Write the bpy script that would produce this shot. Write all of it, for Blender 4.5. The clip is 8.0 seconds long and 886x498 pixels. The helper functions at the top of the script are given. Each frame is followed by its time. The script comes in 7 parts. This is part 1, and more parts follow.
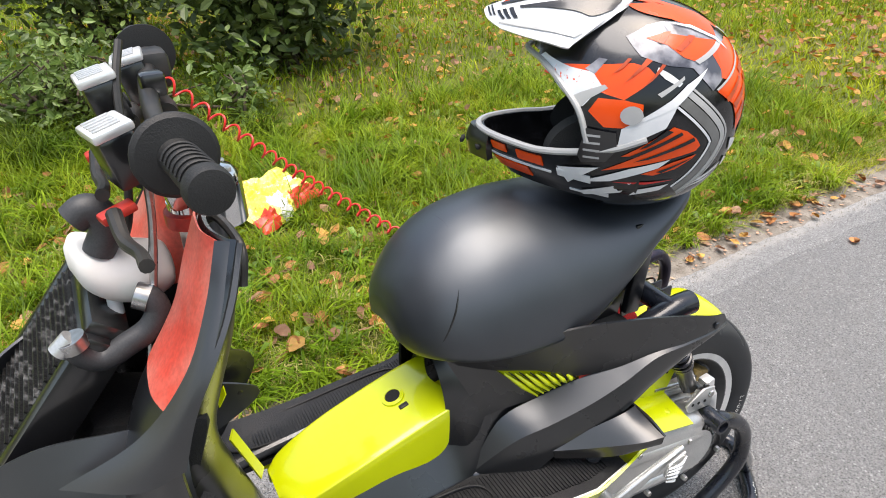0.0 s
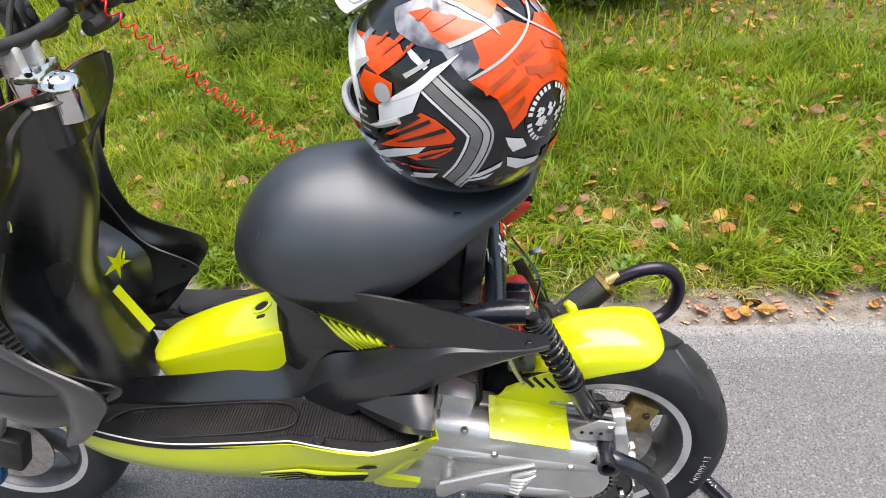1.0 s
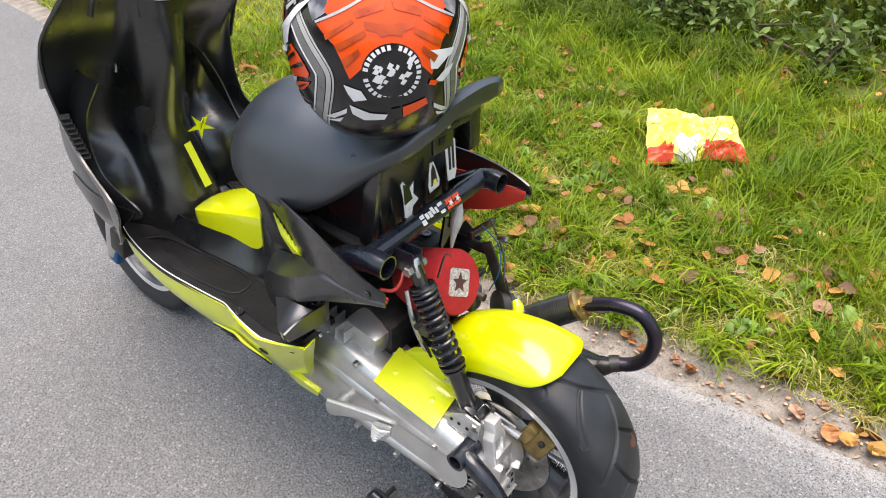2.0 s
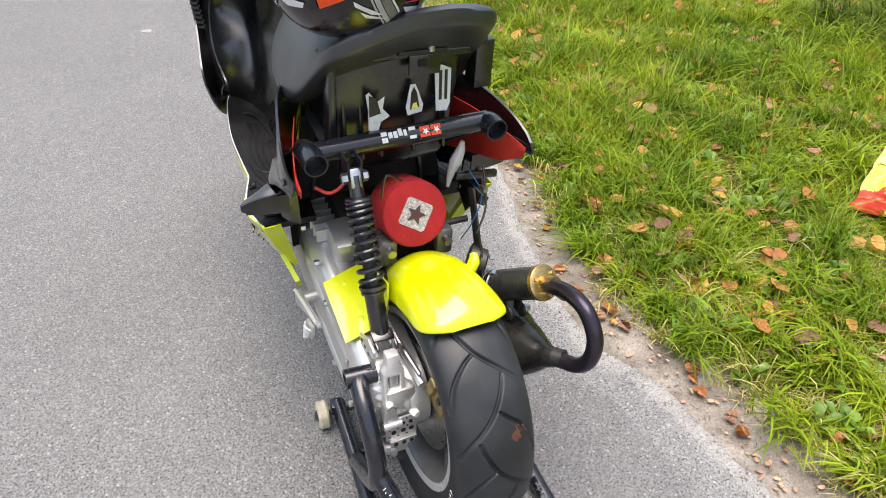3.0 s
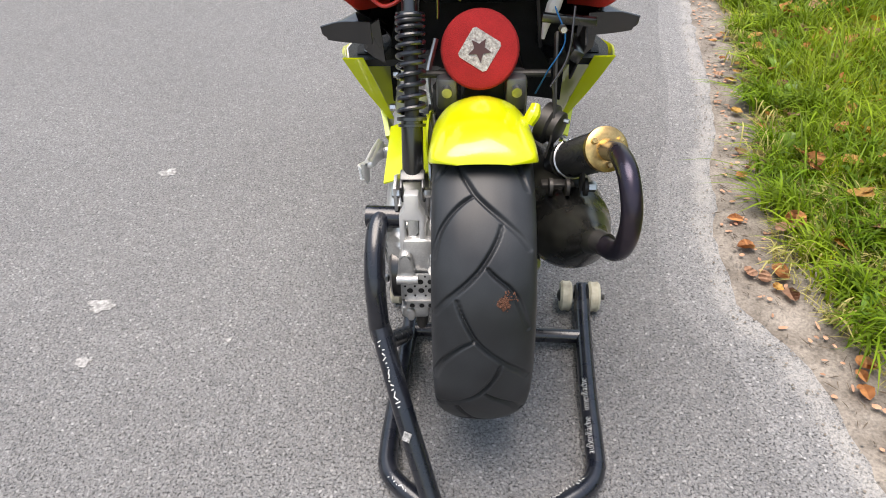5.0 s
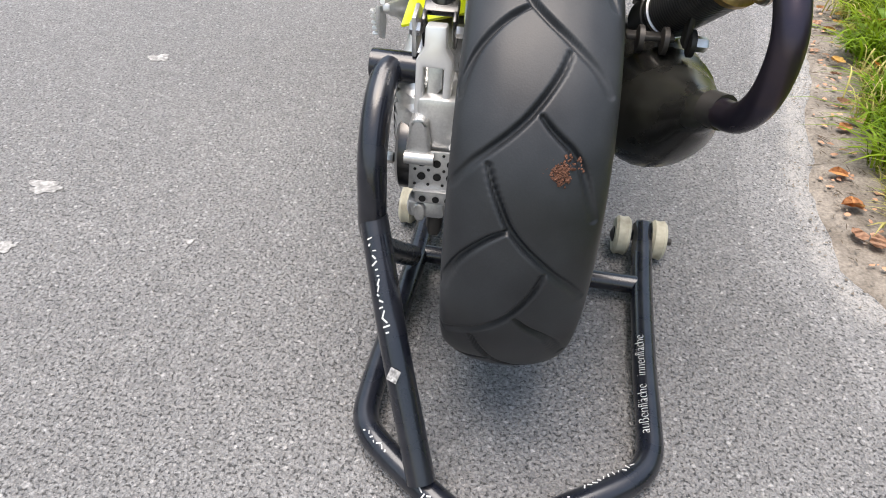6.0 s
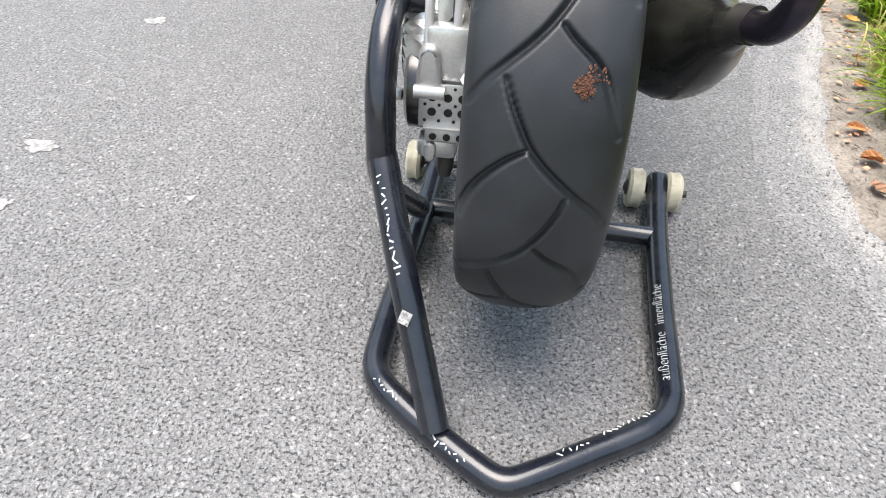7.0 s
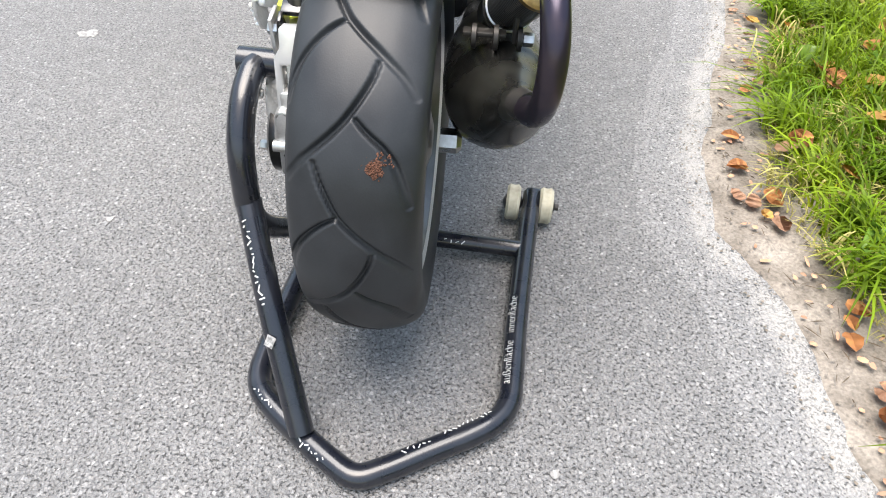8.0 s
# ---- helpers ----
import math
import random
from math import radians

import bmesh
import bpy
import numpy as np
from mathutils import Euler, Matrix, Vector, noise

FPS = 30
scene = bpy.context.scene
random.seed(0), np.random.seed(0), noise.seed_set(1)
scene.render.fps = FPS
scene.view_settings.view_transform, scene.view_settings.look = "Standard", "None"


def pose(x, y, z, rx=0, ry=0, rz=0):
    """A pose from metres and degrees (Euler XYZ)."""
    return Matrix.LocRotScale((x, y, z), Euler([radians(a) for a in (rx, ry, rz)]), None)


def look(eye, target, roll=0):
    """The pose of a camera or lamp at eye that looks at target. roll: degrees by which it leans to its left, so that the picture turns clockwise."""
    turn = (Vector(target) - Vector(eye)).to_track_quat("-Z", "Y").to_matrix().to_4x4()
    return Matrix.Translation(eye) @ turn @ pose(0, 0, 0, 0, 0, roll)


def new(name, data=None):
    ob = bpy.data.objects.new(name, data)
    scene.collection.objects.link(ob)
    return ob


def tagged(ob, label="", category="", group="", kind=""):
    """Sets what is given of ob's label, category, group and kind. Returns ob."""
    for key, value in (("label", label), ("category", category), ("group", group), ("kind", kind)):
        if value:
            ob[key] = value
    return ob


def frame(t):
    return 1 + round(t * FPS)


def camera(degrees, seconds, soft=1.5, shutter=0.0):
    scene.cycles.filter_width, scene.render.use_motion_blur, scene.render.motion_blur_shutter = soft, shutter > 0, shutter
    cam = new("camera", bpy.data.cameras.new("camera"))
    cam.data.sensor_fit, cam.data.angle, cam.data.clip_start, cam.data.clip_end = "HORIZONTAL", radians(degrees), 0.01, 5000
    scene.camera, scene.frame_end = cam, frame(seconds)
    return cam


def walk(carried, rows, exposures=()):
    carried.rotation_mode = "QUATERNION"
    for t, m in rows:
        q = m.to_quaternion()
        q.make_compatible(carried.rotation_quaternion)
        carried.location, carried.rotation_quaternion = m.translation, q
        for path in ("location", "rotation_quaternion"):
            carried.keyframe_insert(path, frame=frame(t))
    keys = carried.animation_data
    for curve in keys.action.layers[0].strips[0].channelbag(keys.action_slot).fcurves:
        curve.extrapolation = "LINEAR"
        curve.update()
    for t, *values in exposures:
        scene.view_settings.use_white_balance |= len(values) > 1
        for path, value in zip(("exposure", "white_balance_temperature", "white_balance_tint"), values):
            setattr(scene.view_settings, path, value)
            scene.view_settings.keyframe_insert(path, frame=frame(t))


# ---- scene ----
cam = camera(67.0, 8.0, soft=1.0)
PATH = [
    (0, (-0.814, 0.911, 1.334), (0.777, 0.186, 0.364), -2.2),
    (0.5, (-0.894, 0.546, 1.37), (0.806, 0.149, 0.395), -3.7),
    (1, (-0.941, 0.174, 1.341), (0.718, 0.431, 0.254), -4.0),
    (1.2, (-0.906, 0.062, 1.323), (0.693, 0.526, 0.215), -4.4),
    (2.3, (-0.673, -0.56, 1.314), (0.428, 0.655, 0.17), 0.8),
    (2.5, (-0.603, -0.632, 1.307), (0.365, 0.674, 0.142), -0.6),
    (3, (-0.332, -0.735, 1.25), (0.303, 0.741, 0.059), 3.6),
    (3.4, (-0.168, -0.773, 1.136), (0.144, 0.765, -0.104), 3.4),
    (3.5, (-0.125, -0.782, 1.113), (0.094, 0.758, -0.145), 2.8),
    (3.8, (-0.054, -0.838, 1.067), (0.076, 0.721, -0.179), 3.4),
    (4, (-0.02, -0.838, 1.032), (0.076, 0.739, -0.195), 2.6),
    (4.2, (0.014, -0.854, 1.03), (0.022, 0.734, -0.186), -0.4),
    (5.3, (0.039, -0.747, 0.929), (-0.146, 0.798, -0.328), -0.4),
    (5.5, (0.042, -0.692, 0.86), (-0.16, 0.835, -0.416), 0.2),
    (6, (0.024, -0.65, 0.705), (-0.195, 0.882, -0.563), 3.4),
    (6.5, (0.014, -0.665, 0.64), (-0.21, 0.837, -0.662), 3.1),
    (7, (0.016, -0.661, 0.644), (-0.2, 0.847, -0.652), 2.9),
    (7.5, (0.044, -0.676, 0.711), (-0.137, 0.85, -0.57), -1.1),
    (8, (0.174, -0.672, 0.792), (0.011, 0.77, -0.585), 3.0),
]
walk(cam, [(t, look(eye, target, roll)) for t, eye, target, roll in PATH], exposures=[(0.0, 1.42, 6850, 13), (1.0, 1.42, 6850, 14), (2.5, 1.55, 6880, 15), (4.0, 1.42, 6880, 14), (5.5, 1.38, 6850, 14), (6.5, 1.66, 6750, 12), (7.5, 1.86, 6650, 11), (8.0, 1.84, 6700, 11)])


# ---- light: an overcast autumn day ----
world = bpy.data.worlds.new("overcast_sky")
scene.world = world
world.use_nodes = True
wt = world.node_tree
sky = wt.nodes.new("ShaderNodeTexSky")
sky.sky_type = "NISHITA"
sky.sun_disc = False
sky.sun_elevation, sky.sun_rotation = radians(80), radians(200)
sky.air_density, sky.dust_density, sky.ozone_density = 1.8, 3.0, 0.0
wt.links.new(sky.outputs["Color"], wt.nodes["Background"].inputs["Color"])
wt.nodes["Background"].inputs["Strength"].default_value = 0.088
sun = bpy.data.lights.new("sun", "SUN")
sun.energy, sun.angle, sun.color = 2.0, radians(54), (1.0, 0.975, 0.95)
new("sun", sun).matrix_world = look((-0.5, 0.15, 4.4), (0, 0, 0))


# ---- materials ----
def material(name, base, rough, metal=0.0, other=None, scale=20.0, share=0.5, fine=0.0, bump=0.0, bump_scale=200.0, coat=0.0, rough_var=0.1, island=0.0, spec=0.5):
    """A surface whose colour drifts between base and other in patches, with grain and relief."""
    m = bpy.data.materials.new(name)
    m.use_nodes = True
    nt = m.node_tree
    b = nt.nodes["Principled BSDF"]
    b.inputs["Metallic"].default_value = metal
    b.inputs["Coat Weight"].default_value = coat
    b.inputs["Coat Roughness"].default_value = 0.08
    b.inputs["Specular IOR Level"].default_value = spec
    co = nt.nodes.new("ShaderNodeTexCoord")
    n1 = nt.nodes.new("ShaderNodeTexNoise")
    n1.inputs["Scale"].default_value, n1.inputs["Detail"].default_value = scale, 6
    nt.links.new(co.outputs["Object"], n1.inputs["Vector"])
    ramp = nt.nodes.new("ShaderNodeValToRGB")
    ramp.color_ramp.elements[0].position, ramp.color_ramp.elements[1].position = share - 0.15, share + 0.2
    ramp.color_ramp.elements[0].color = (*base, 1)
    ramp.color_ramp.elements[1].color = (*(other or tuple(c * 0.8 for c in base)), 1)
    nt.links.new(n1.outputs["Fac"], ramp.inputs["Fac"])
    colour = ramp.outputs["Color"]
    n2 = nt.nodes.new("ShaderNodeTexNoise")
    n2.inputs["Scale"].default_value, n2.inputs["Detail"].default_value = bump_scale, 4
    nt.links.new(co.outputs["Object"], n2.inputs["Vector"])
    if fine:
        hsv = nt.nodes.new("ShaderNodeHueSaturation")
        mr = nt.nodes.new("ShaderNodeMapRange")
        mr.inputs["From Min"].default_value, mr.inputs["From Max"].default_value = 0.3, 0.7
        mr.inputs["To Min"].default_value, mr.inputs["To Max"].default_value = 1 - fine, 1 + fine
        nt.links.new(n2.outputs["Fac"], mr.inputs["Value"])
        nt.links.new(mr.outputs["Result"], hsv.inputs["Value"])
        nt.links.new(colour, hsv.inputs["Color"])
        colour = hsv.outputs["Color"]
    if island:
        geo = nt.nodes.new("ShaderNodeNewGeometry")
        hs2 = nt.nodes.new("ShaderNodeHueSaturation")
        mr2 = nt.nodes.new("ShaderNodeMapRange")
        mr2.inputs["To Min"].default_value, mr2.inputs["To Max"].default_value = 1 - island, 1 + island
        nt.links.new(geo.outputs["Random Per Island"], mr2.inputs["Value"])
        nt.links.new(mr2.outputs["Result"], hs2.inputs["Value"])
        nt.links.new(colour, hs2.inputs["Color"])
        colour = hs2.outputs["Color"]
    nt.links.new(colour, b.inputs["Base Color"])
    mr3 = nt.nodes.new("ShaderNodeMapRange")
    mr3.inputs["To Min"].default_value, mr3.inputs["To Max"].default_value = max(0.02, rough - rough_var), min(1, rough + rough_var)
    nt.links.new(n1.outputs["Fac"], mr3.inputs["Value"])
    nt.links.new(mr3.outputs["Result"], b.inputs["Roughness"])
    if bump:
        bp = nt.nodes.new("ShaderNodeBump")
        bp.inputs["Strength"].default_value, bp.inputs["Distance"].default_value = bump, 0.002
        nt.links.new(n2.outputs["Fac"], bp.inputs["Height"])
        nt.links.new(bp.outputs["Normal"], b.inputs["Normal"])
    return m


def asphalt_material(name="asphalt", dusty=False):
    """Small stones of many greys bedded in bitumen, with pale dust on it where the edge is dusty."""
    m = bpy.data.materials.new(name)
    m.use_nodes = True
    nt = m.node_tree
    b = nt.nodes["Principled BSDF"]
    b.inputs["Roughness"].default_value = 0.8
    b.inputs["Specular IOR Level"].default_value = 0.3
    co = nt.nodes.new("ShaderNodeTexCoord")

    def math_node(op, x, y):
        n = nt.nodes.new("ShaderNodeMath")
        n.operation = op
        for k, v in enumerate((x, y)):
            if isinstance(v, float):
                n.inputs[k].default_value = v
            else:
                nt.links.new(v, n.inputs[k])
        return n.outputs["Value"]

    def noise_node(scale, detail):
        n = nt.nodes.new("ShaderNodeTexNoise")
        n.inputs["Scale"].default_value, n.inputs["Detail"].default_value = scale, detail
        nt.links.new(co.outputs["Object"], n.inputs["Vector"])
        return n.outputs["Fac"]

    heights, colour = None, None
    for scale, stops in ((190.0, ((0.0, 0.175), (0.3, 0.215), (0.75, 0.243), (0.95, 0.275), (1.0, 0.44))), (400.0, ((0.0, 0.165), (0.5, 0.215), (0.9, 0.255), (1.0, 0.34)))):
        v = nt.nodes.new("ShaderNodeTexVoronoi")
        v.inputs["Scale"].default_value = scale
        nt.links.new(co.outputs["Object"], v.inputs["Vector"])
        sep = nt.nodes.new("ShaderNodeSeparateColor")
        nt.links.new(v.outputs["Color"], sep.inputs["Color"])
        r = nt.nodes.new("ShaderNodeValToRGB")
        r.color_ramp.elements[0].color = (stops[0][1], stops[0][1], stops[0][1] * 1.02, 1)
        r.color_ramp.elements[1].color = (stops[-1][1], stops[-1][1] * 0.985, stops[-1][1] * 0.97, 1)
        for at, g in stops[1:-1]:
            e = r.color_ramp.elements.new(at)
            e.color = (g, g * 0.995, g * 0.985, 1)
        nt.links.new(sep.outputs["Red"], r.inputs["Fac"])
        gap = nt.nodes.new("ShaderNodeMapRange")
        gap.inputs["From Min"].default_value, gap.inputs["From Max"].default_value = 0.36, 0.72
        gap.inputs["To Min"].default_value, gap.inputs["To Max"].default_value = 1.03, 0.64
        nt.links.new(v.outputs["Distance"], gap.inputs["Value"])
        mul = nt.nodes.new("ShaderNodeMix")
        mul.data_type, mul.blend_type = "RGBA", "MULTIPLY"
        mul.inputs["Factor"].default_value = 1.0
        nt.links.new(r.outputs["Color"], mul.inputs["A"])
        nt.links.new(gap.outputs["Result"], mul.inputs["B"])
        if colour is None:
            colour, heights = mul.outputs["Result"], gap.outputs["Result"]
        else:
            mix = nt.nodes.new("ShaderNodeMix")
            mix.data_type = "RGBA"
            mix.inputs["Factor"].default_value = 0.38
            nt.links.new(colour, mix.inputs["A"])
            nt.links.new(mul.outputs["Result"], mix.inputs["B"])
            colour = mix.outputs["Result"]
            heights = math_node("ADD", heights, math_node("MULTIPLY", gap.outputs["Result"], 0.5))
    wear_and_shade = math_node("ADD", math_node("MULTIPLY", noise_node(1.7, 5), 0.3), math_node("MULTIPLY", noise_node(24.0, 3), 0.26))
    wear_and_shade = math_node("ADD", wear_and_shade, 0.86)
    # Pits lower the relief and also darken the colour, for the small shadows in them.
    pit = nt.nodes.new("ShaderNodeMapRange")
    pit.inputs["From Min"].default_value, pit.inputs["From Max"].default_value = 0.36, 0.42
    pit.inputs["To Min"].default_value = 0.42
    nt.links.new(noise_node(210.0, 3), pit.inputs["Value"])
    wear_and_shade = math_node("MULTIPLY", wear_and_shade, pit.outputs["Result"])
    heights = math_node("ADD", heights, pit.outputs["Result"])
    hsv = nt.nodes.new("ShaderNodeHueSaturation")
    nt.links.new(wear_and_shade, hsv.inputs["Value"])
    nt.links.new(colour, hsv.inputs["Color"])
    colour = hsv.outputs["Color"]
    if dusty:
        at = nt.nodes.new("ShaderNodeAttribute")
        at.attribute_name = "dust"
        f = math_node("ADD", at.outputs["Fac"], math_node("MULTIPLY", noise_node(330.0, 2), 1.3))
        f = math_node("ADD", f, math_node("MULTIPLY", noise_node(16.0, 3), 1.0))
        f = math_node("SUBTRACT", f, 1.6)
        ramp = nt.nodes.new("ShaderNodeMapRange")
        ramp.inputs["From Min"].default_value, ramp.inputs["From Max"].default_value = 0.0, 0.55
        ramp.inputs["To Max"].default_value = 0.8
        nt.links.new(f, ramp.inputs["Value"])
        mix = nt.nodes.new("ShaderNodeMix")
        mix.data_type = "RGBA"
        mix.inputs["B"].default_value = (0.37, 0.358, 0.338, 1)
        nt.links.new(ramp.outputs["Result"], mix.inputs["Factor"])
        nt.links.new(colour, mix.inputs["A"])
        colour = mix.outputs["Result"]
    nt.links.new(colour, b.inputs["Base Color"])
    bp = nt.nodes.new("ShaderNodeBump")
    bp.inputs["Strength"].default_value, bp.inputs["Distance"].default_value = 1.0, 0.0035 if dusty else 0.006
    nt.links.new(heights, bp.inputs["Height"])
    nt.links.new(bp.outputs["Normal"], b.inputs["Normal"])
    return m


def leafy(m, share=0.35):
    """Lets light through a thin leaf or blade."""
    nt = m.node_tree
    b, out = nt.nodes["Principled BSDF"], nt.nodes["Material Output"]
    tr = nt.nodes.new("ShaderNodeBsdfTranslucent")
    nt.links.new(b.inputs["Base Color"].links[0].from_socket, tr.inputs["Color"])
    mix = nt.nodes.new("ShaderNodeMixShader")
    mix.inputs["Fac"].default_value = share
    nt.links.new(b.outputs["BSDF"], mix.inputs[1])
    nt.links.new(tr.outputs["BSDF"], mix.inputs[2])
    nt.links.new(mix.outputs["Shader"], out.inputs["Surface"])
    return m


M_asphalt = asphalt_material()
M_dusty = asphalt_material("dusty_asphalt", True)
M_soil = material("sandy_soil", (0.14, 0.12, 0.098), 0.95, other=(0.27, 0.24, 0.205), scale=13, fine=0.3, bump=0.7, bump_scale=190)
M_turf = material("turf", (0.07, 0.085, 0.012), 0.95, other=(0.12, 0.12, 0.02), scale=9, fine=0.4, bump=1.0, bump_scale=90)
M_blade = leafy(material("grass_blade", (0.10, 0.18, 0.006), 0.5, other=(0.24, 0.32, 0.014), scale=3.2, island=0.45, spec=0.2))
M_fine = leafy(material("short_grass", (0.18, 0.26, 0.006), 0.55, other=(0.40, 0.42, 0.018), scale=3.0, island=0.4, spec=0.2))
# Darker copy of the grass blade, with the shrubs' shade put into its colour.
M_shaded_blade = leafy(material("shaded_grass_blade", (0.055, 0.10, 0.006), 0.5, other=(0.12, 0.17, 0.012), scale=3.2, island=0.45, spec=0.2))
M_straw = leafy(material("dry_blade", (0.36, 0.32, 0.10), 0.7, other=(0.4, 0.37, 0.12), scale=3, island=0.3), 0.25)
M_leaf_o = material("orange_leaf", (0.60, 0.26, 0.08), 0.6, other=(0.42, 0.18, 0.07), scale=40, island=0.3)
M_leaf_y = material("yellow_leaf", (0.68, 0.42, 0.10), 0.6, other=(0.58, 0.3, 0.08), scale=50, island=0.3)
M_leaf_b = material("brown_leaf", (0.36, 0.19, 0.11), 0.8, other=(0.48, 0.29, 0.19), scale=50, island=0.3)
M_leaf_g = leafy(material("bush_leaf", (0.10, 0.17, 0.035), 0.45, other=(0.2, 0.27, 0.07), scale=6, island=0.45))
M_leaf_d = leafy(material("shrub_leaf", (0.062, 0.10, 0.024), 0.45, other=(0.15, 0.195, 0.05), scale=6, island=0.5), 0.2)
M_bark = material("bark", (0.06, 0.045, 0.03), 0.9, other=(0.12, 0.09, 0.06), scale=30, bump=0.8, bump_scale=90)
M_black = material("black_plastic", (0.0035, 0.004, 0.0052), 0.28, other=(0.0075, 0.0082, 0.010), scale=9, fine=0.15, bump=0.05, bump_scale=900, rough_var=0.1, coat=0.5, spec=0.9)
M_gloss = material("black_gloss", (0.006, 0.006, 0.007), 0.22, other=(0.012, 0.012, 0.012), scale=12, rough_var=0.1, coat=0.4, spec=0.8)
M_dusty_black = material("dusty_black_plastic", (0.009, 0.0098, 0.0115), 0.4, other=(0.017, 0.018, 0.0205), scale=7, fine=0.15, bump=0.05, bump_scale=900, rough_var=0.08, coat=0.5, spec=0.9)
for m in (M_black, M_gloss, M_dusty_black):
    m.node_tree.nodes["Principled BSDF"].inputs["Coat Roughness"].default_value = 0.3
M_seat = material("seat_vinyl", (0.006, 0.0078, 0.0115), 0.46, other=(0.0125, 0.0148, 0.019), scale=11, fine=0.2, bump=0.06, bump_scale=1100, rough_var=0.12, coat=0.8, spec=1.0)
M_seat.node_tree.nodes["Principled BSDF"].inputs["Coat Roughness"].default_value = 0.45
M_seat.node_tree.nodes["Principled BSDF"].inputs["Coat Tint"].default_value = (0.86, 0.93, 1.0, 1)
M_rubber = material("tyre_rubber", (0.0125, 0.014, 0.0165), 0.46, other=(0.027, 0.030, 0.034), scale=14, share=0.52, fine=0.12, bump=0.06, bump_scale=600, rough_var=0.14, spec=0.45)
M_grip = material("grip_rubber", (0.011, 0.011, 0.011), 0.6, fine=0.2, bump=0.3, bump_scale=600)
M_hose = material("hose_rubber", (0.03, 0.031, 0.033), 0.5, other=(0.05, 0.05, 0.052), scale=25, fine=0.2, bump=0.1, bump_scale=500)
M_mat = material("ribbed_footboard", (0.005, 0.005, 0.006), 0.42, other=(0.014, 0.014, 0.015), scale=14, fine=0.3, bump=0.5, bump_scale=700, spec=0.35)
M_yellow = material("acid_yellow_paint", (0.66, 0.73, 0.002), 0.3, other=(0.60, 0.67, 0.002), scale=8, coat=0.9, rough_var=0.05, spec=0.45)
M_tube = material("stand_paint", (0.007, 0.0085, 0.014), 0.28, other=(0.02, 0.021, 0.027), scale=30, share=0.62, coat=0.4, bump=0.06, bump_scale=300)
M_alu = material("cast_aluminium", (0.62, 0.62, 0.61), 0.36, metal=0.75, other=(0.48, 0.48, 0.48), scale=14, share=0.6, fine=0.08, bump=0.05, bump_scale=350, rough_var=0.1)
M_polish = material("polished_aluminium", (0.84, 0.84, 0.83), 0.3, metal=0.6, other=(0.62, 0.62, 0.62), scale=15, share=0.6, bump=0.03, rough_var=0.08)
M_steel = material("bolt_steel", (0.6, 0.6, 0.6), 0.3, metal=1.0, other=(0.4, 0.38, 0.35), scale=60)
M_rim = material("rim_grey", (0.16, 0.16, 0.165), 0.4, metal=0.6, other=(0.1, 0.1, 0.1), scale=20)
M_brass = material("brass", (0.6, 0.42, 0.16), 0.32, metal=0.9, other=(0.3, 0.2, 0.1), scale=30, fine=0.2, rough_var=0.15)
M_gold = material("gold_caliper", (0.42, 0.3, 0.1), 0.45, metal=0.5, other=(0.2, 0.14, 0.06), scale=50, rough_var=0.15)
M_pipe = material("blued_exhaust_pipe", (0.035, 0.03, 0.045), 0.3, metal=0.7, other=(0.09, 0.065, 0.06), scale=13, share=0.6, rough_var=0.12)
M_chamber = material("oily_black_chamber", (0.014, 0.014, 0.013), 0.27, metal=0.3, other=(0.06, 0.06, 0.05), scale=15, share=0.62, rough_var=0.12)
M_carbon = material("dark_carbon", (0.02, 0.02, 0.021), 0.3, other=(0.035, 0.035, 0.035), scale=40, coat=0.5)
M_redfoam = material("red_filter_foam", (0.42, 0.012, 0.014), 0.85, other=(0.33, 0.01, 0.012), scale=30, fine=0.25, bump=0.7, bump_scale=700)
M_redplastic = material("red_plastic", (0.5, 0.03, 0.018), 0.4, other=(0.36, 0.03, 0.02), scale=9, fine=0.1)
M_redfaded = material("faded_red_plastic", (0.58, 0.06, 0.035), 0.55, other=(0.6, 0.2, 0.15), scale=14, fine=0.15)
M_white = material("white_plastic", (0.74, 0.73, 0.7), 0.45, other=(0.6, 0.57, 0.5), scale=14, share=0.6)
M_print = material("white_print", (0.72, 0.72, 0.7), 0.6, other=(0.5, 0.5, 0.48), scale=120, share=0.62)
M_cream = material("worn_roller_rubber", (0.5, 0.47, 0.36), 0.7, other=(0.3, 0.27, 0.2), scale=50, share=0.55, bump=0.3)
M_orange = material("orange_paint", (0.86, 0.082, 0.004), 0.25, other=(0.76, 0.062, 0.004), scale=12, coat=0.15)
M_hblack = material("helmet_black", (0.006, 0.006, 0.007), 0.2, other=(0.03, 0.03, 0.035), scale=34, share=0.63, coat=0.3)
M_grey = material("silver_grey_paint", (0.46, 0.46, 0.45), 0.3, other=(0.36, 0.36, 0.36), scale=20, coat=0.2)
M_hwhite = material("white_gloss_paint", (0.76, 0.77, 0.78), 0.22, other=(0.62, 0.63, 0.66), scale=30, share=0.62, coat=0.6)
M_hwear = material("faded_orange_shade", (0.36, 0.045, 0.006), 0.3, other=(0.6, 0.08, 0.008), scale=50, coat=0.15)
M_midgrey = material("mid_grey_paint", (0.13, 0.13, 0.125), 0.3, other=(0.2, 0.2, 0.195), scale=30, coat=0.3)
M_hworn = material("rubbed_silver_paint", (0.05, 0.05, 0.065), 0.24, other=(0.5, 0.5, 0.54), scale=26, share=0.52, coat=0.5)
M_lining = material("black_padding", (0.014, 0.014, 0.014), 0.95, fine=0.3, bump=0.6, bump_scale=500)
M_dark = material("dark_metal", (0.03, 0.03, 0.03), 0.45, metal=0.5, other=(0.06, 0.055, 0.05), scale=30)
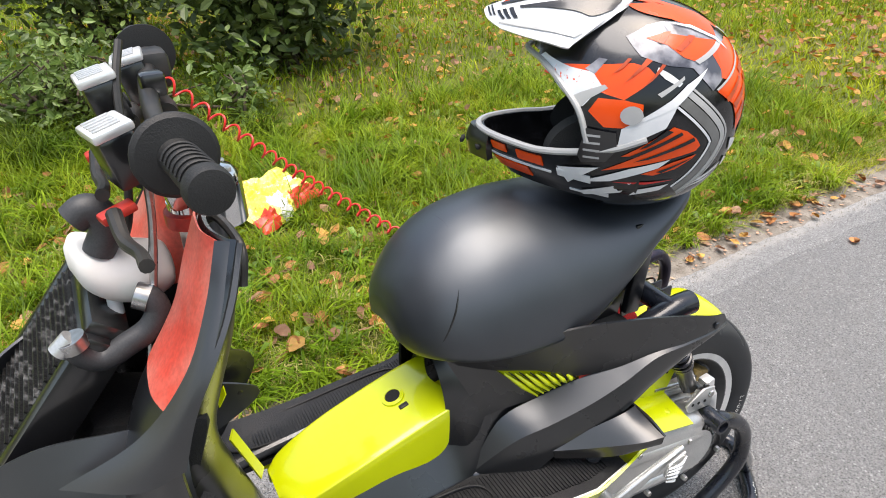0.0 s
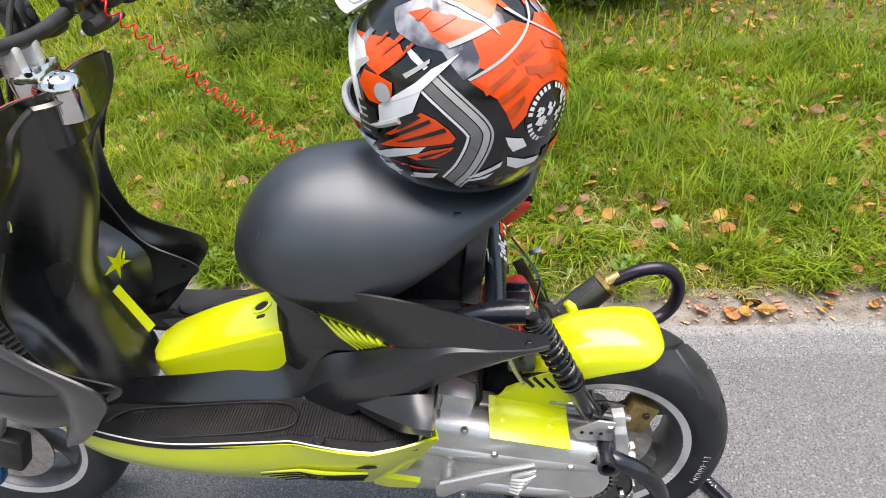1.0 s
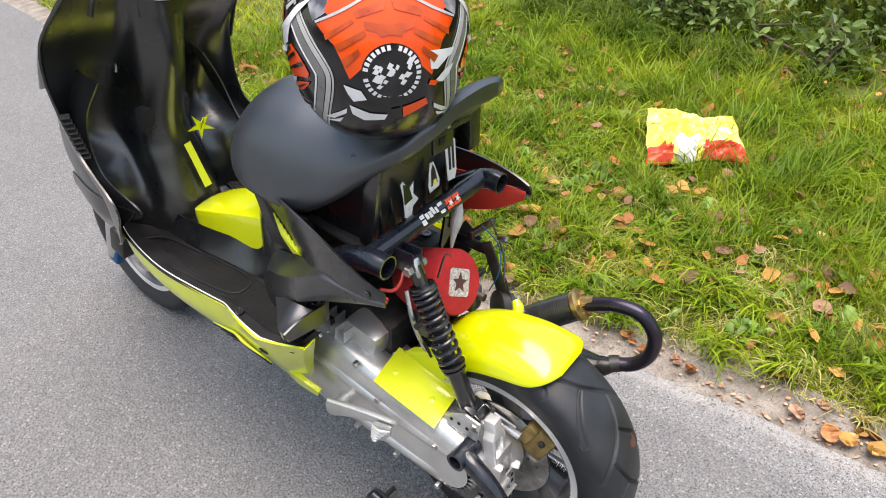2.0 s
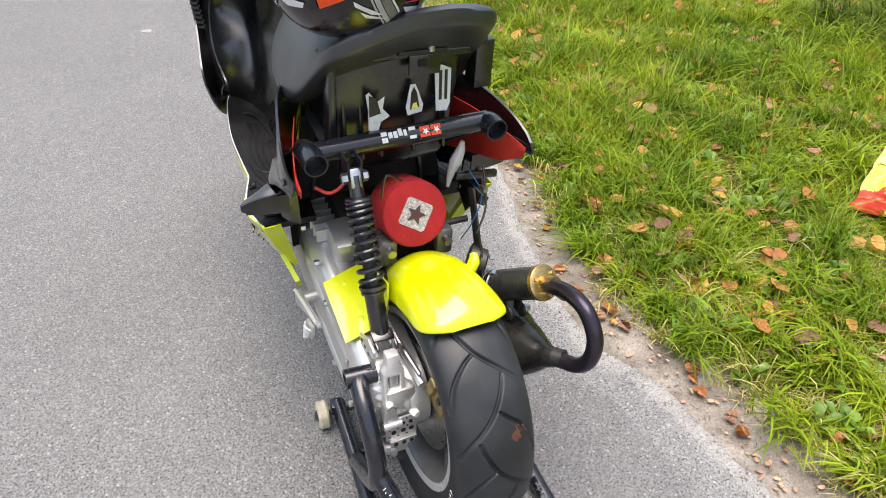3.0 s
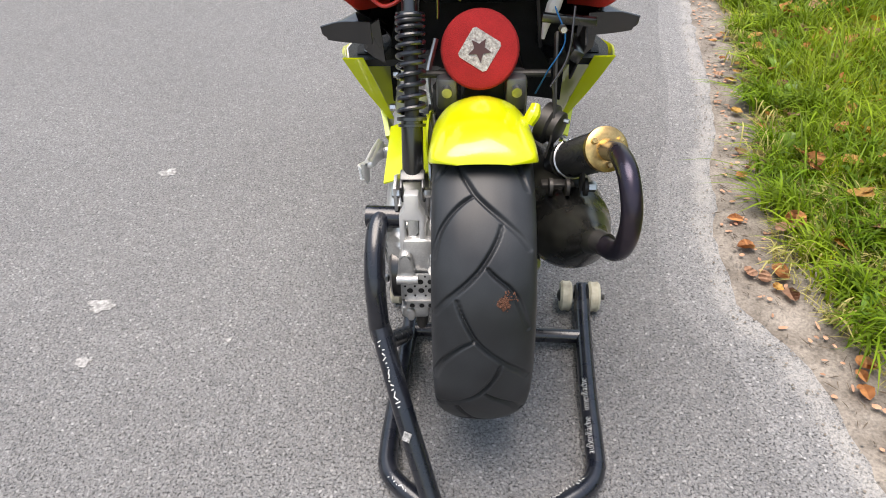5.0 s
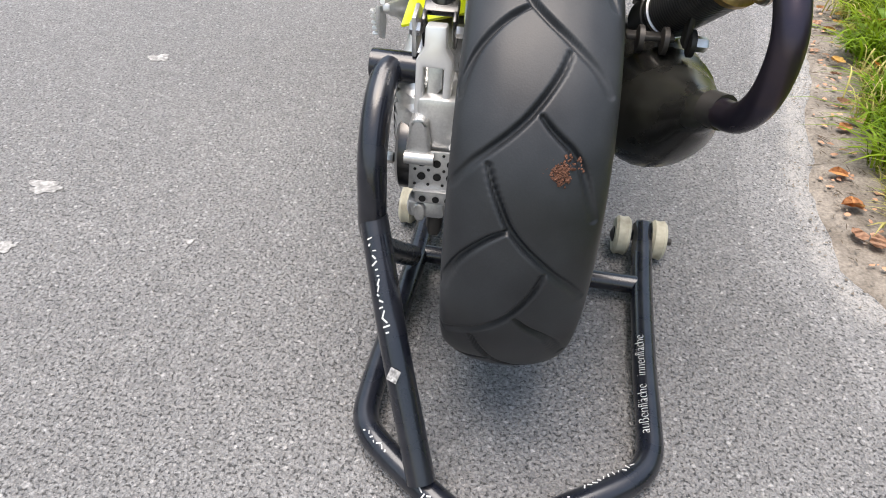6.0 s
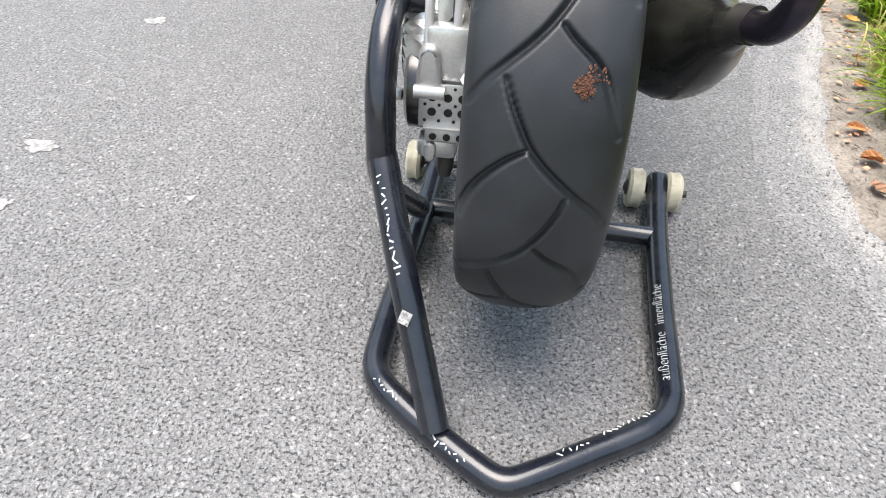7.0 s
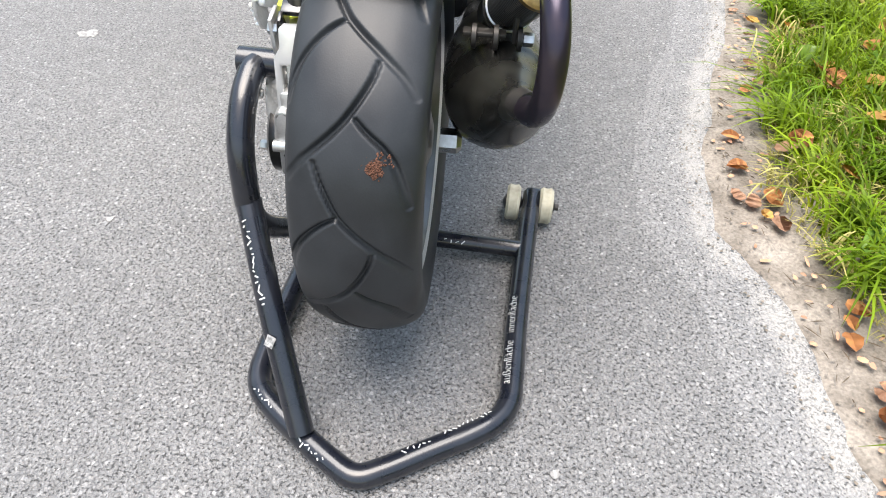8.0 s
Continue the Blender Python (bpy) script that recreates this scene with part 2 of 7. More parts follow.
M_bagy = material("yellow_film", (0.85, 0.72, 0.10), 0.25, other=(0.88, 0.80, 0.36), scale=9, share=0.6, coat=0.5)
M_bagr = material("red_film", (0.75, 0.06, 0.03), 0.35)
M_cord = material("red_cord", (0.72, 0.03, 0.025), 0.35)
M_rust = material("dried_mud", (0.11, 0.045, 0.025), 0.9, fine=0.4, bump=1, bump_scale=600)
M_chrome = material("chrome", (0.8, 0.8, 0.8), 0.1, metal=1.0)
M_blue = material("blue_anodised", (0.01, 0.12, 0.3), 0.35, metal=0.6)


# ---- mesh tools ----
def world_of(ob):
    return ob.matrix_basis if ob.parent is None else world_of(ob.parent) @ ob.matrix_parent_inverse @ ob.matrix_basis


def part(name, bm, mat, parent=None, label="", sharp=35.0):
    """Links a bmesh, given in the coordinates of its top-level thing, as one mesh object."""
    me = bpy.data.meshes.new(name)
    bmesh.ops.recalc_face_normals(bm, faces=bm.faces[:])
    bm.to_mesh(me)
    bm.free()
    me.shade_smooth()
    me.set_sharp_from_angle(angle=radians(sharp))
    for m in mat if isinstance(mat, (list, tuple)) else (mat,):
        me.materials.append(m)
    ob = new(name, me)
    if parent is not None:
        ob.parent = parent
    if label:
        tagged(ob, label)
    return ob


def thing(name, m, label, category, group="", kind=""):
    ob = new(name)
    ob.empty_display_size = 0.1
    ob.matrix_basis = m
    return tagged(ob, label, category, group, kind)


def curve_points(pts, steps):
    """Points on a smooth curve through pts."""
    p = [Vector(q) for q in pts]
    p = [p[0] * 2 - p[1]] + p + [p[-1] * 2 - p[-2]]
    out = []
    for i in range(1, len(p) - 2):
        a, b, c, d = p[i - 1:i + 3]
        for s in range(steps):
            t = s / steps
            out.append(0.5 * (2 * b + (c - a) * t + (2 * a - 5 * b + 4 * c - d) * t * t + (3 * b - a - 3 * c + d) * t ** 3))
    return out + [p[-2]]


def tube(pts, r, n=12, steps=6, bm=None, cap=True, hollow=0.0):
    """A round tube along a smooth curve; r may be a list, one for each given point."""
    bm = bm or bmesh.new()
    path = curve_points(pts, steps) if steps > 1 else [Vector(q) for q in pts]
    rs = r if isinstance(r, (list, tuple)) else [r] * len(pts)
    side = None
    rings = []
    for i, q in enumerate(path):
        d = (path[min(i + 1, len(path) - 1)] - path[max(i - 1, 0)]).normalized()
        if side is None:
            side = d.orthogonal().normalized()
        side = (side - d * side.dot(d)).normalized()
        up = d.cross(side)
        k = i / max(1, steps if steps > 1 else 1)
        k0 = min(int(k), len(rs) - 1)
        k1 = min(k0 + 1, len(rs) - 1)
        rr = rs[k0] + (rs[k1] - rs[k0]) * (k - int(k))
        rings.append([bm.verts.new(q + (side * math.cos(2 * math.pi * j / n) + up * math.sin(2 * math.pi * j / n)) * rr) for j in range(n)])
    for a, b in zip(rings, rings[1:]):
        for j in range(n):
            bm.faces.new((a[j], a[(j + 1) % n], b[(j + 1) % n], b[j]))
    if cap:
        for ring in (rings[0], rings[-1]):
            if hollow:
                mid = sum((v.co for v in ring), Vector()) / n
                inn = [bm.verts.new(mid + (v.co - mid) * hollow) for v in ring]
                d = (path[1] - path[0]).normalized() if ring is rings[0] else (path[-2] - path[-1]).normalized()
                deep = [bm.verts.new(v.co + d * rs[0] * 1.2) for v in inn]
                for j in range(n):
                    k = (j + 1) % n
                    bm.faces.new((ring[j], ring[k], inn[k], inn[j]))
                    bm.faces.new((inn[j], inn[k], deep[k], deep[j]))
                bm.faces.new(deep)
            else:
                bm.faces.new(ring)
    return bm


def lathe(profile, m, n=32, bm=None, closed=False):
    """Turns (radius, height) pairs round the local z axis of m."""
    bm = bm or bmesh.new()
    rings = []
    for r, h in profile:
        rings.append([bm.verts.new(m @ Vector((r * math.cos(2 * math.pi * j / n), r * math.sin(2 * math.pi * j / n), h))) for j in range(n)])
    pairs = list(zip(rings, rings[1:])) + ([(rings[-1], rings[0])] if closed else [])
    for a, b in pairs:
        for j in range(n):
            bm.faces.new((a[j], a[(j + 1) % n], b[(j + 1) % n], b[j]))
    if not closed:
        bm.faces.new(rings[0])
        bm.faces.new(rings[-1])
    return bm


def box(size, m, bevel=0.003, bm=None, segments=2):
    part_bm = bmesh.new()
    bmesh.ops.create_cube(part_bm, size=1.0)
    for v in part_bm.verts:
        v.co = Vector((v.co.x * size[0], v.co.y * size[1], v.co.z * size[2]))
    if bevel:
        bmesh.ops.bevel(part_bm, geom=part_bm.edges[:], offset=bevel, segments=segments, affect="EDGES", profile=0.5)
    part_bm.transform(m)
    if bm is None:
        return part_bm
    tmp = bpy.data.meshes.new("tmp")
    part_bm.to_mesh(tmp)
    part_bm.free()
    bm.from_mesh(tmp)
    bpy.data.meshes.remove(tmp)
    return bm


def slab(outline, thick, m, bevel=0.0, bm=None):
    """A flat outline in the local xy plane, made thick along +z."""
    b2 = bmesh.new()
    f = b2.faces.new([b2.verts.new((x, y, 0)) for x, y in outline])
    ext = bmesh.ops.extrude_face_region(b2, geom=[f])
    for v in ext["geom"]:
        if isinstance(v, bmesh.types.BMVert):
            v.co.z += thick
    if bevel:
        bmesh.ops.bevel(b2, geom=[e for e in b2.edges], offset=bevel, segments=2, affect="EDGES", profile=0.5)
    b2.transform(m)
    if bm is None:
        return b2
    tmp = bpy.data.meshes.new("tmp")
    b2.to_mesh(tmp)
    b2.free()
    bm.from_mesh(tmp)
    bpy.data.meshes.remove(tmp)
    return bm


def smooth_rows(a, n, closed=False):
    """Resamples the first axis of an array of control points smoothly."""
    a = np.asarray(a, float)
    m = len(a)
    t = np.linspace(0, m if closed else m - 1, n, endpoint=not closed)
    i = np.clip(t.astype(int), 0, m - 1 if closed else m - 2)
    f = (t - i).reshape(-1, *([1] * (a.ndim - 1)))
    if closed:
        g = lambda k: a[k % m]
    else:
        ext = np.concatenate([[2 * a[0] - a[1]], a, [2 * a[-1] - a[-2]]])
        g = lambda k: ext[k + 1]
    p0, p1, p2, p3 = g(i - 1), g(i), g(i + 1), g(i + 2)
    return 0.5 * (2 * p1 + (p2 - p0) * f + (2 * p0 - 5 * p1 + 4 * p2 - p3) * f ** 2 + (3 * p1 - p0 - 3 * p2 + p3) * f ** 3)


def skin(ctrl, nu, nv, thick, bm=None):
    """A thick sheet through a grid of control points."""
    bm = bm or bmesh.new()
    p = smooth_rows(ctrl, nu)
    p = np.swapaxes(smooth_rows(np.swapaxes(p, 0, 1), nv), 0, 1)
    nrm = np.cross(np.gradient(p, axis=0), np.gradient(p, axis=1))
    nrm /= np.linalg.norm(nrm, axis=2, keepdims=True) + 1e-12
    q = p - nrm * thick
    A = [[bm.verts.new(c) for c in row] for row in p]
    B = [[bm.verts.new(c) for c in row] for row in q]
    for i in range(nu - 1):
        for j in range(nv - 1):
            bm.faces.new((A[i][j], A[i + 1][j], A[i + 1][j + 1], A[i][j + 1]))
            bm.faces.new((B[i][j], B[i][j + 1], B[i + 1][j + 1], B[i + 1][j]))
    for i in range(nu - 1):
        bm.faces.new((A[i][0], B[i][0], B[i + 1][0], A[i + 1][0]))
        bm.faces.new((A[i][-1], A[i + 1][-1], B[i + 1][-1], B[i][-1]))
    for j in range(nv - 1):
        bm.faces.new((A[0][j], A[0][j + 1], B[0][j + 1], B[0][j]))
        bm.faces.new((A[-1][j], B[-1][j], B[-1][j + 1], A[-1][j + 1]))
    return bm


def loft(rings, nu, nv, bm=None):
    """A closed body through rings of control points."""
    bm = bm or bmesh.new()
    p = smooth_rows(rings, nu)
    p = np.swapaxes(smooth_rows(np.swapaxes(p, 0, 1), nv, closed=True), 0, 1)
    V = [[bm.verts.new(c) for c in row] for row in p]
    for i in range(nu - 1):
        for j in range(nv):
            k = (j + 1) % nv
            bm.faces.new((V[i][j], V[i][k], V[i + 1][k], V[i + 1][j]))
    bm.faces.new(V[0])
    bm.faces.new(V[-1])
    return bm


def mirrored(pts):
    a = np.array(pts, float)
    a[..., 0] *= -1
    return a


def along(a, b):
    """The pose at a whose z axis points to b."""
    a, b = Vector(a), Vector(b)
    return Matrix.Translation(a) @ (b - a).to_track_quat("Z", "Y").to_matrix().to_4x4()


SIDE_X = pose(0, 0, 0, 90, 0, 90)          # local x -> y, y -> z, z -> x


def bolt(at, towards, r, h, parent, mat=None, name="bolt"):
    m = along(at, Vector(at) + Vector(towards))
    return part(name, lathe([(r * 0.5, -h * 0.2), (r, 0), (r, h * 0.8), (r * 0.8, h)], m, 6), mat or M_steel, parent)


def mesh_stuff(name, verts, faces, mat, label, category, parent=None):
    me = bpy.data.meshes.new(name)
    me.from_pydata(verts, [], faces)
    me.materials.append(mat)
    me.shade_smooth()
    ob = new(name, me)
    return tagged(ob, label, category, kind="stuff")


# ---- ground ----
def edge_x(y):
    """Where the asphalt ends, along the path."""
    ys = [-12, -2.0, -1.2, -0.6, -0.3, -0.1, 0.15, 0.3, 0.45, 0.65, 1.0, 1.4, 2.0, 12]
    xs = [1.6, 0.85, 0.77, 0.70, 0.665, 0.66, 0.61, 0.55, 0.53, 0.565, 0.64, 0.72, 0.80, 1.7]
    return float(np.interp(y, ys, xs))


def ground_sheet():
    bm = bmesh.new()
    r = 400.0
    bm.faces.new([bm.verts.new(c) for c in ((-r, -r, 0), (r, -r, 0), (r, r, 0), (-r, r, 0))])
    return tagged(part("ground", bm, M_asphalt), "grey worn asphalt path with pale specks", "path", kind="structure")


def verge(name, shift, rise, far, mat, label, y0=-12.0, y1=12.0, step=0.03, cols=(0, 0.02, 0.06, 0.12, 0.2, 0.35, 0.6, 1.0, 2.0, 4.0)):
    bm = bmesh.new()
    rows = []
    y = y0
    while y <= y1:
        x0 = edge_x(y) + shift + 0.025 * noise.noise((y * 5, shift * 9, 0)) + 0.012 * noise.noise((y * 19, 3, 0))
        row = []
        for c in list(cols) + [far]:
            h = rise * min(1, c / 0.12) + (0.012 * noise.noise((y * 6, c * 7, 1)) if 0 < c else 0) * min(1, c / 0.1)
            row.append(bm.verts.new((x0 + c, y, max(h, -0.004 if c == 0 else 0.003))))
        rows.append(row)
        y += step if abs(y) < 2.5 else 0.3
    for a, b in zip(rows, rows[1:]):
        for j in range(len(a) - 1):
            bm.faces.new((a[j], a[j + 1], b[j + 1], b[j]))
    return tagged(part(name, bm, mat), label, "ground", kind="structure")


ground_sheet()


def dust_band():
    """The dusty margin of the asphalt: a thin skin over the path whose dust thickens towards the soil."""
    cols = ((-0.16, 0.0), (-0.10, 0.1), (-0.06, 0.25), (-0.03, 0.55), (-0.01, 0.85), (0.015, 0.85), (0.04, 0.5), (0.08, 0.3), (0.16, 0.3))
    ys = np.arange(-4.0, 4.001, 0.03)
    V, F, D = [], [], []
    for y in ys:
        x0 = edge_x(y) + 0.02 * noise.noise((y * 5, 0.4, 0))
        for c, d in cols:
            V.append((x0 + c, float(y), -0.002 if c == cols[0][0] else 0.0008))
            D.append(d)
    n = len(cols)
    for i in range(len(ys) - 1):
        for j in range(n - 1):
            F.append((i * n + j, i * n + j + 1, (i + 1) * n + j + 1, (i + 1) * n + j))
    me = bpy.data.meshes.new("ground_dusty_edge")
    me.from_pydata(V, [], F)
    me.attributes.new("dust", "FLOAT", "POINT").data.foreach_set("value", D)
    me.materials.append(M_dusty)
    return tagged(new("ground_dusty_edge", me), "pale dust on the crumbling asphalt edge", "ground", kind="structure")


dust_band()
verge("ground_soil_strip", 0.02, 0.008, 1.5, M_soil, "bare sandy soil along the asphalt edge")
verge("ground_turf", 0.17, 0.02, 60.0, M_turf, "grassy verge beside the path")


def blades(name, n, x_far, y_range, height, width, seed, mat, label, min_in=0.17, lean=0.5, tuft=0.0, falloff=1.0):
    rng = np.random.default_rng(seed)
    y = rng.uniform(*y_range, n)
    ex = np.array([edge_x(v) for v in y])
    d = min_in + (x_far - min_in) * rng.random(n) ** falloff
    x = ex + d
    clump = np.sin(x * 9 + 3 * np.sin(y * 5)) * np.sin(y * 8 + 2 * np.sin(x * 6))
    h = height * (0.55 + 0.75 * rng.random(n)) * (1 + tuft * clump) * np.clip(0.5 + (d - min_in) / 0.5, 0.5, 1)
    a = rng.uniform(0, 2 * np.pi, n)
    bend = lean * (0.3 + rng.random(n)) * h
    dx, dy = np.cos(a), np.sin(a)
    # Blades at the edge lean out over the soil.
    edge = np.clip(1 - (d - min_in) / 0.15, 0, 1)
    dx = dx - 0.55 * edge
    w = width * (0.6 + 0.8 * rng.random(n))
    px, py = -np.sin(a), np.cos(a)
    z0 = 0.012
    rows = []
    for s, ws in ((0.0, 1.0), (0.45, 0.85), (0.8, 0.5), (1.0, 0.06)):
        cx, cy = x + dx * bend * s ** 2, y + dy * bend * s ** 2
        cz = z0 + h * (s - 0.25 * lean * s ** 2)
        rows.append(np.stack([cx - px * w * ws / 2, cy - py * w * ws / 2, cz], 1))
        rows.append(np.stack([cx + px * w * ws / 2, cy + py * w * ws / 2, cz], 1))
    v = np.stack(rows, 1).reshape(-1, 3)
    base = np.arange(n)[:, None] * 8
    f = np.concatenate([base + np.array([[0, 1, 3, 2]]), base + np.array([[2, 3, 5, 4]]), base + np.array([[4, 5, 7, 6]])])
    return mesh_stuff(name, v.tolist(), f.tolist(), mat, label, "grass")


blades("grass", 120000, 2.6, (-2.9, 3.4), 0.058, 0.0042, 1, M_fine, "short yellow-green autumn grass on the verge", min_in=0.2, lean=1.0, tuft=0.45)
blades("grass", 40000, 2.6, (-2.9, 3.4), 0.125, 0.0055, 5, M_blade, "longer dark green grass tufts on the verge", min_in=0.3, lean=1.0, tuft=0.85)
blades("grass", 34000, 2.4, (-2.9, 3.4), 0.058, 0.003, 2, M_straw, "dry yellow grass blades on the verge", min_in=0.15, lean=1.2, falloff=1.5)
blades("grass", 30000, 9.5, (-9.0, 6.0), 0.09, 0.008, 3, M_fine, "yellow-green grass further from the path", min_in=2.3, lean=0.9, tuft=0.4)
blades("grass", 32000, 9.5, (-9.0, 6.0), 0.15, 0.009, 6, M_blade, "tall green grass further from the path", min_in=2.3, lean=0.9, tuft=0.7)
blades("grass", 3000, 0.42, (-1.9, 2.4), 0.14, 0.005, 4, M_blade, "long arching grass tufts at the soil edge", min_in=0.18, lean=0.85, tuft=0.6)

blades("grass", 32000, 4.5, (3.2, 11.5), 0.075, 0.009, 7, M_fine, "yellow-green grass along the path ahead", lean=0.9, tuft=0.4, falloff=1.3)
blades("grass", 36000, 4.5, (-11.5, -2.7), 0.075, 0.009, 8, M_fine, "yellow-green grass along the path behind", lean=0.9, tuft=0.4, falloff=1.3)
blades("grass", 20000, 9.5, (-11.5, 11.5), 0.08, 0.011, 9, M_fine, "yellow-green grass under the trees", min_in=4.0, lean=0.9, tuft=0.4)


def tussocks(n, per, length, width, spread, seed, mat, label, y_range=(-2.0, 2.6)):
    """Clumps of long blades that arch outwards from one root and hang over the soil."""
    rng = np.random.default_rng(seed)
    cy = rng.uniform(*y_range, n)
    cx = np.array([edge_x(v) for v in cy]) + spread[0] + (spread[1] - spread[0]) * rng.random(n) ** 1.5
    size = rng.uniform(0.6, 1.25, n)
    k = np.repeat(np.arange(n), per)
    m = n * per
    a = rng.uniform(0, 2 * np.pi, m)
    lean = np.repeat(rng.uniform(0, 2 * np.pi, n), per)
    dx, dy = np.cos(a) + 0.5 * np.cos(lean) - 0.25, np.sin(a) + 0.5 * np.sin(lean)
    x0, y0 = cx[k] + rng.normal(0, 0.022, m) * size[k], cy[k] + rng.normal(0, 0.022, m) * size[k]
    l = length * size[k] * rng.uniform(0.5, 1.25, m)
    reach, tall = l * rng.uniform(0.35, 0.85, m), l * rng.uniform(0.45, 0.95, m)
    w = width * rng.uniform(0.6, 1.3, m)
    px, py = -np.sin(a) * w / 2, np.cos(a) * w / 2
    rows = []
    for s, ws in ((0.0, 0.8), (0.25, 1.0), (0.5, 0.95), (0.75, 0.7), (1.0, 0.05)):
        x, y = x0 + dx * reach * s ** 1.4, y0 + dy * reach * s ** 1.4
        z = np.maximum(0.012 + tall * (1.9 * s - 1.35 * s * s), 0.012)
        rows += [np.stack([x - px * ws, y - py * ws, z], 1), np.stack([x + px * ws, y + py * ws, z], 1)]
    v = np.stack(rows, 1).reshape(-1, 3)
    base = np.arange(m)[:, None] * 10
    f = np.concatenate([base + np.array([[q, q + 1, q + 3, q + 2]]) for q in (0, 2, 4, 6)])
    return mesh_stuff("grass", v.tolist(), f.tolist(), mat, label, "grass")


tussocks(90, 55, 0.13, 0.0055, (0.17, 0.42), 61, M_blade, "long arching grass tufts hanging over the soil edge")
tussocks(230, 55, 0.13, 0.006, (0.35, 2.5), 62, M_blade, "dark green tussocks of long grass on the verge")
tussocks(110, 30, 0.10, 0.004, (0.15, 1.6), 63, M_straw, "pale dry grass stalks lying among the tufts")


# Grass under the shrubs; its dark colour carries the shade there.
tussocks(120, 60, 0.30, 0.008, (2.5, 4.8), 64, M_shaded_blade, "tall grass growing under the shrubs, coloured darker for their shade", y_range=(0.2, 2.3))
tussocks(60, 50, 0.24, 0.007, (1.2, 3.0), 65, M_blade, "tall arching grass clumps on the verge", y_range=(-0.3, 3.6))


def weeds(n, seed):
    """Low broad-leaved weeds among the grass."""
    rng = np.random.default_rng(seed)
    V, F = [], []
    for k in range(n):
        y = rng.uniform(-2.0, 2.6)
        x = edge_x(y) + rng.uniform(0.2, 2.2)
        for q in range(rng.integers(4, 8)):
            a, l, w = rng.uniform(0, 6.28), rng.uniform(0.03, 0.07), rng.uniform(0.008, 0.016)
            c, s2 = math.cos(a), math.sin(a)
            lift = rng.uniform(0.02, 0.06)
            i0 = len(V)
            for u, v, h in ((0, 0, 0), (0.35, 0.7, 0.6), (0.35, -0.7, 0.6), (0.75, 1, 0.95), (0.75, -1, 0.95), (1.0, 0, 0.85), (0.55, 0, 0.72)):
                V.append((x + l * u * c - w * v * s2, y + l * u * s2 + w * v * c, 0.02 + lift * h))
            F += [(i0, i0 + 2, i0 + 6), (i0, i0 + 6, i0 + 1), (i0 + 1, i0 + 6, i0 + 3), (i0 + 2, i0 + 4, i0 + 6), (i0 + 3, i0 + 6, i0 + 5), (i0 + 4, i0 + 5, i0 + 6)]
    return mesh_stuff("weeds", V, F, M_weed, "low broad-leaved green weeds in the grass", "weeds")


M_weed = leafy(material("weed_leaf", (0.12, 0.24, 0.025), 0.45, other=(0.24, 0.34, 0.04), scale=5, island=0.35))
weeds(420, 51)


def litter(name, n, seed, mat, label, size, spread, y_range=(-2.2, 2.4)):
    """Twigs, crumbs and leaf scraps lying along the soil edge."""
    rng = np.random.default_rng(seed)
    V, F = [], []
    for k in range(n):
        y = rng.uniform(*y_range)
        x = edge_x(y) + spread[0] + abs(rng.normal(0, spread[1]))
        l, w, h = size[0] * rng.uniform(0.4, 1.4), size[1] * rng.uniform(0.5, 1.4), size[2] * rng.uniform(0.5, 1.4)
        a, tilt = rng.uniform(0, 6.28), rng.uniform(-0.15, 0.15)
        c, s = math.cos(a), math.sin(a)
        z = 0.004 + 0.011 * min(1, max(0, x - edge_x(y)) / 0.1)
        i0 = len(V)
        for u, v, q in ((-1, -0.5, 0), (-0.3, -1, 0), (0.6, -0.9, 0), (1, 0.1, 0), (0.4, 1, 0), (-0.7, 0.7, 0), (0.05, 0.0, 1)):
            u, v = u * l / 2 * rng.uniform(0.8, 1.2), v * w / 2 * rng.uniform(0.8, 1.2)
            V.append((x + u * c - v * s, y + u * s + v * c, z + q * h + u * tilt))
        F += [(i0 + j, i0 + (j + 1) % 6, i0 + 6) for j in range(6)]
    return mesh_stuff(name, V, F, mat, label, "litter")


litter("twigs", 700, 41, M_bark, "thin dark twigs on the soil edge", (0.026, 0.0015, 0.002), (0.03, 0.12))
litter("leaf_scraps", 420, 42, M_leaf_b, "brown leaf scraps on the soil edge", (0.016, 0.009, 0.003), (0.03, 0.10))
litter("soil_crumbs", 1500, 44, M_soil, "grey soil crumbs on the asphalt edge", (0.0055, 0.0045, 0.003), (-0.03, 0.13))


# pale smears on the asphalt
def smear(x, y, size, seed):
    rng = random.Random(seed)
    bm = bmesh.new()
    pts = []
    for k in range(36):
        a = 2 * math.pi * k / 36
        r = size * (0.62 + 0.55 * noise.noise((math.cos(a) * 1.3 + seed, math.sin(a) * 1.3, seed)) + rng.uniform(-0.05, 0.06))
        r = max(r, size * 0.12)
        pts.append((x + r * math.cos(a), y + 0.75 * r * math.sin(a)))
    slab(pts, 0.0012, pose(0, 0, 0.0006), 0.0, bm)
    return tagged(part("paint_smear", bm, M_smear), "pale dried smear on the asphalt", "stain", "pale smears on the asphalt")


M_smear = material("pale_smear", (0.215, 0.212, 0.205), 0.9, other=(0.36, 0.355, 0.345), scale=75, share=0.55, fine=0.3, bump=0.8, bump_scale=150)
for sx, sy, ss, sd in ((-0.90, 0.757, 0.04, 1), (-0.825, 0.206, 0.042, 2), (-0.777, 0.044, 0.026, 3), (-0.505, 0.122, 0.012, 4), (0.282, -0.23, 0.01, 5), (-0.168, -0.33, 0.008, 6), (-0.465, 3.06, 0.05, 7), (-0.35, 0.62, 0.011, 8)):
    smear(sx, sy, ss, sd)


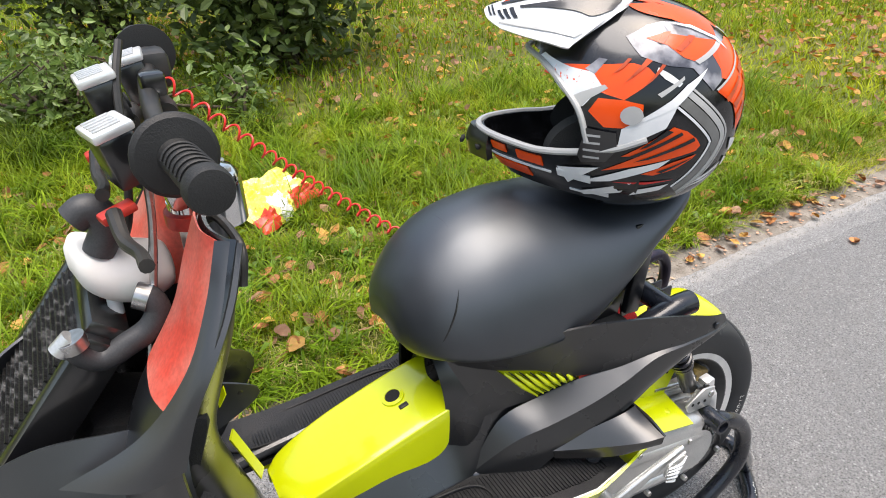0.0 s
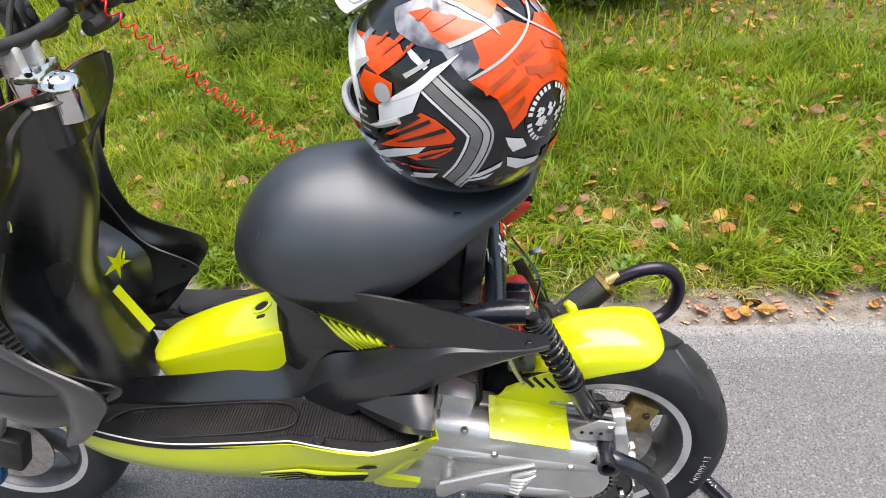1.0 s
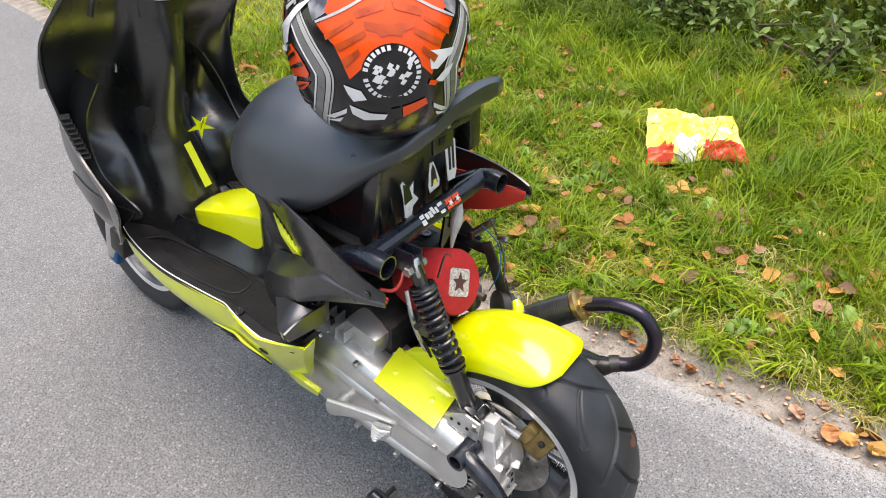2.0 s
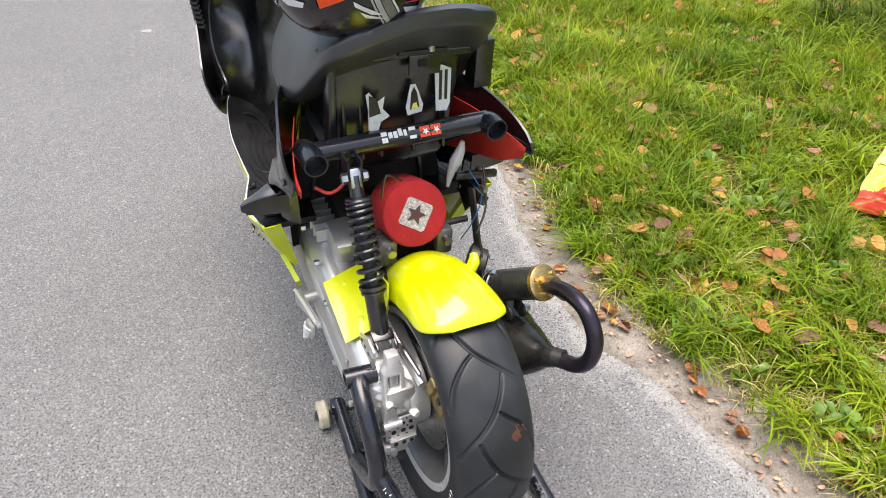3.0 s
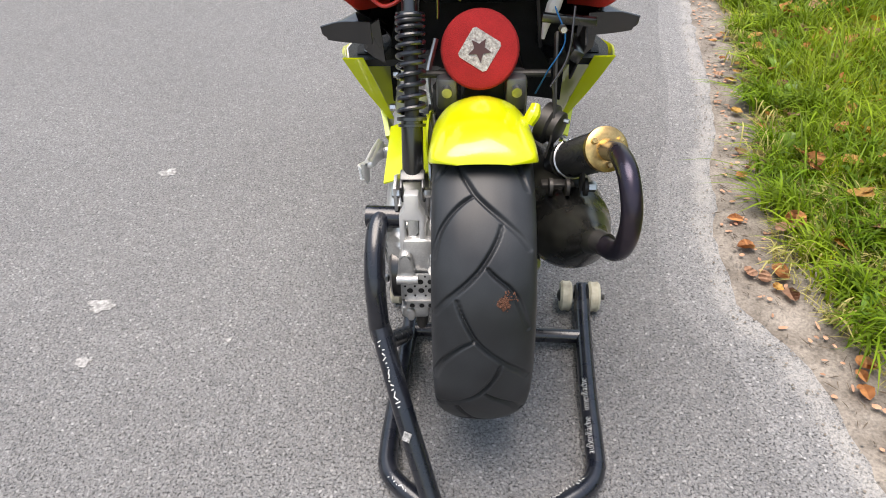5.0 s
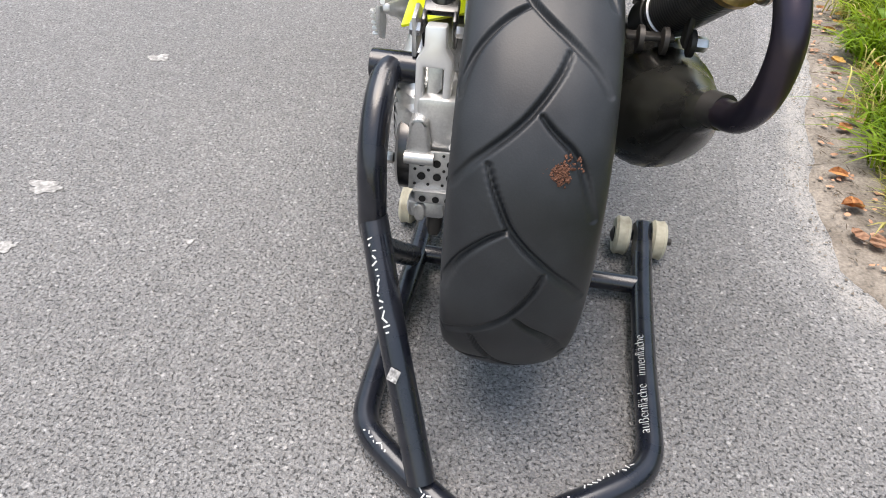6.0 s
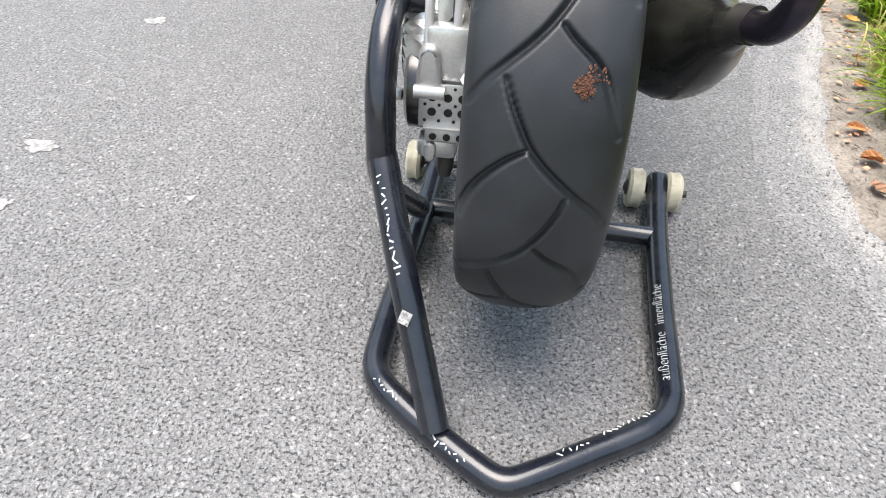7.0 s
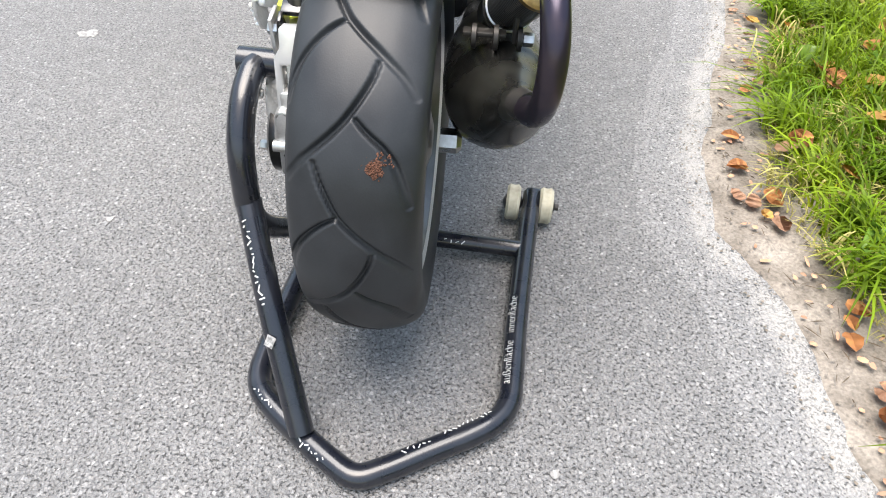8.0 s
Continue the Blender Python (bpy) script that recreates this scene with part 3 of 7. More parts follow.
# added, unseen hedge and trees close both sides of the path and darken reflections
def hedge(x, y0, y1, height, depth, seed, label):
    def crown(y, h):
        return depth * (0.55 + 0.9 * noise.noise((y * 0.35, h * 0.5, seed)) + 0.4 * noise.noise((y * 1.3, h * 1.4, seed + 3)))

    sgn = 1 if x > 0 else -1
    rows = []
    for y in np.arange(y0, y1 + 0.01, 0.35):
        top = height * (0.85 + 0.35 * noise.noise((y * 0.22, 0, seed)))
        front = [(x - sgn * crown(y, h * top) * math.sin(math.pi * min(1.0, h * 0.8 + 0.2)), y, h * top) for h in np.linspace(0, 1, 14)]
        rows.append(front + [(x + sgn * depth * 1.5, y, top * 0.9), (x + sgn * depth * 1.5, y, 0)])
    V = [p for r in rows for p in r]
    n = len(rows[0])
    F = [(i * n + j, i * n + j + 1, (i + 1) * n + j + 1, (i + 1) * n + j) for i in range(len(rows) - 1) for j in range(n - 1)]
    rng = np.random.default_rng(seed)
    for k in range(9000):
        i, j = rng.integers(0, len(rows)), rng.integers(0, 14)
        p = np.array(rows[i][j]) + rng.normal(0, 0.18, 3)
        p[2] = max(p[2], 0.03)
        u, v = rng.normal(0, 1, 3), rng.normal(0, 1, 3)
        u, v = u / np.linalg.norm(u) * 0.09, v / np.linalg.norm(v) * 0.06
        i0 = len(V)
        V += [tuple(p - u), tuple(p + v), tuple(p + u), tuple(p - v)]
        F.append((i0, i0 + 1, i0 + 2, i0 + 3))
    me = bpy.data.meshes.new("backdrop_hedge")
    me.from_pydata(V, [], F)
    me.materials.append(M_hedge)
    return tagged(new("backdrop_hedge", me), label, "hedge", kind="structure")


M_hedge = material("hedge_foliage", (0.035, 0.05, 0.012), 0.8, other=(0.07, 0.085, 0.02), scale=1.3, fine=0.4, bump=1.0, bump_scale=20, island=0.4)
hedge(-12.0, -26, 26, 3.0, 1.2, 7, "unseen dense dark green hedge added along the far side of the path")
hedge(11.0, -22, 22, 5.0, 1.6, 9, "unseen dense dark green trees added behind the grass verge")


# ---- scooter: built straight ahead along +y, standing with its rear wheel lifted ----
SCOOTER = pose(0.012, 0.04, 0.0, 0, 0, 3.5) @ pose(0, -0.04, 0)
scooter = thing("scooter", SCOOTER, "black and acid-yellow tuned motor scooter on a paddock stand", "scooter")
AXLE = Vector((0, 0.04, 0.30))
WHEEL_TURN = 27.0          # how far round the lifted wheel stands
FRONT = Vector((0.052, 1.30, 0.243))


def tyre_mesh(radius, half, around, across, grooves=True):
    """A tyre round the x axis at the origin, with the tread grooves cut in."""
    prof = np.array([(-0.78, 0.66), (-0.93, 0.74), (-1.0, 0.83), (-0.965, 0.898), (-0.83, 0.942), (-0.55, 0.979), (-0.25, 0.996), (0, 1.0),
                     (0.25, 0.996), (0.55, 0.979), (0.83, 0.942), (0.965, 0.898), (1.0, 0.83), (0.93, 0.74), (0.78, 0.66)])
    p = smooth_rows(prof * (half, radius), across)
    th = np.arange(around) / around * 360.0
    X = np.repeat(p[None, :, 0], around, 0)
    R = np.repeat(p[None, :, 1], around, 0)
    if grooves:
        T = np.repeat(th[:, None], across, 1)
        lines = [((-0.036, 0.2), (-0.029, -4.2), (-0.021, -8.2), (-0.0115, -12.2), (0.002, -15.8), (0.016, -18.8), (0.029, -21.5), (0.046, -25.0), (0.058, -28.8)),
                 ((-0.013, -12.6), (-0.028, -14.8), (-0.043, -18.2), (-0.055, -22.4), (-0.063, -27.8), (-0.066, -31.2)),
                 ((0.022, -22.2), (0.0165, -26.2), (0.0065, -30.8), (-0.006, -35.2), (-0.02, -38.8), (-0.037, -42.4), (-0.05, -45.2), (-0.065, -49.8)),
                 ((0.004, -35.0), (0.013, -37.2), (0.022, -39.0), (0.031, -40.8), (0.042, -44.2), (0.05, -49.0), (0.0575, -54.2))]
        cut = np.zeros_like(X)
        for line in lines:
            pts = np.array(smooth_rows(np.array(line), 170))
            k = np.linspace(0, 1, 170)
            for (gx, ga), kk in zip(pts, k):
                for turn in range(8):
                    da = (T - (ga + WHEEL_TURN + 45 * turn) + 180) % 360 - 180
                    near = np.abs(da) < 1.6
                    d2 = (X[near] - gx) ** 2 + (radians(1) * da[near] * radius) ** 2
                    cut[near] = np.maximum(cut[near], np.clip(1.75 - np.sqrt(d2) / (0.0017 + 0.0013 * kk), 0, 1) * min(1.0, 0.55 + 3 * kk) * (1 - 0.72 * max(0.0, kk - 0.55) / 0.45))
        R = R - cut * 0.0065 * (R > radius * 0.89)
    a = np.radians(th)[:, None]
    V = np.stack([X, -R * np.cos(a), R * np.sin(a)], 2).reshape(-1, 3)
    i, j = np.meshgrid(np.arange(around), np.arange(across - 1), indexing="ij")
    k = (i + 1) % around
    F = np.stack([i * across + j, i * across + j + 1, k * across + j + 1, k * across + j], 2).reshape(-1, 4)
    me = bpy.data.meshes.new("tyre")
    me.from_pydata(V.tolist(), [], F.tolist())
    me.materials.append(M_rubber)
    me.shade_smooth()
    return me


def wheel(name, centre, radius, half, parent, label, rim_mat, around, across, grooves):
    me = tyre_mesh(radius, half, around, across, grooves)
    me.transform(Matrix.Translation(centre))
    rim_r = radius * 0.675
    m = Matrix.Translation(centre) @ pose(0, 0, 0, 0, 90, 0)
    w = half * 0.8
    bm = lathe([(rim_r - 0.012, -w), (rim_r + 0.004, -w - 0.003), (rim_r + 0.005, -w + 0.006), (rim_r - 0.012, -w + 0.02), (rim_r - 0.02, 0),
                (rim_r - 0.012, w - 0.02), (rim_r + 0.005, w - 0.006), (rim_r + 0.004, w + 0.003), (rim_r - 0.012, w), (rim_r - 0.026, w - 0.02), (rim_r - 0.03, 0), (rim_r - 0.026, -w + 0.02)], m, 64, closed=True)
    whl = part(name, bm, M_rim, parent, label)
    for s in (-1, 1):
        part("rim_lip", lathe([(rim_r - 0.010, s * (w + 0.0005)), (rim_r + 0.0045, s * (w + 0.0035)), (rim_r + 0.006, s * (w - 0.004)), (rim_r - 0.008, s * (w - 0.008))], m, 64, closed=True), M_polish, whl)
    ty = new("tyre", me)
    ty.parent = whl
    tagged(ty, "worn black road tyre with curved tread grooves")
    part("hub", lathe([(0.02, -0.06), (0.036, -0.055), (0.036, 0.055), (0.02, 0.06)], m, 24), M_rim, whl)
    for k in range(5):
        c = m @ pose(0, 0, 0, 0, 0, 72 * k + 20)
        pts = [[(0.03, -0.02, -0.02), (0.03, 0.02, -0.02), (0.03, 0.02, 0.02), (0.03, -0.02, 0.02)],
               [(0.09, -0.014, -0.016), (0.09, 0.014, -0.016), (0.09, 0.014, 0.016), (0.09, -0.014, 0.016)],
               [(rim_r - 0.02, -0.022, -0.03), (rim_r - 0.02, 0.022, -0.03), (rim_r - 0.02, 0.022, 0.02), (rim_r - 0.02, -0.022, 0.02)]]
        bm = loft(pts, 8, 12)
        bm.transform(c)
        part("spoke", bm, rim_mat, whl)
    return whl


rear_wheel = wheel("rear_wheel", AXLE, 0.249, 0.07, scooter, "alloy rear wheel with a polished lip", M_rim, 1260, 130, True)
front_wheel = wheel("front_wheel", FRONT, 0.243, 0.063, scooter, "alloy front wheel", M_rim, 96, 24, False)

# Seat
SEAT = [(0.655, 0.05, 0.748, 0.79), (0.64, 0.085, 0.738, 0.825), (0.60, 0.125, 0.735, 0.87), (0.54, 0.15, 0.730, 0.905), (0.46, 0.158, 0.728, 0.918),
        (0.39, 0.157, 0.737, 0.915), (0.32, 0.152, 0.780, 0.908), (0.26, 0.146, 0.83, 0.908), (0.21, 0.14, 0.868, 0.925), (0.182, 0.125, 0.888, 0.94), (0.166, 0.085, 0.905, 0.938)]


def seat_ring(y, w, zb, zt, grow=0.0):
    h = zt - zb
    half = [(0, zb + 0.012), (w * 0.7, zb + 0.004), (w * 0.96, zb + 0.004)]
    half += [(w * math.cos(t) ** 0.98, zb + 0.018 + (h - 0.018) * math.sin(t) ** 0.98) for t in (radians(a) for a in (3, 16, 32, 49, 66, 80))]
    ring = half + [(0, zt)] + [(-x, z) for x, z in half[:0:-1]]
    return [(x * (1 + grow), y, z + (grow * 0.05 if z > zb + 0.3 * h else 0)) for x, z in ring]


def tail_tilt(ring):
    """The tail of the seat sits higher on one side."""
    return [(x, y, z + 0.10 * (x + 0.14) * max(0.0, min(1.0, (0.31 - y) / 0.10))) for x, y, z in ring]


seat = part("seat", loft([tail_tilt(seat_ring(*s)) for s in SEAT], 60, 56), M_seat, scooter, "black vinyl seat, smooth and slightly worn", sharp=60)
def seat_at(y):
    """The ring of the seat at a place along it."""
    rows = np.array(SEAT)[::-1]
    return seat_ring(y, *[float(np.interp(y, rows[:, 0], rows[:, k])) for k in (1, 2, 3)])


seam = []
for k in range(3, 16):
    y = 0.60
    for _ in range(4):
        y = 0.548 + 0.075 * min(1.0, max(0.0, (0.905 - seat_at(y)[k][2]) / 0.15))
    seam.append(tuple(c * f for c, f in zip(seat_at(y)[k], (1.008, 1.0, 1.0005))))
part("seam", tube(seam, 0.0016, 6, 8), M_gloss, seat)


# Side panels, with the yellow louvred inserts
def sheet(name, lines, sgn, nu, nv, thick, mat, parent, label="", sharp=50):
    """A thick sheet through lines of (ahead, out, up), on the side given by sgn."""
    rows = np.array([[(x, y, z) for y, x, z in line] for line in lines])
    if sgn > 0:
        rows = mirrored(rows)[::-1]
    return part(name, skin(rows, nu, nv, thick), mat, parent, label, sharp)


def side_panel(sgn):
    up = [(0.605, -0.10, 0.732), (0.53, -0.127, 0.742), (0.46, -0.152, 0.752), (0.393, -0.177, 0.759), (0.31, -0.197, 0.752), (0.24, -0.21, 0.738), (0.19, -0.214, 0.723), (0.16, -0.21, 0.714)]
    mid = [(0.595, -0.10, 0.722), (0.53, -0.118, 0.714), (0.46, -0.142, 0.712), (0.398, -0.167, 0.707), (0.31, -0.199, 0.712), (0.24, -0.213, 0.715), (0.19, -0.2175, 0.711), (0.157, -0.212, 0.706)]
    low = [(0.585, -0.099, 0.712), (0.53, -0.108, 0.686), (0.46, -0.132, 0.672), (0.40, -0.156, 0.654), (0.31, -0.2, 0.678), (0.24, -0.215, 0.693), (0.19, -0.219, 0.698), (0.156, -0.213, 0.70)]
    p = sheet("side_panel", (up, mid, low), sgn, 20, 44, 0.004, M_black, scooter, "satin black plastic side panel")
    top = [(0.575, -0.112, 0.505), (0.525, -0.115, 0.588), (0.459, -0.124, 0.612), (0.40, -0.152, 0.645), (0.35, -0.178, 0.668), (0.30, -0.203, 0.688), (0.24, -0.213, 0.694), (0.19, -0.217, 0.699), (0.157, -0.214, 0.701)]
    ridge = [(0.578, -0.114, 0.50), (0.515, -0.145, 0.563), (0.459, -0.168, 0.592), (0.40, -0.19, 0.625), (0.35, -0.203, 0.655), (0.30, -0.211, 0.684), (0.24, -0.217, 0.69), (0.19, -0.22, 0.695), (0.157, -0.216, 0.698)]
    under = [(0.575, -0.119, 0.497), (0.51, -0.156, 0.532), (0.458, -0.178, 0.557), (0.40, -0.199, 0.594), (0.355, -0.212, 0.622), (0.30, -0.214, 0.652), (0.24, -0.217, 0.672), (0.19, -0.218, 0.686), (0.157, -0.214, 0.692)]
    low2 = [(0.57, -0.12, 0.494), (0.50, -0.163, 0.502), (0.455, -0.178, 0.535), (0.40, -0.199, 0.578), (0.355, -0.212, 0.606), (0.30, -0.212, 0.635), (0.24, -0.212, 0.66), (0.19, -0.212, 0.68), (0.158, -0.21, 0.688)]
    rail = sheet("panel_rail", (top, ridge), sgn, 5, 44, 0.004, M_dusty_black, p)
    sheet("rail_face", (ridge, under, low2), sgn, 12, 44, 0.004, M_black, rail)
    sheet("panel_strut", ([(0.605, -0.096, 0.73), (0.57, -0.10, 0.712), (0.53, -0.108, 0.688)], [(0.575, -0.099, 0.665), (0.535, -0.105, 0.66), (0.492, -0.116, 0.65)], [(0.545, -0.106, 0.60), (0.50, -0.114, 0.606), (0.456, -0.125, 0.613)]), sgn, 10, 8, 0.004, M_black, p)
    # louvred insert in the opening between the two
    vent = sheet("vent_insert", ([(0.528, -0.104, 0.682), (0.46, -0.125, 0.674), (0.396, -0.148, 0.658)], [(0.495, -0.108, 0.648), (0.44, -0.128, 0.645), (0.394, -0.147, 0.65)], [(0.455, -0.116, 0.608), (0.425, -0.132, 0.625), (0.392, -0.147, 0.642)]), sgn, 8, 12, 0.003, M_yellow, p, "acid-yellow louvred vent insert")
    for k in range(7):
        f = (k + 0.5) / 7.6
        a = Vector((-0.109 - 0.044 * f, 0.522 - 0.118 * f, 0.678 - 0.022 * f))
        b = Vector((-0.122 - 0.028 * f, 0.462 - 0.062 * f, 0.614 + 0.034 * f))
        if sgn > 0:
            a.x, b.x = -a.x, -b.x
        off = Vector((0.004 * sgn, 0, 0))
        part("slat", tube([a + off * 0.3, (a + b) / 2 + off, b + off * 0.3], [0.0016, 0.0042, 0.0016], 8, 5), M_yellow, vent)
        gap = Vector((0.0035 * sgn, -0.0075, 0.001))
        part("slot", tube([a + gap, (a + b) / 2 + gap, b + gap], [0.0008, 0.0022, 0.0008], 6, 3), M_lining, vent)
    bolt((0.219 * sgn, 0.186, 0.706), (sgn, 0, 0), 0.006, 0.003, p, M_black, "screw")
    bolt((0.1165 * sgn, 0.568, 0.503), (0.5 * sgn, 0.2, 0.8), 0.009, 0.004, p, M_black, "screw")
    # passenger foot ledge
    up = 0.012 if sgn > 0 else 0.0
    inner = [(0.462, -0.172, 0.548), (0.41, -0.196, 0.58), (0.362, -0.213, 0.602 + up), (0.326, -0.205, 0.597 + up)]
    crease = [(0.463, -0.177, 0.545), (0.41, -0.218, 0.56), (0.36, -0.258, 0.579 + up), (0.33, -0.272, 0.588 + up)]
    edge = [(0.462, -0.178, 0.538), (0.41, -0.217, 0.549), (0.362, -0.254, 0.564 + up), (0.332, -0.27, 0.572 + up)]
    foot = [(0.458, -0.176, 0.526), (0.42, -0.207, 0.534), (0.376, -0.242, 0.549 + up), (0.337, -0.256, 0.563 + up)]
    ledge = sheet("foot_ledge", (inner, crease), sgn, 5, 18, 0.004, M_dusty_black, p, "satin black passenger foot ledge")
    sheet("ledge_face", (crease, edge, foot), sgn, 8, 18, 0.004, M_gloss, ledge)
    sheet("ledge_back", ([(0.326, -0.272, 0.588 + up), (0.325, -0.235, 0.597 + up), (0.324, -0.185, 0.596 + up)], [(0.332, -0.262, 0.563 + up), (0.329, -0.235, 0.56 + up), (0.327, -0.185, 0.556 + up)]), sgn, 5, 8, 0.004, M_gloss, ledge)
    sheet("ledge_web", ([(0.327, -0.205, 0.585 + up), (0.327, -0.188, 0.59), (0.327, -0.17, 0.60)], [(0.335, -0.2, 0.545), (0.335, -0.185, 0.53), (0.335, -0.165, 0.52)]), sgn, 5, 8, 0.006, M_black, ledge)
    return p


for s in (-1, 1):
    side_panel(s)


# Tunnel cover between the footboards
def arch(y, w, z0, zt, n=9):
    return [(w * math.cos(math.pi * k / (n - 1)) * -1, y, z0 + (zt - z0) * math.sin(math.pi * k / (n - 1)) ** 0.7) for k in range(n)]


def fold(y, w, z0, zt, foot=0.0, back=0.0):
    """A ring of the folded cover: upright flanks, a sharp shoulder and a broad, nearly flat top."""
    h, cx = zt - z0, -0.014 * (0.862 - y) / 0.27
    half = [(w * 1.03, y + foot, z0), (w * 1.02, y + foot * 0.3 - back * 0.5, z0 + h * 0.45), (w, y - back, zt - 0.010), (w * 0.93, y - back, zt - 0.002), (w * 0.5, y - back * 0.4, zt + 0.001)]
    k = float(np.interp(y, (0.6, 0.77, 0.862), (0.95, 0.7, 0.45)))     # it narrows ahead on the exhaust side
    return [(cx - x, yy, z) for x, yy, z in half] + [(cx - 0.01 * (1 - k), y, zt + 0.002)] + [(cx + x * k, yy, z) for x, yy, z in half[::-1]]


tunnel = part("tunnel_cover", skin([fold(0.862, 0.045, 0.515, 0.545), fold(0.835, 0.078, 0.507, 0.556, -0.012), fold(0.77, 0.081, 0.515, 0.577), fold(0.70, 0.079, 0.524, 0.598), fold(0.63, 0.075, 0.536, 0.619, 0.0, 0.008), fold(0.592, 0.072, 0.544, 0.631, 0.016, 0.024)], 40, 46, 0.004),
              M_yellow, scooter, "glossy acid-yellow centre tunnel cover with a filler hole", sharp=40)
part("filler_hole", lathe([(0.014, 0), (0.019, 0.002), (0.019, 0.005), (0.013, 0.006), (0.012, 0.0)], along((-0.006, 0.653, 0.6115), (-0.006, 0.682, 0.7075)), 20), M_yellow, tunnel)
part("filler_lock", lathe([(0.003, 0.0), (0.0125, 0.0015), (0.0125, 0.003)], along((-0.006, 0.6535, 0.614), (-0.006, 0.6825, 0.710)), 16), M_lining, tunnel)
part("key_slot", box((0.009, 0.016, 0.006), along((-0.034, 0.648, 0.614), (-0.034, 0.677, 0.710)), 0.002), M_dark, tunnel)
for s in (-1, 1):
    sheet("tunnel_skirt", ([(0.91, -0.088, 0.52), (0.80, -0.09, 0.528), (0.70, -0.089, 0.54), (0.6, -0.086, 0.555), (0.52, -0.098, 0.69), (0.42, -0.10, 0.70)], [(0.91, -0.112, 0.478), (0.80, -0.118, 0.484), (0.70, -0.121, 0.49), (0.6, -0.122, 0.497), (0.52, -0.122, 0.505), (0.42, -0.122, 0.512)]), s, 6, 24, 0.006, M_black, scooter)
part("seat_post_cover", skin([arch(0.60, 0.088, 0.55, 0.71), arch(0.57, 0.105, 0.55, 0.735), arch(0.52, 0.11, 0.55, 0.74)], 8, 24, 0.004), M_black, scooter)


# Footboards and the yellow belly panels
def footboard(sgn):
    rows = [[(-0.105, 0.985, 0.50), (-0.105, 0.93, 0.48), (-0.105, 0.80, 0.482), (-0.105, 0.65, 0.495), (-0.12, 0.5, 0.508), (-0.13, 0.36, 0.515)],
            [(-0.15, 0.985, 0.505), (-0.17, 0.93, 0.487), (-0.18, 0.80, 0.485), (-0.18, 0.65, 0.495), (-0.18, 0.5, 0.508), (-0.18, 0.36, 0.515)],
            [(-0.20, 0.985, 0.525), (-0.233, 0.93, 0.51), (-0.258, 0.80, 0.492), (-0.263, 0.65, 0.497), (-0.258, 0.5, 0.506), (-0.235, 0.36, 0.514)]]
    rows = np.array(rows)
    if sgn > 0:
        rows = mirrored(rows)[::-1]
    f = part("footboard", skin(rows, 14, 36, 0.012), M_mat, scooter, "black ribbed plastic footboard")
    rim = [tuple(v) for v in rows[2]]
    if sgn < 0:
        part("edge_trim", tube(rim, 0.0017, 8, 8), M_white, f, "thin pale edge of the footboard")
    for x, y, z in ((-0.215, 0.885, 0.477), (-0.246, 0.522, 0.508), (-0.15, 0.87, 0.479), (-0.2, 0.40, 0.516)):
        part("screw", lathe([(0.011, -0.001), (0.011, 0.0025), (0.007, 0.0025), (0.006, 0.0008), (0.003, 0.0008)], Matrix.Translation((x * -sgn, y, z)), 14), M_black, f)
    level = lambda y: float(np.interp(y, (0.36, 0.5, 0.65, 0.8, 0.93), (0.5155, 0.5085, 0.4965, 0.486, 0.487)))
    for k in range(84):
        y = 0.855 - k * 0.0056
        w = 0.12 if y > 0.62 else 0.12 - 0.075 * (0.62 - y) / 0.24
        part("rib", box((w, 0.0026, 0.0022 if y < 0.57 else 0.0012), pose((0.19 + 0.12 * (0.12 - w)) * sgn, y, level(y), 4, 0, 0), 0.0), M_mat, f)
    loop = [(0.235, 0.90), (0.235, 0.80), (0.235, 0.66), (0.225, 0.585), (0.19, 0.57), (0.15, 0.59), (0.135, 0.66), (0.135, 0.78), (0.15, 0.885), (0.20, 0.915), (0.235, 0.90)]
    part("raised_contour", tube([(x * sgn, y, level(y) + 0.001) for x, y in loop], 0.0032, 8, 5), M_mat, f)
    top = [(-0.2, 0.985, 0.518), (-0.233, 0.93, 0.503), (-0.258, 0.80, 0.485), (-0.264, 0.65, 0.49), (-0.262, 0.5, 0.502), (-0.252, 0.40, 0.518), (-0.238, 0.326, 0.533)]
    mid = [(-0.205, 0.985, 0.485), (-0.235, 0.92, 0.46), (-0.25, 0.80, 0.43), (-0.25, 0.65, 0.42), (-0.238, 0.5, 0.43), (-0.226, 0.43, 0.442), (-0.212, 0.364, 0.458)]
    bot = [(-0.205, 0.985, 0.465), (-0.215, 0.91, 0.415), (-0.205, 0.80, 0.372), (-0.195, 0.65, 0.348), (-0.186, 0.5, 0.348), (-0.182, 0.455, 0.352), (-0.174, 0.402, 0.378)]
    rows = np.array([top, mid, bot])
    if sgn > 0:
        rows = mirrored(rows)[::-1]
    b = part("belly_panel", skin(rows, 14, 40, 0.004), M_yellow, scooter, "acid-yellow lower side panel with louvres", sharp=50)
    spike = np.array([[(-0.2, 0.45, 0.395), (-0.19, 0.415, 0.374), (-0.18, 0.372, 0.352)], [(-0.182, 0.455, 0.345), (-0.178, 0.42, 0.336), (-0.174, 0.383, 0.33)]])
    if sgn > 0:
        spike = mirrored(spike)[::-1]
    ret = np.array([[(-0.24, 0.327, 0.533), (-0.212, 0.364, 0.458), (-0.174, 0.402, 0.378)], [(-0.222, 0.331, 0.531), (-0.198, 0.367, 0.456), (-0.169, 0.402, 0.378)], [(-0.204, 0.336, 0.529), (-0.184, 0.371, 0.454), (-0.164, 0.402, 0.378)]])
    if sgn > 0:
        ret = mirrored(ret)[::-1]
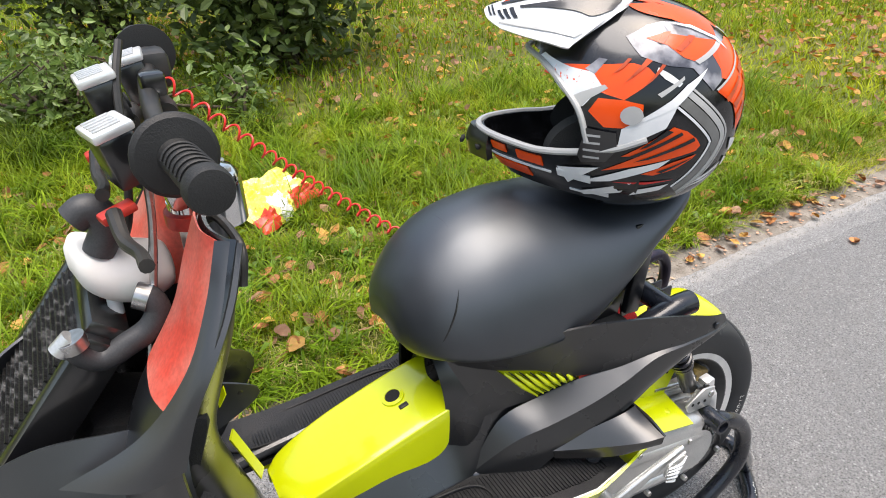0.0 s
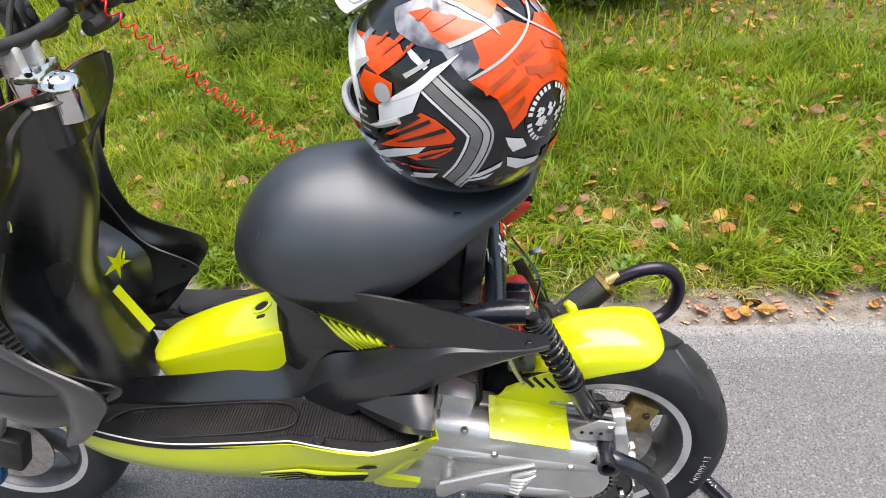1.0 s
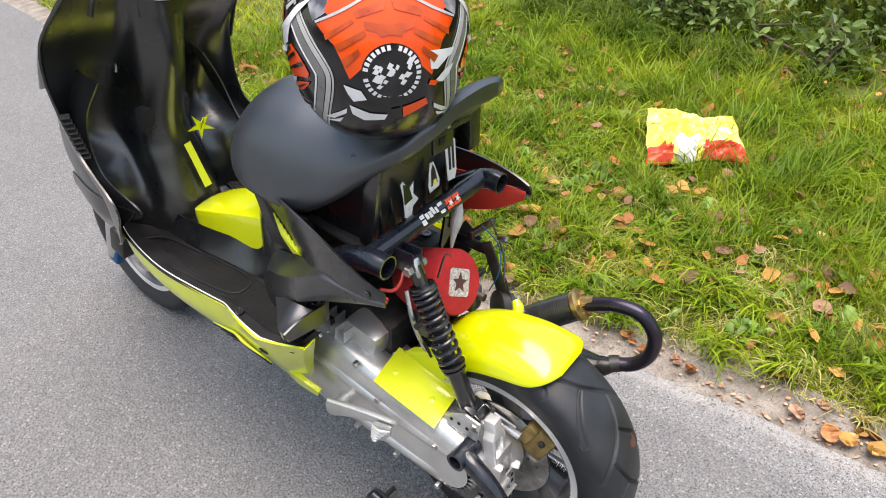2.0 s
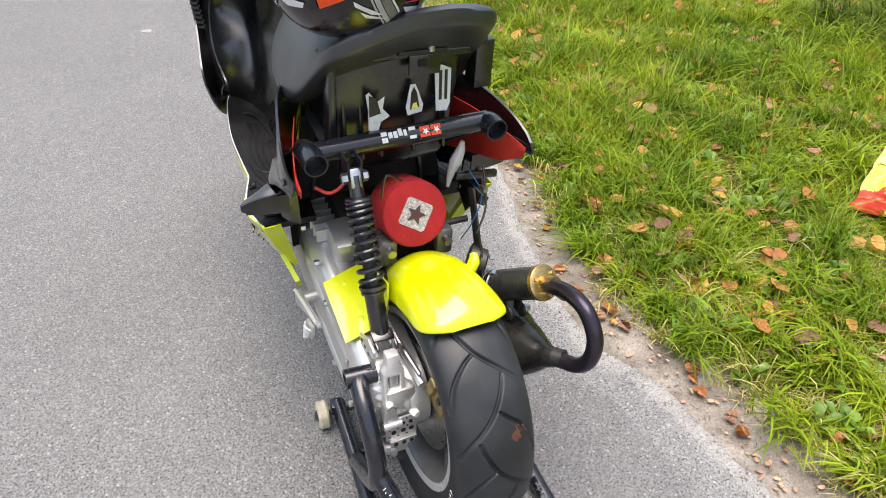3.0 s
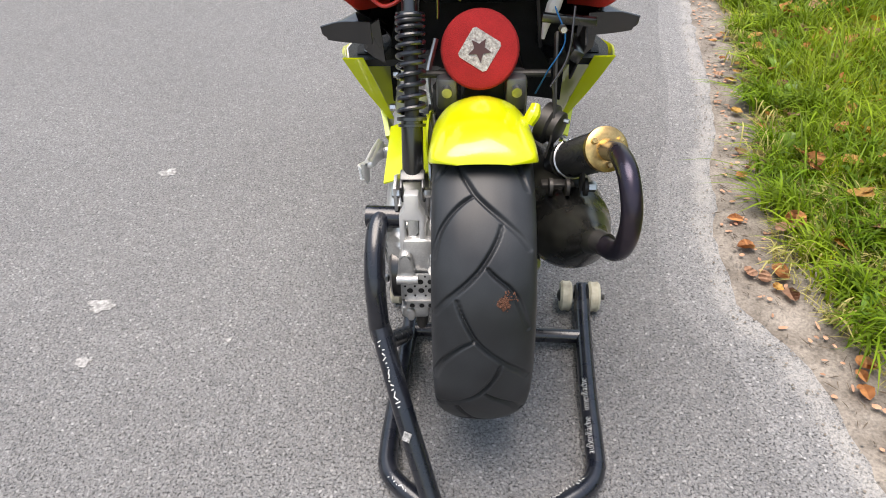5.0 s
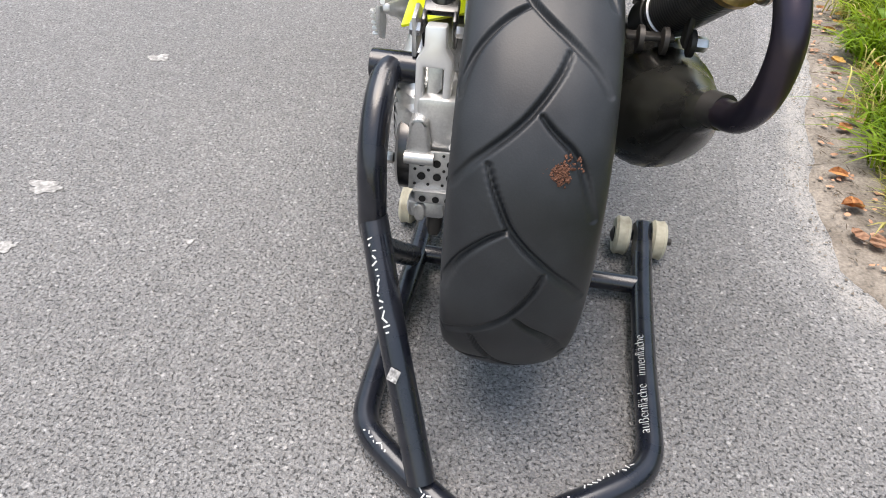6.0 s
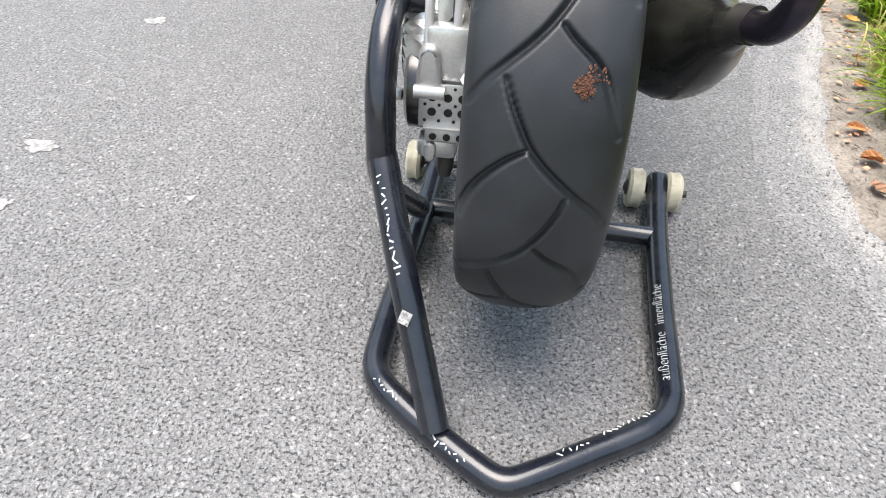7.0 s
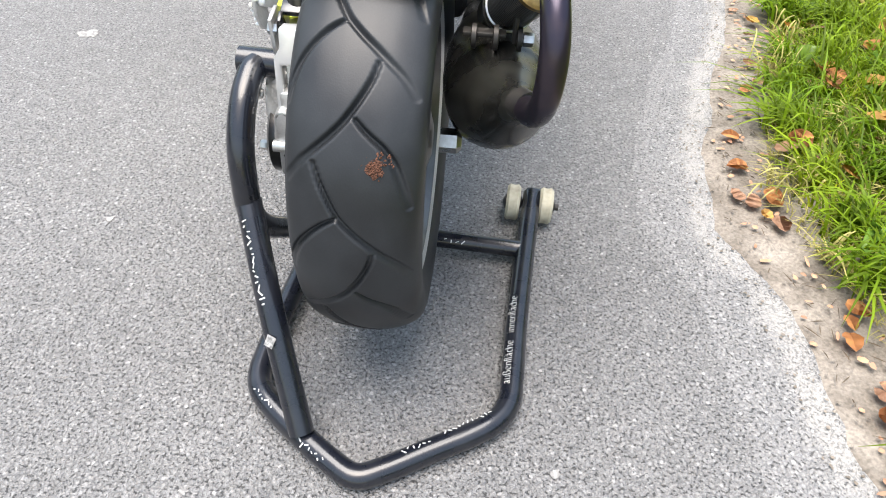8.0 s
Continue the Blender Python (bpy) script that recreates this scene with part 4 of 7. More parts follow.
    part("panel_return", skin(ret, 8, 12, 0.003), M_yellow, b)
    part("fin", skin(spike, 5, 10, 0.010), M_yellow, b)
    # Raised louvres; a dark strip below each stands in for its shade.
    for k in range(4):
        z, x = 0.424 - 0.012 * k, -0.2525 + 0.0085 * k
        for dz, nm, mat, r in ((0.0, "louvre", M_yellow, 0.0045), (-0.0055, "slot", M_lining, 0.0026)):
            pts = [(x, 0.64 - 0.01 * k, z - 0.01 + dz), (x + 0.003, 0.54, z + dz), (x + 0.008, 0.445 + 0.006 * k, z + 0.028 - 0.004 * k + dz)]
            part(nm, tube([(px * -sgn, py, pz) for px, py, pz in pts], [0.001, r, 0.0015], 8, 6), mat, b)
    part("slot", tube([(-0.2405 * -sgn, 0.468, 0.452), (-0.2415 * -sgn, 0.445, 0.466), (-0.2395 * -sgn, 0.428, 0.466)], [0.001, 0.005, 0.001], 8, 5), M_lining, b)
    # the boards are tucked in at the waist
    for ob in [f, b] + list(f.children) + list(b.children):
        for v in ob.data.vertices:
            w = min(1.0, max(0.0, (v.co.y - 0.43) / 0.14))
            v.co.x -= sgn * 0.3 * w * max(0.0, abs(v.co.x) - 0.11)
    return f


for s in (-1, 1):
    footboard(s)


# ---- scooter: tail, engine, rear suspension and exhaust ----
def ring_hull(c1, r1, c2, r2, n=14):
    """The outline round two circles."""
    a0 = math.atan2(c2[1] - c1[1], c2[0] - c1[0])
    d = math.hypot(c2[0] - c1[0], c2[1] - c1[1])
    b = math.acos((r1 - r2) / d)
    pts = [(c1[0] + r1 * math.cos(a0 + b + (2 * math.pi - 2 * b) * k / n), c1[1] + r1 * math.sin(a0 + b + (2 * math.pi - 2 * b) * k / n)) for k in range(n + 1)]
    return pts + [(c2[0] + r2 * math.cos(a0 - b + 2 * b * k / n), c2[1] + r2 * math.sin(a0 - b + 2 * b * k / n)) for k in range(n + 1)]


def yz(x):
    """The pose that lays an outline of (y, z) at x; thickness grows towards +x."""
    return Matrix.Translation((x, 0, 0)) @ SIDE_X


# transmission case
case = part("transmission_case", slab(ring_hull((0.405, 0.385), 0.10, (0.085, 0.325), 0.075), 0.075, yz(-0.152), 0.026), M_alu, scooter, "scuffed cast aluminium transmission case", sharp=50)
part("case_back", slab(ring_hull((0.40, 0.385), 0.088, (0.06, 0.315), 0.075), 0.04, yz(-0.08), 0.006), M_alu, case)
part("cover_ridge", tube([(-0.128, 0.49, 0.425), (-0.137, 0.42, 0.418), (-0.139, 0.30, 0.392), (-0.139, 0.18, 0.37), (-0.136, 0.07, 0.356), (-0.128, 0.02, 0.35)], [0.006, 0.017, 0.019, 0.018, 0.017, 0.006], 18, 5), M_alu, case)
part("cover_ridge", tube([(-0.136, 0.40, 0.335), (-0.143, 0.34, 0.322), (-0.144, 0.22, 0.30), (-0.142, 0.12, 0.29), (-0.136, 0.06, 0.295)], [0.005, 0.012, 0.014, 0.013, 0.005], 16, 5), M_alu, case)
for y, z in ((0.47, 0.46), (0.38, 0.478), (0.29, 0.455), (0.24, 0.395), (0.107, 0.362), (0.02, 0.36), (0.012, 0.29), (0.1, 0.258), (0.2, 0.272), (0.3, 0.285)):
    bolt((-0.148, y, z), (-1, 0, 0), 0.0065, 0.010, case)
for k in range(6):
    part("fin", box((0.05, 0.003, 0.03), pose(-0.115, 0.33 + 0.022 * k, 0.487, 8, 0, 0), 0.001), M_alu, case)
# kick-start lever
kick = part("kick_lever", slab([(0.345, 0.332), (0.345, 0.352), (0.332, 0.366), (0.30, 0.376), (0.25, 0.39), (0.20, 0.404), (0.172, 0.412), (0.168, 0.402), (0.21, 0.382), (0.25, 0.366), (0.30, 0.342), (0.33, 0.324), (0.342, 0.325)], 0.010, yz(-0.19), 0.003), M_alu, scooter, "folded bright kick-start lever")
part("lever_edge", tube([(-0.19, 0.335, 0.364), (-0.19, 0.25, 0.391), (-0.19, 0.172, 0.413)], 0.0035, 10, 4), M_polish, kick)
part("pivot", lathe([(0.011, 0), (0.013, 0.002), (0.013, 0.03), (0.008, 0.036)], along((-0.15, 0.325, 0.345), (-0.19, 0.325, 0.345)), 18), M_alu, kick)
part("pedal_web", slab([(0.170, 0.408), (0.212, 0.394), (0.218, 0.37), (0.205, 0.352), (0.188, 0.36), (0.172, 0.385)], 0.006, yz(-0.199), 0.002), M_alu, kick)
for k in range(5):
    part("tooth", tube([(-0.201, 0.171 + 0.007 * k, 0.399 - 0.0095 * k), (-0.207, 0.19 + 0.003 * k, 0.394 - 0.0085 * k), (-0.201, 0.212 + 0.001 * k, 0.388 - 0.0075 * k)], [0.0016, 0.0032, 0.0016], 8, 3), M_polish, kick, "bright toothed pedal" if k == 0 else "")

# gearbox end, yoke and perforated plate behind the case
gear = part("gearbox_end", box((0.056, 0.06, 0.075), pose(-0.094, 0.026, 0.34), 0.010), M_alu, scooter, "grey cast gearbox end")
part("cast_lobe", slab(ring_hull((-0.116, 0.348), 0.010, (-0.116, 0.318), 0.014), 0.026, pose(0, 0.012, 0, 90, 0, 0), 0.004), M_alu, gear)
part("cast_boss", tube([(-0.131, -0.014, 0.309), (-0.098, -0.014, 0.309)], 0.0075, 14, 2), M_alu, gear)
plate = part("perforated_plate", box((0.058, 0.004, 0.050), pose(-0.097, -0.0105, 0.292, -4, 0, 0), 0.0012), M_alu, gear, "grey plate drilled with round holes")


def plate_hole(x, z, r, name="hole"):
    z += 0.009
    y = -0.0127 - (0.292 - z) * 0.07
    part(name, lathe([(r, 0), (r, 0.0007), (r * 0.6, 0.0008)], along((x, y, z), (x, y - 0.1, z)), 14), M_lining, plate)


for z, r, xs in ((0.304, 0.0017, (-0.117, -0.103, -0.087)), (0.2935, 0.0048, (-0.1115, -0.0945, -0.0785)), (0.285, 0.0018, (-0.119, -0.1035, -0.086)), (0.2765, 0.0048, (-0.1115, -0.0935, -0.0785)), (0.2665, 0.0018, (-0.119, -0.1035, -0.087))):
    for x in xs:
        plate_hole(x, z, r)
shelf = part("plate_shelf", box((0.046, 0.012, 0.016), pose(-0.095, -0.012, 0.259, -4, 0, 0), 0.0015), M_alu, gear)
part("shelf_lip", box((0.05, 0.015, 0.0025), pose(-0.095, -0.013, 0.2685), 0.0008), M_alu, shelf)
for x in (-0.109, -0.0935, -0.079):
    part("hole", lathe([(0.0042, 0), (0.0042, 0.0007), (0.002, 0.0008)], along((x, -0.0185, 0.258), (x, -0.1, 0.258)), 12), M_lining, shelf)
part("lug", box((0.046, 0.03, 0.024), pose(-0.105, 0.0, 0.238), 0.007), M_alu, gear)
part("clutch_cover", lathe([(0.036, 0.0), (0.05, 0.003), (0.05, 0.018), (0.044, 0.022), (0.012, 0.024)], along((-0.122, 0.04, 0.292), (-0.2, 0.04, 0.292)), 32), M_gloss, gear)
part("lug_ear", slab(ring_hull((-0.112, 0.242), 0.007, (-0.112, 0.231), 0.006), 0.012, pose(0, -0.008, 0, 90, 0, 0), 0.002), M_alu, gear)
part("drain_boss", lathe([(0.010, 0), (0.010, 0.02), (0.007, 0.03)], along((-0.095, 0.0, 0.23), (-0.095, -0.01, 0.19)), 14), M_dark, gear)
# bright yoke, an upside-down fork over a grey web
U = [(-0.011, 0.447), (0.011, 0.447), (0.0115, 0.424), (0.0195, 0.412), (0.0195, 0.35), (0.0165, 0.344), (0.0105, 0.346), (0.0105, 0.404), (-0.0105, 0.404), (-0.0105, 0.346), (-0.0165, 0.344), (-0.0195, 0.35), (-0.0195, 0.412), (-0.0115, 0.424)]
yoke = part("shock_yoke", slab([(x, z - 0.39) for x, z in U], 0.022, pose(-0.104, 0.026, 0.39, 82, 0, 0), 0.0022), M_polish, scooter, "bright aluminium shock yoke")
part("web", slab([(-0.008, 0.06), (0.008, 0.06), (0.008, 0.035), (0.003, 0.03), (0.003, -0.055), (-0.008, -0.055)], 0.02, pose(-0.103, 0.024, 0.345, 82, 0, 0), 0.0015), M_alu, yoke)
bolt((-0.085, 0.04, 0.436), (1, 0, 0), 0.0075, 0.010, yoke)
bolt((-0.123, 0.04, 0.436), (-1, 0, 0), 0.0085, 0.012, yoke)
part("mount_plate", slab([(0.035, 0.405), (0.095, 0.41), (0.105, 0.43), (0.06, 0.455), (0.03, 0.45)], 0.005, yz(-0.132), 0.0015), M_alu, yoke)
for y in (0.055, 0.072, 0.088):
    part("hole", lathe([(0.0035, 0), (0.0035, 0.0008)], along((-0.1322, y, 0.425 + (y - 0.055) * 0.1), (-0.2, y, 0.425)), 10), M_lining, yoke)
bolt((-0.075, -0.008, 0.325), (0.3, -1, 0), 0.008, 0.014, gear, M_white, "cap")

# shock absorber
TOP, LOW = Vector((-0.105, 0.188, 0.695)), Vector((-0.104, 0.062, 0.425))
shock = part("shock_absorber", tube([TOP, TOP.lerp(LOW, 0.2)], 0.012, 16, 1), M_black, scooter, "black coil-over rear shock absorber")
ax = (LOW - TOP).normalized()
sm = along(TOP, LOW)
part("damper_body", lathe([(0.010, 0.185), (0.0165, 0.19), (0.0165, 0.27), (0.0145, 0.275), (0.009, 0.28)], sm, 20), M_gloss, shock)
part("damper_rod", lathe([(0.011, 0.04), (0.011, 0.2)], sm, 12), M_dark, shock)
for h, r, t in ((0.035, 0.021, 0.005), (0.185, 0.023, 0.006), (0.195, 0.021, 0.005)):
    part("spring_seat", lathe([(r * 0.6, h), (r, h + 0.001), (r, h + t), (r * 0.6, h + t + 0.001)], sm, 24), M_black, shock)
coil = [sm @ Vector((0.0192 * math.cos(a), 0.0192 * math.sin(a), 0.04 + 0.146 * ((a / (2 * math.pi * 11)) ** 1.35))) for a in np.linspace(0, 2 * math.pi * 11, 220)]
part("spring", tube(coil, 0.0039, 8, 1), M_tube, shock, "black coil spring")
part("top_eye", box((0.02, 0.022, 0.036), sm @ pose(0, 0, 0.005), 0.005), M_steel, shock)
bolt((-0.118, 0.186, 0.693), (-1, 0, 0), 0.0095, 0.010, shock)
bolt((-0.092, 0.186, 0.693), (1, 0, 0), 0.0095, 0.010, shock)
for x in (-0.116, -0.094):
    part("clevis", box((0.004, 0.05, 0.04), pose(x, 0.205, 0.704), 0.002), M_tube, shock)
for x in (-0.1205, -0.0875):
    part("clevis", box((0.005, 0.016, 0.042), pose(x, 0.05, 0.432, 25, 0, 0), 0.002), M_black, shock)
part("clevis", box((0.038, 0.02, 0.008), pose(-0.104, 0.062, 0.452, 25, 0, 0), 0.002), M_black, shock)

# tail frame
TY = 0.232
tail = part("tail_tube", tube([(-0.165, TY, 0.722), (0.0, TY, 0.727), (0.155, TY, 0.732)], 0.0175, 20, 4), M_tube, scooter, "black tail cross tube with a sticker")
for x in (-0.165, 0.155):
    part("tube_end", tube([(x, 0.190, 0.722 + (x + 0.165) * 0.03), (x, 0.225, 0.721 + (x + 0.165) * 0.03), (x * 0.97, 0.285, 0.70), (x * 0.9, 0.36, 0.65)], 0.02, 20, 4, hollow=0.86), M_tube, tail)


def wrapped(outline, name, mat, parent, label="", lift=0.0012):
    """A sticker, given as (along the tube, round the tube in metres), laid round the tail tube."""
    bm = bmesh.new()
    r = 0.0175 + lift
    vs = []
    for s, t in outline:
        a = radians(150) - t / r
        vs.append(bm.verts.new((s, TY + r * math.cos(a), 0.727 + s * 0.031 + r * math.sin(a))))
    f = bm.faces.new(vs)
    ext = bmesh.ops.extrude_face_region(bm, geom=[f])
    for v in ext["geom"]:
        if isinstance(v, bmesh.types.BMVert):
            v.co += (v.co - Vector((v.co.x, TY, 0.727 + v.co.x * 0.031))).normalized() * 0.0008
    return part(name, bm, mat, parent, label)


def star_outline(cx, cy, r, turn=90, k=0.45):
    return [(cx + (r if j % 2 == 0 else r * k) * math.cos(radians(turn + 36 * j)), cy + (r if j % 2 == 0 else r * k) * math.sin(radians(turn + 36 * j))) for j in range(10)]


for k, (s0, s1, t0, t1) in enumerate(((-0.046, -0.036, -0.006, 0.012), (-0.034, -0.027, 0.0, 0.010), (-0.025, -0.018, -0.001, 0.010), (-0.016, -0.009, 0.001, 0.014), (-0.007, -0.002, 0.0, 0.010), (0.003, 0.015, -0.007, 0.013))):
    wrapped([(s0, t0), (s1, t0), (s1, t1), (s0, t1)], "print_bar", M_print, tail, "white printed bar" if k == 0 else "")
for c in (0.031, 0.051):
    wrapped([(c - 0.009, -0.008), (c + 0.009, -0.008), (c + 0.009, 0.010), (c - 0.009, 0.010)], "sticker_square", M_orange, tail, "orange-red sticker square with a star")
    wrapped(star_outline(c, 0.001, 0.0065, -90), "sticker_star", M_print, tail, lift=0.0024)

# under-seat storage bin
bin_rings = []
for z, w, y0, y1 in ((0.63, 0.095, 0.32, 0.5), (0.66, 0.102, 0.292, 0.5), (0.75, 0.108, 0.272, 0.48), (0.83, 0.115, 0.262, 0.40), (0.86, 0.118, 0.26, 0.33)):
    bin_rings.append([(-w, y0 + 0.02, z), (-w + 0.02, y0, z), (0, y0 - 0.004, z), (w - 0.02, y0, z), (w, y0 + 0.02, z), (w, y1 - 0.02, z), (0, y1, z), (-w, y1 - 0.02, z)])
sbin = part("storage_bin", loft(bin_rings, 14, 40), M_black, scooter, "black plastic under-seat storage bin with stickers", sharp=50)
for x in (-0.095, -0.066, -0.062 + 0.03, 0.028, 0.085):
    part("rib", box((0.006, 0.016, 0.17), pose(x, 0.272, 0.765, -8, 0, 0), 0.002), M_black, sbin)
part("bin_lip", box((0.25, 0.05, 0.012), pose(-0.005, 0.265, 0.862, -4, 2, 0), 0.003), M_black, sbin)
part("latch_bracket", box((0.085, 0.02, 0.008), pose(0.03, 0.242, 0.868), 0.002), M_dark, sbin)
part("latch_bracket", box((0.055, 0.006, 0.034), pose(0.035, 0.238, 0.846), 0.002), M_black, sbin)
part("latch_slot", box((0.016, 0.003, 0.012), pose(0.03, 0.2345, 0.85), 0.001), M_lining, sbin)
part("latch_pin", lathe([(0.006, 0), (0.006, 0.03), (0.009, 0.032), (0.009, 0.036)], pose(0.045, 0.236, 0.868), 12), M_steel, sbin)
part("side_post", box((0.034, 0.04, 0.085), pose(0.152, 0.27, 0.828), 0.004), M_black, sbin)
part("side_post", box((0.014, 0.03, 0.17), pose(-0.118, 0.262, 0.79, 8, 0, 0), 0.004), M_black, sbin)
part("side_post", box((0.05, 0.006, 0.02), pose(0.128, 0.25, 0.872), 0.002), M_black, sbin)
for x0 in (-0.045, -0.02, 0.0, 0.06):
    part("latch_tab", box((0.012, 0.02, 0.01), pose(x0, 0.248, 0.872), 0.002), M_black, sbin)


def bin_sticker(outline, x, z, name, mat, label="", lift=0.0):
    return part(name, slab(outline, 0.0012, pose(x, 0.2495 - lift + (0.80 - z) * -0.11, z, 84, 0, 0), 0.0), mat, sbin, label)


bin_sticker([(-0.018, -0.034), (-0.002, -0.04), (0.004, -0.022), (0.02, -0.014), (0.008, 0.0), (0.012, 0.02), (-0.002, 0.012), (-0.014, 0.03), (-0.02, 0.026), (-0.017, 0.0)], -0.042, 0.775, "sticker", M_print, "white cut-out sticker with dark print")
bin_sticker([(-0.014, -0.018), (0.006, -0.014), (0.0, 0.012), (-0.013, 0.018)], -0.044, 0.782, "sticker_print", M_gloss, lift=0.0014)
bin_sticker([(-0.012, -0.028), (0.014, -0.024), (0.016, -0.012), (0.008, 0.012), (0.003, 0.024), (-0.006, 0.024), (-0.01, 0.008), (-0.015, -0.014)], 0.022, 0.785, "sticker", M_print, "white cut-out sticker with dark print")
bin_sticker([(-0.008, -0.02), (0.009, -0.017), (0.005, 0.008), (0.0, 0.018), (-0.005, 0.008)], 0.022, 0.787, "sticker_print", M_dark, lift=0.0014)
bin_sticker([(-0.006, -0.018), (0.006, -0.017), (0.003, -0.008), (-0.003, -0.009)], 0.022, 0.787, "sticker_print", M_bagy, lift=0.003)
bin_sticker([(-0.012, -0.042), (0.008, -0.044), (0.014, -0.03), (0.016, 0.028), (-0.002, 0.036), (-0.014, 0.026)], 0.074, 0.80, "sticker", M_print, "white torn sticker with two dark bars")
for dx in (0.006, -0.004):
    bin_sticker([(-0.003, -0.026), (0.002, -0.026), (0.003, 0.024), (-0.002, 0.024)], 0.074 + dx, 0.803, "print_bar", M_dark, lift=0.0014)

# red inner faces of the side panels
for s in (-1, 1):
    rows = np.array([[(-0.148, 0.40, 0.720), (-0.176, 0.30, 0.718), (-0.194, 0.22, 0.708), (-0.201, 0.163, 0.703)], [(-0.148, 0.40, 0.68), (-0.176, 0.30, 0.685), (-0.192, 0.22, 0.69), (-0.199, 0.162, 0.697)], [(-0.16, 0.40, 0.60), (-0.178, 0.30, 0.628), (-0.188, 0.22, 0.652), (-0.2, 0.166, 0.685)]])
    if s > 0:
        rows = mirrored(rows)[::-1]
    rows[0, :, 2] -= 0.012 if s < 0 else 0.0
    part("panel_liner", skin(rows, 10, 16, 0.002), M_redplastic, scooter, "red unpainted inner face of the side panel")

# black inner fairing that closes the tail ahead of the filter
well = part("inner_fairing", skin([[(-0.135, 0.40, 0.70), (-0.1, 0.40, 0.715), (0.0, 0.40, 0.72), (0.1, 0.40, 0.715), (0.135, 0.40, 0.70)], [(-0.145, 0.42, 0.6), (-0.1, 0.43, 0.6), (0.0, 0.435, 0.6), (0.1, 0.43, 0.6), (0.145, 0.42, 0.6)], [(-0.165, 0.425, 0.5), (-0.1, 0.44, 0.5), (0.0, 0.445, 0.5), (0.1, 0.44, 0.5), (0.165, 0.425, 0.5)], [(-0.165, 0.43, 0.40), (-0.1, 0.45, 0.4), (0.0, 0.455, 0.4), (0.1, 0.45, 0.4), (0.165, 0.43, 0.40)]], 14, 18, 0.005), M_lining, scooter, "black unpainted inner fairing behind the engine")
part("fairing_tray", box((0.25, 0.13, 0.012), pose(0, 0.345, 0.70, 8, 0, 0), 0.004), M_lining, well)

# air filter
fa, fb = Vector((-0.002, 0.170, 0.607)), Vector((0.006, 0.296, 0.556))
filt = part("air_filter", lathe([(0.049, 0.0), (0.057, 0.003), (0.060, 0.009), (0.060, 0.09), (0.047, 0.125), (0.03, 0.14)], along(fa, fb), 40), M_redfoam, scooter, "red foam air filter with a star badge")
fm = Matrix.Translation(fa) @ (fa - fb).to_track_quat("Z", "Y").to_matrix().to_4x4() @ pose(0, 0, -0.0004, 0, 0, -30)
M_badge = material("foil_badge", (0.5, 0.48, 0.46), 0.45, other=(0.25, 0.2, 0.19), scale=420, share=0.5, fine=0.4)
part("badge_plate", slab([(-0.025, -0.021), (-0.021, -0.025), (0.021, -0.025), (0.025, -0.021), (0.025, 0.021), (0.021, 0.025), (-0.021, 0.025), (-0.025, 0.021)], 0.0016, fm, 0.0), M_badge, filt, "silver-white square badge")
part("badge_star", slab(star_outline(0, 0, 0.0185), 0.0012, fm @ pose(0, 0, 0.0018), 0.0), material("badge_dark", (0.08, 0.03, 0.03), 0.5), filt, "dark five-pointed star")

# engine between the case and the wheel
engine = part("engine_block", box((0.17, 0.2, 0.15), pose(0.0, 0.36, 0.43), 0.02), M_dark, scooter, "dark oily engine block")
part("crankcase", box((0.06, 0.085, 0.06), pose(-0.09, 0.315, 0.475, 12, 0, 0), 0.015), M_alu, engine)
part("cylinder", lathe([(0.03, 0), (0.05, 0.005), (0.05, 0.02), (0.042, 0.03), (0.05, 0.04), (0.05, 0.07), (0.035, 0.08)], along((0.02, 0.2, 0.5), (0.02, 0.3, 0.52)), 24), M_dark, engine)
for k, x in enumerate((-0.052, 0.056)):
    part("mount_lug", box((0.034, 0.05, 0.055), pose(x, 0.19, 0.535), 0.008), M_rim, engine)
    part("mount_bolt", lathe([(0.008, 0), (0.008, 0.014)], along((x, 0.165, 0.545), (x, 0.1, 0.545)), 12), M_steel, engine)
part("cross_rod", tube([(-0.1, 0.19, 0.56), (0.11, 0.19, 0.56)], 0.006, 10, 2), M_dark, engine)
part("breather_hose", tube([(-0.07, 0.235, 0.60), (-0.083, 0.21, 0.55), (-0.078, 0.19, 0.50), (-0.07, 0.16, 0.46)], 0.0045, 8, 6), M_steel, engine)
pump = part("water_pump", lathe([(0.02, 0), (0.032, 0.004), (0.032, 0.02), (0.026, 0.024), (0.026, 0.034), (0.016, 0.038)], along((0.095, 0.15, 0.5), (0.14, 0.12, 0.49)), 20), M_dark, scooter, "black round water pump housing")
for k in range(4):
    a = k * math.pi / 2 + 0.4
    bolt((0.118 + 0.01, 0.13 + 0.02 * math.cos(a), 0.494 + 0.02 * math.sin(a)), (0.8, -0.5, 0), 0.004, 0.008, pump)
part("bracket", slab([(0.12, 0.38), (0.14, 0.36), (0.16, 0.39), (0.15, 0.5), (0.2, 0.62), (0.18, 0.63), (0.13, 0.52)], 0.004, yz(0.112), 0.001), M_dark, scooter, "black engine bracket")
part("bracket", box((0.02, 0.09, 0.02), pose(0.15, 0.25, 0.58, 0, 30, 0), 0.003), M_black, scooter)
part("ladder_bracket", box((0.004, 0.05, 0.09), pose(0.165, 0.28, 0.56, 30, 10, 0), 0.001), M_dark, scooter)
part("stay", box((0.085, 0.012, 0.014), pose(0.135, 0.215, 0.635, 0, 6, 0), 0.003), M_black, scooter)
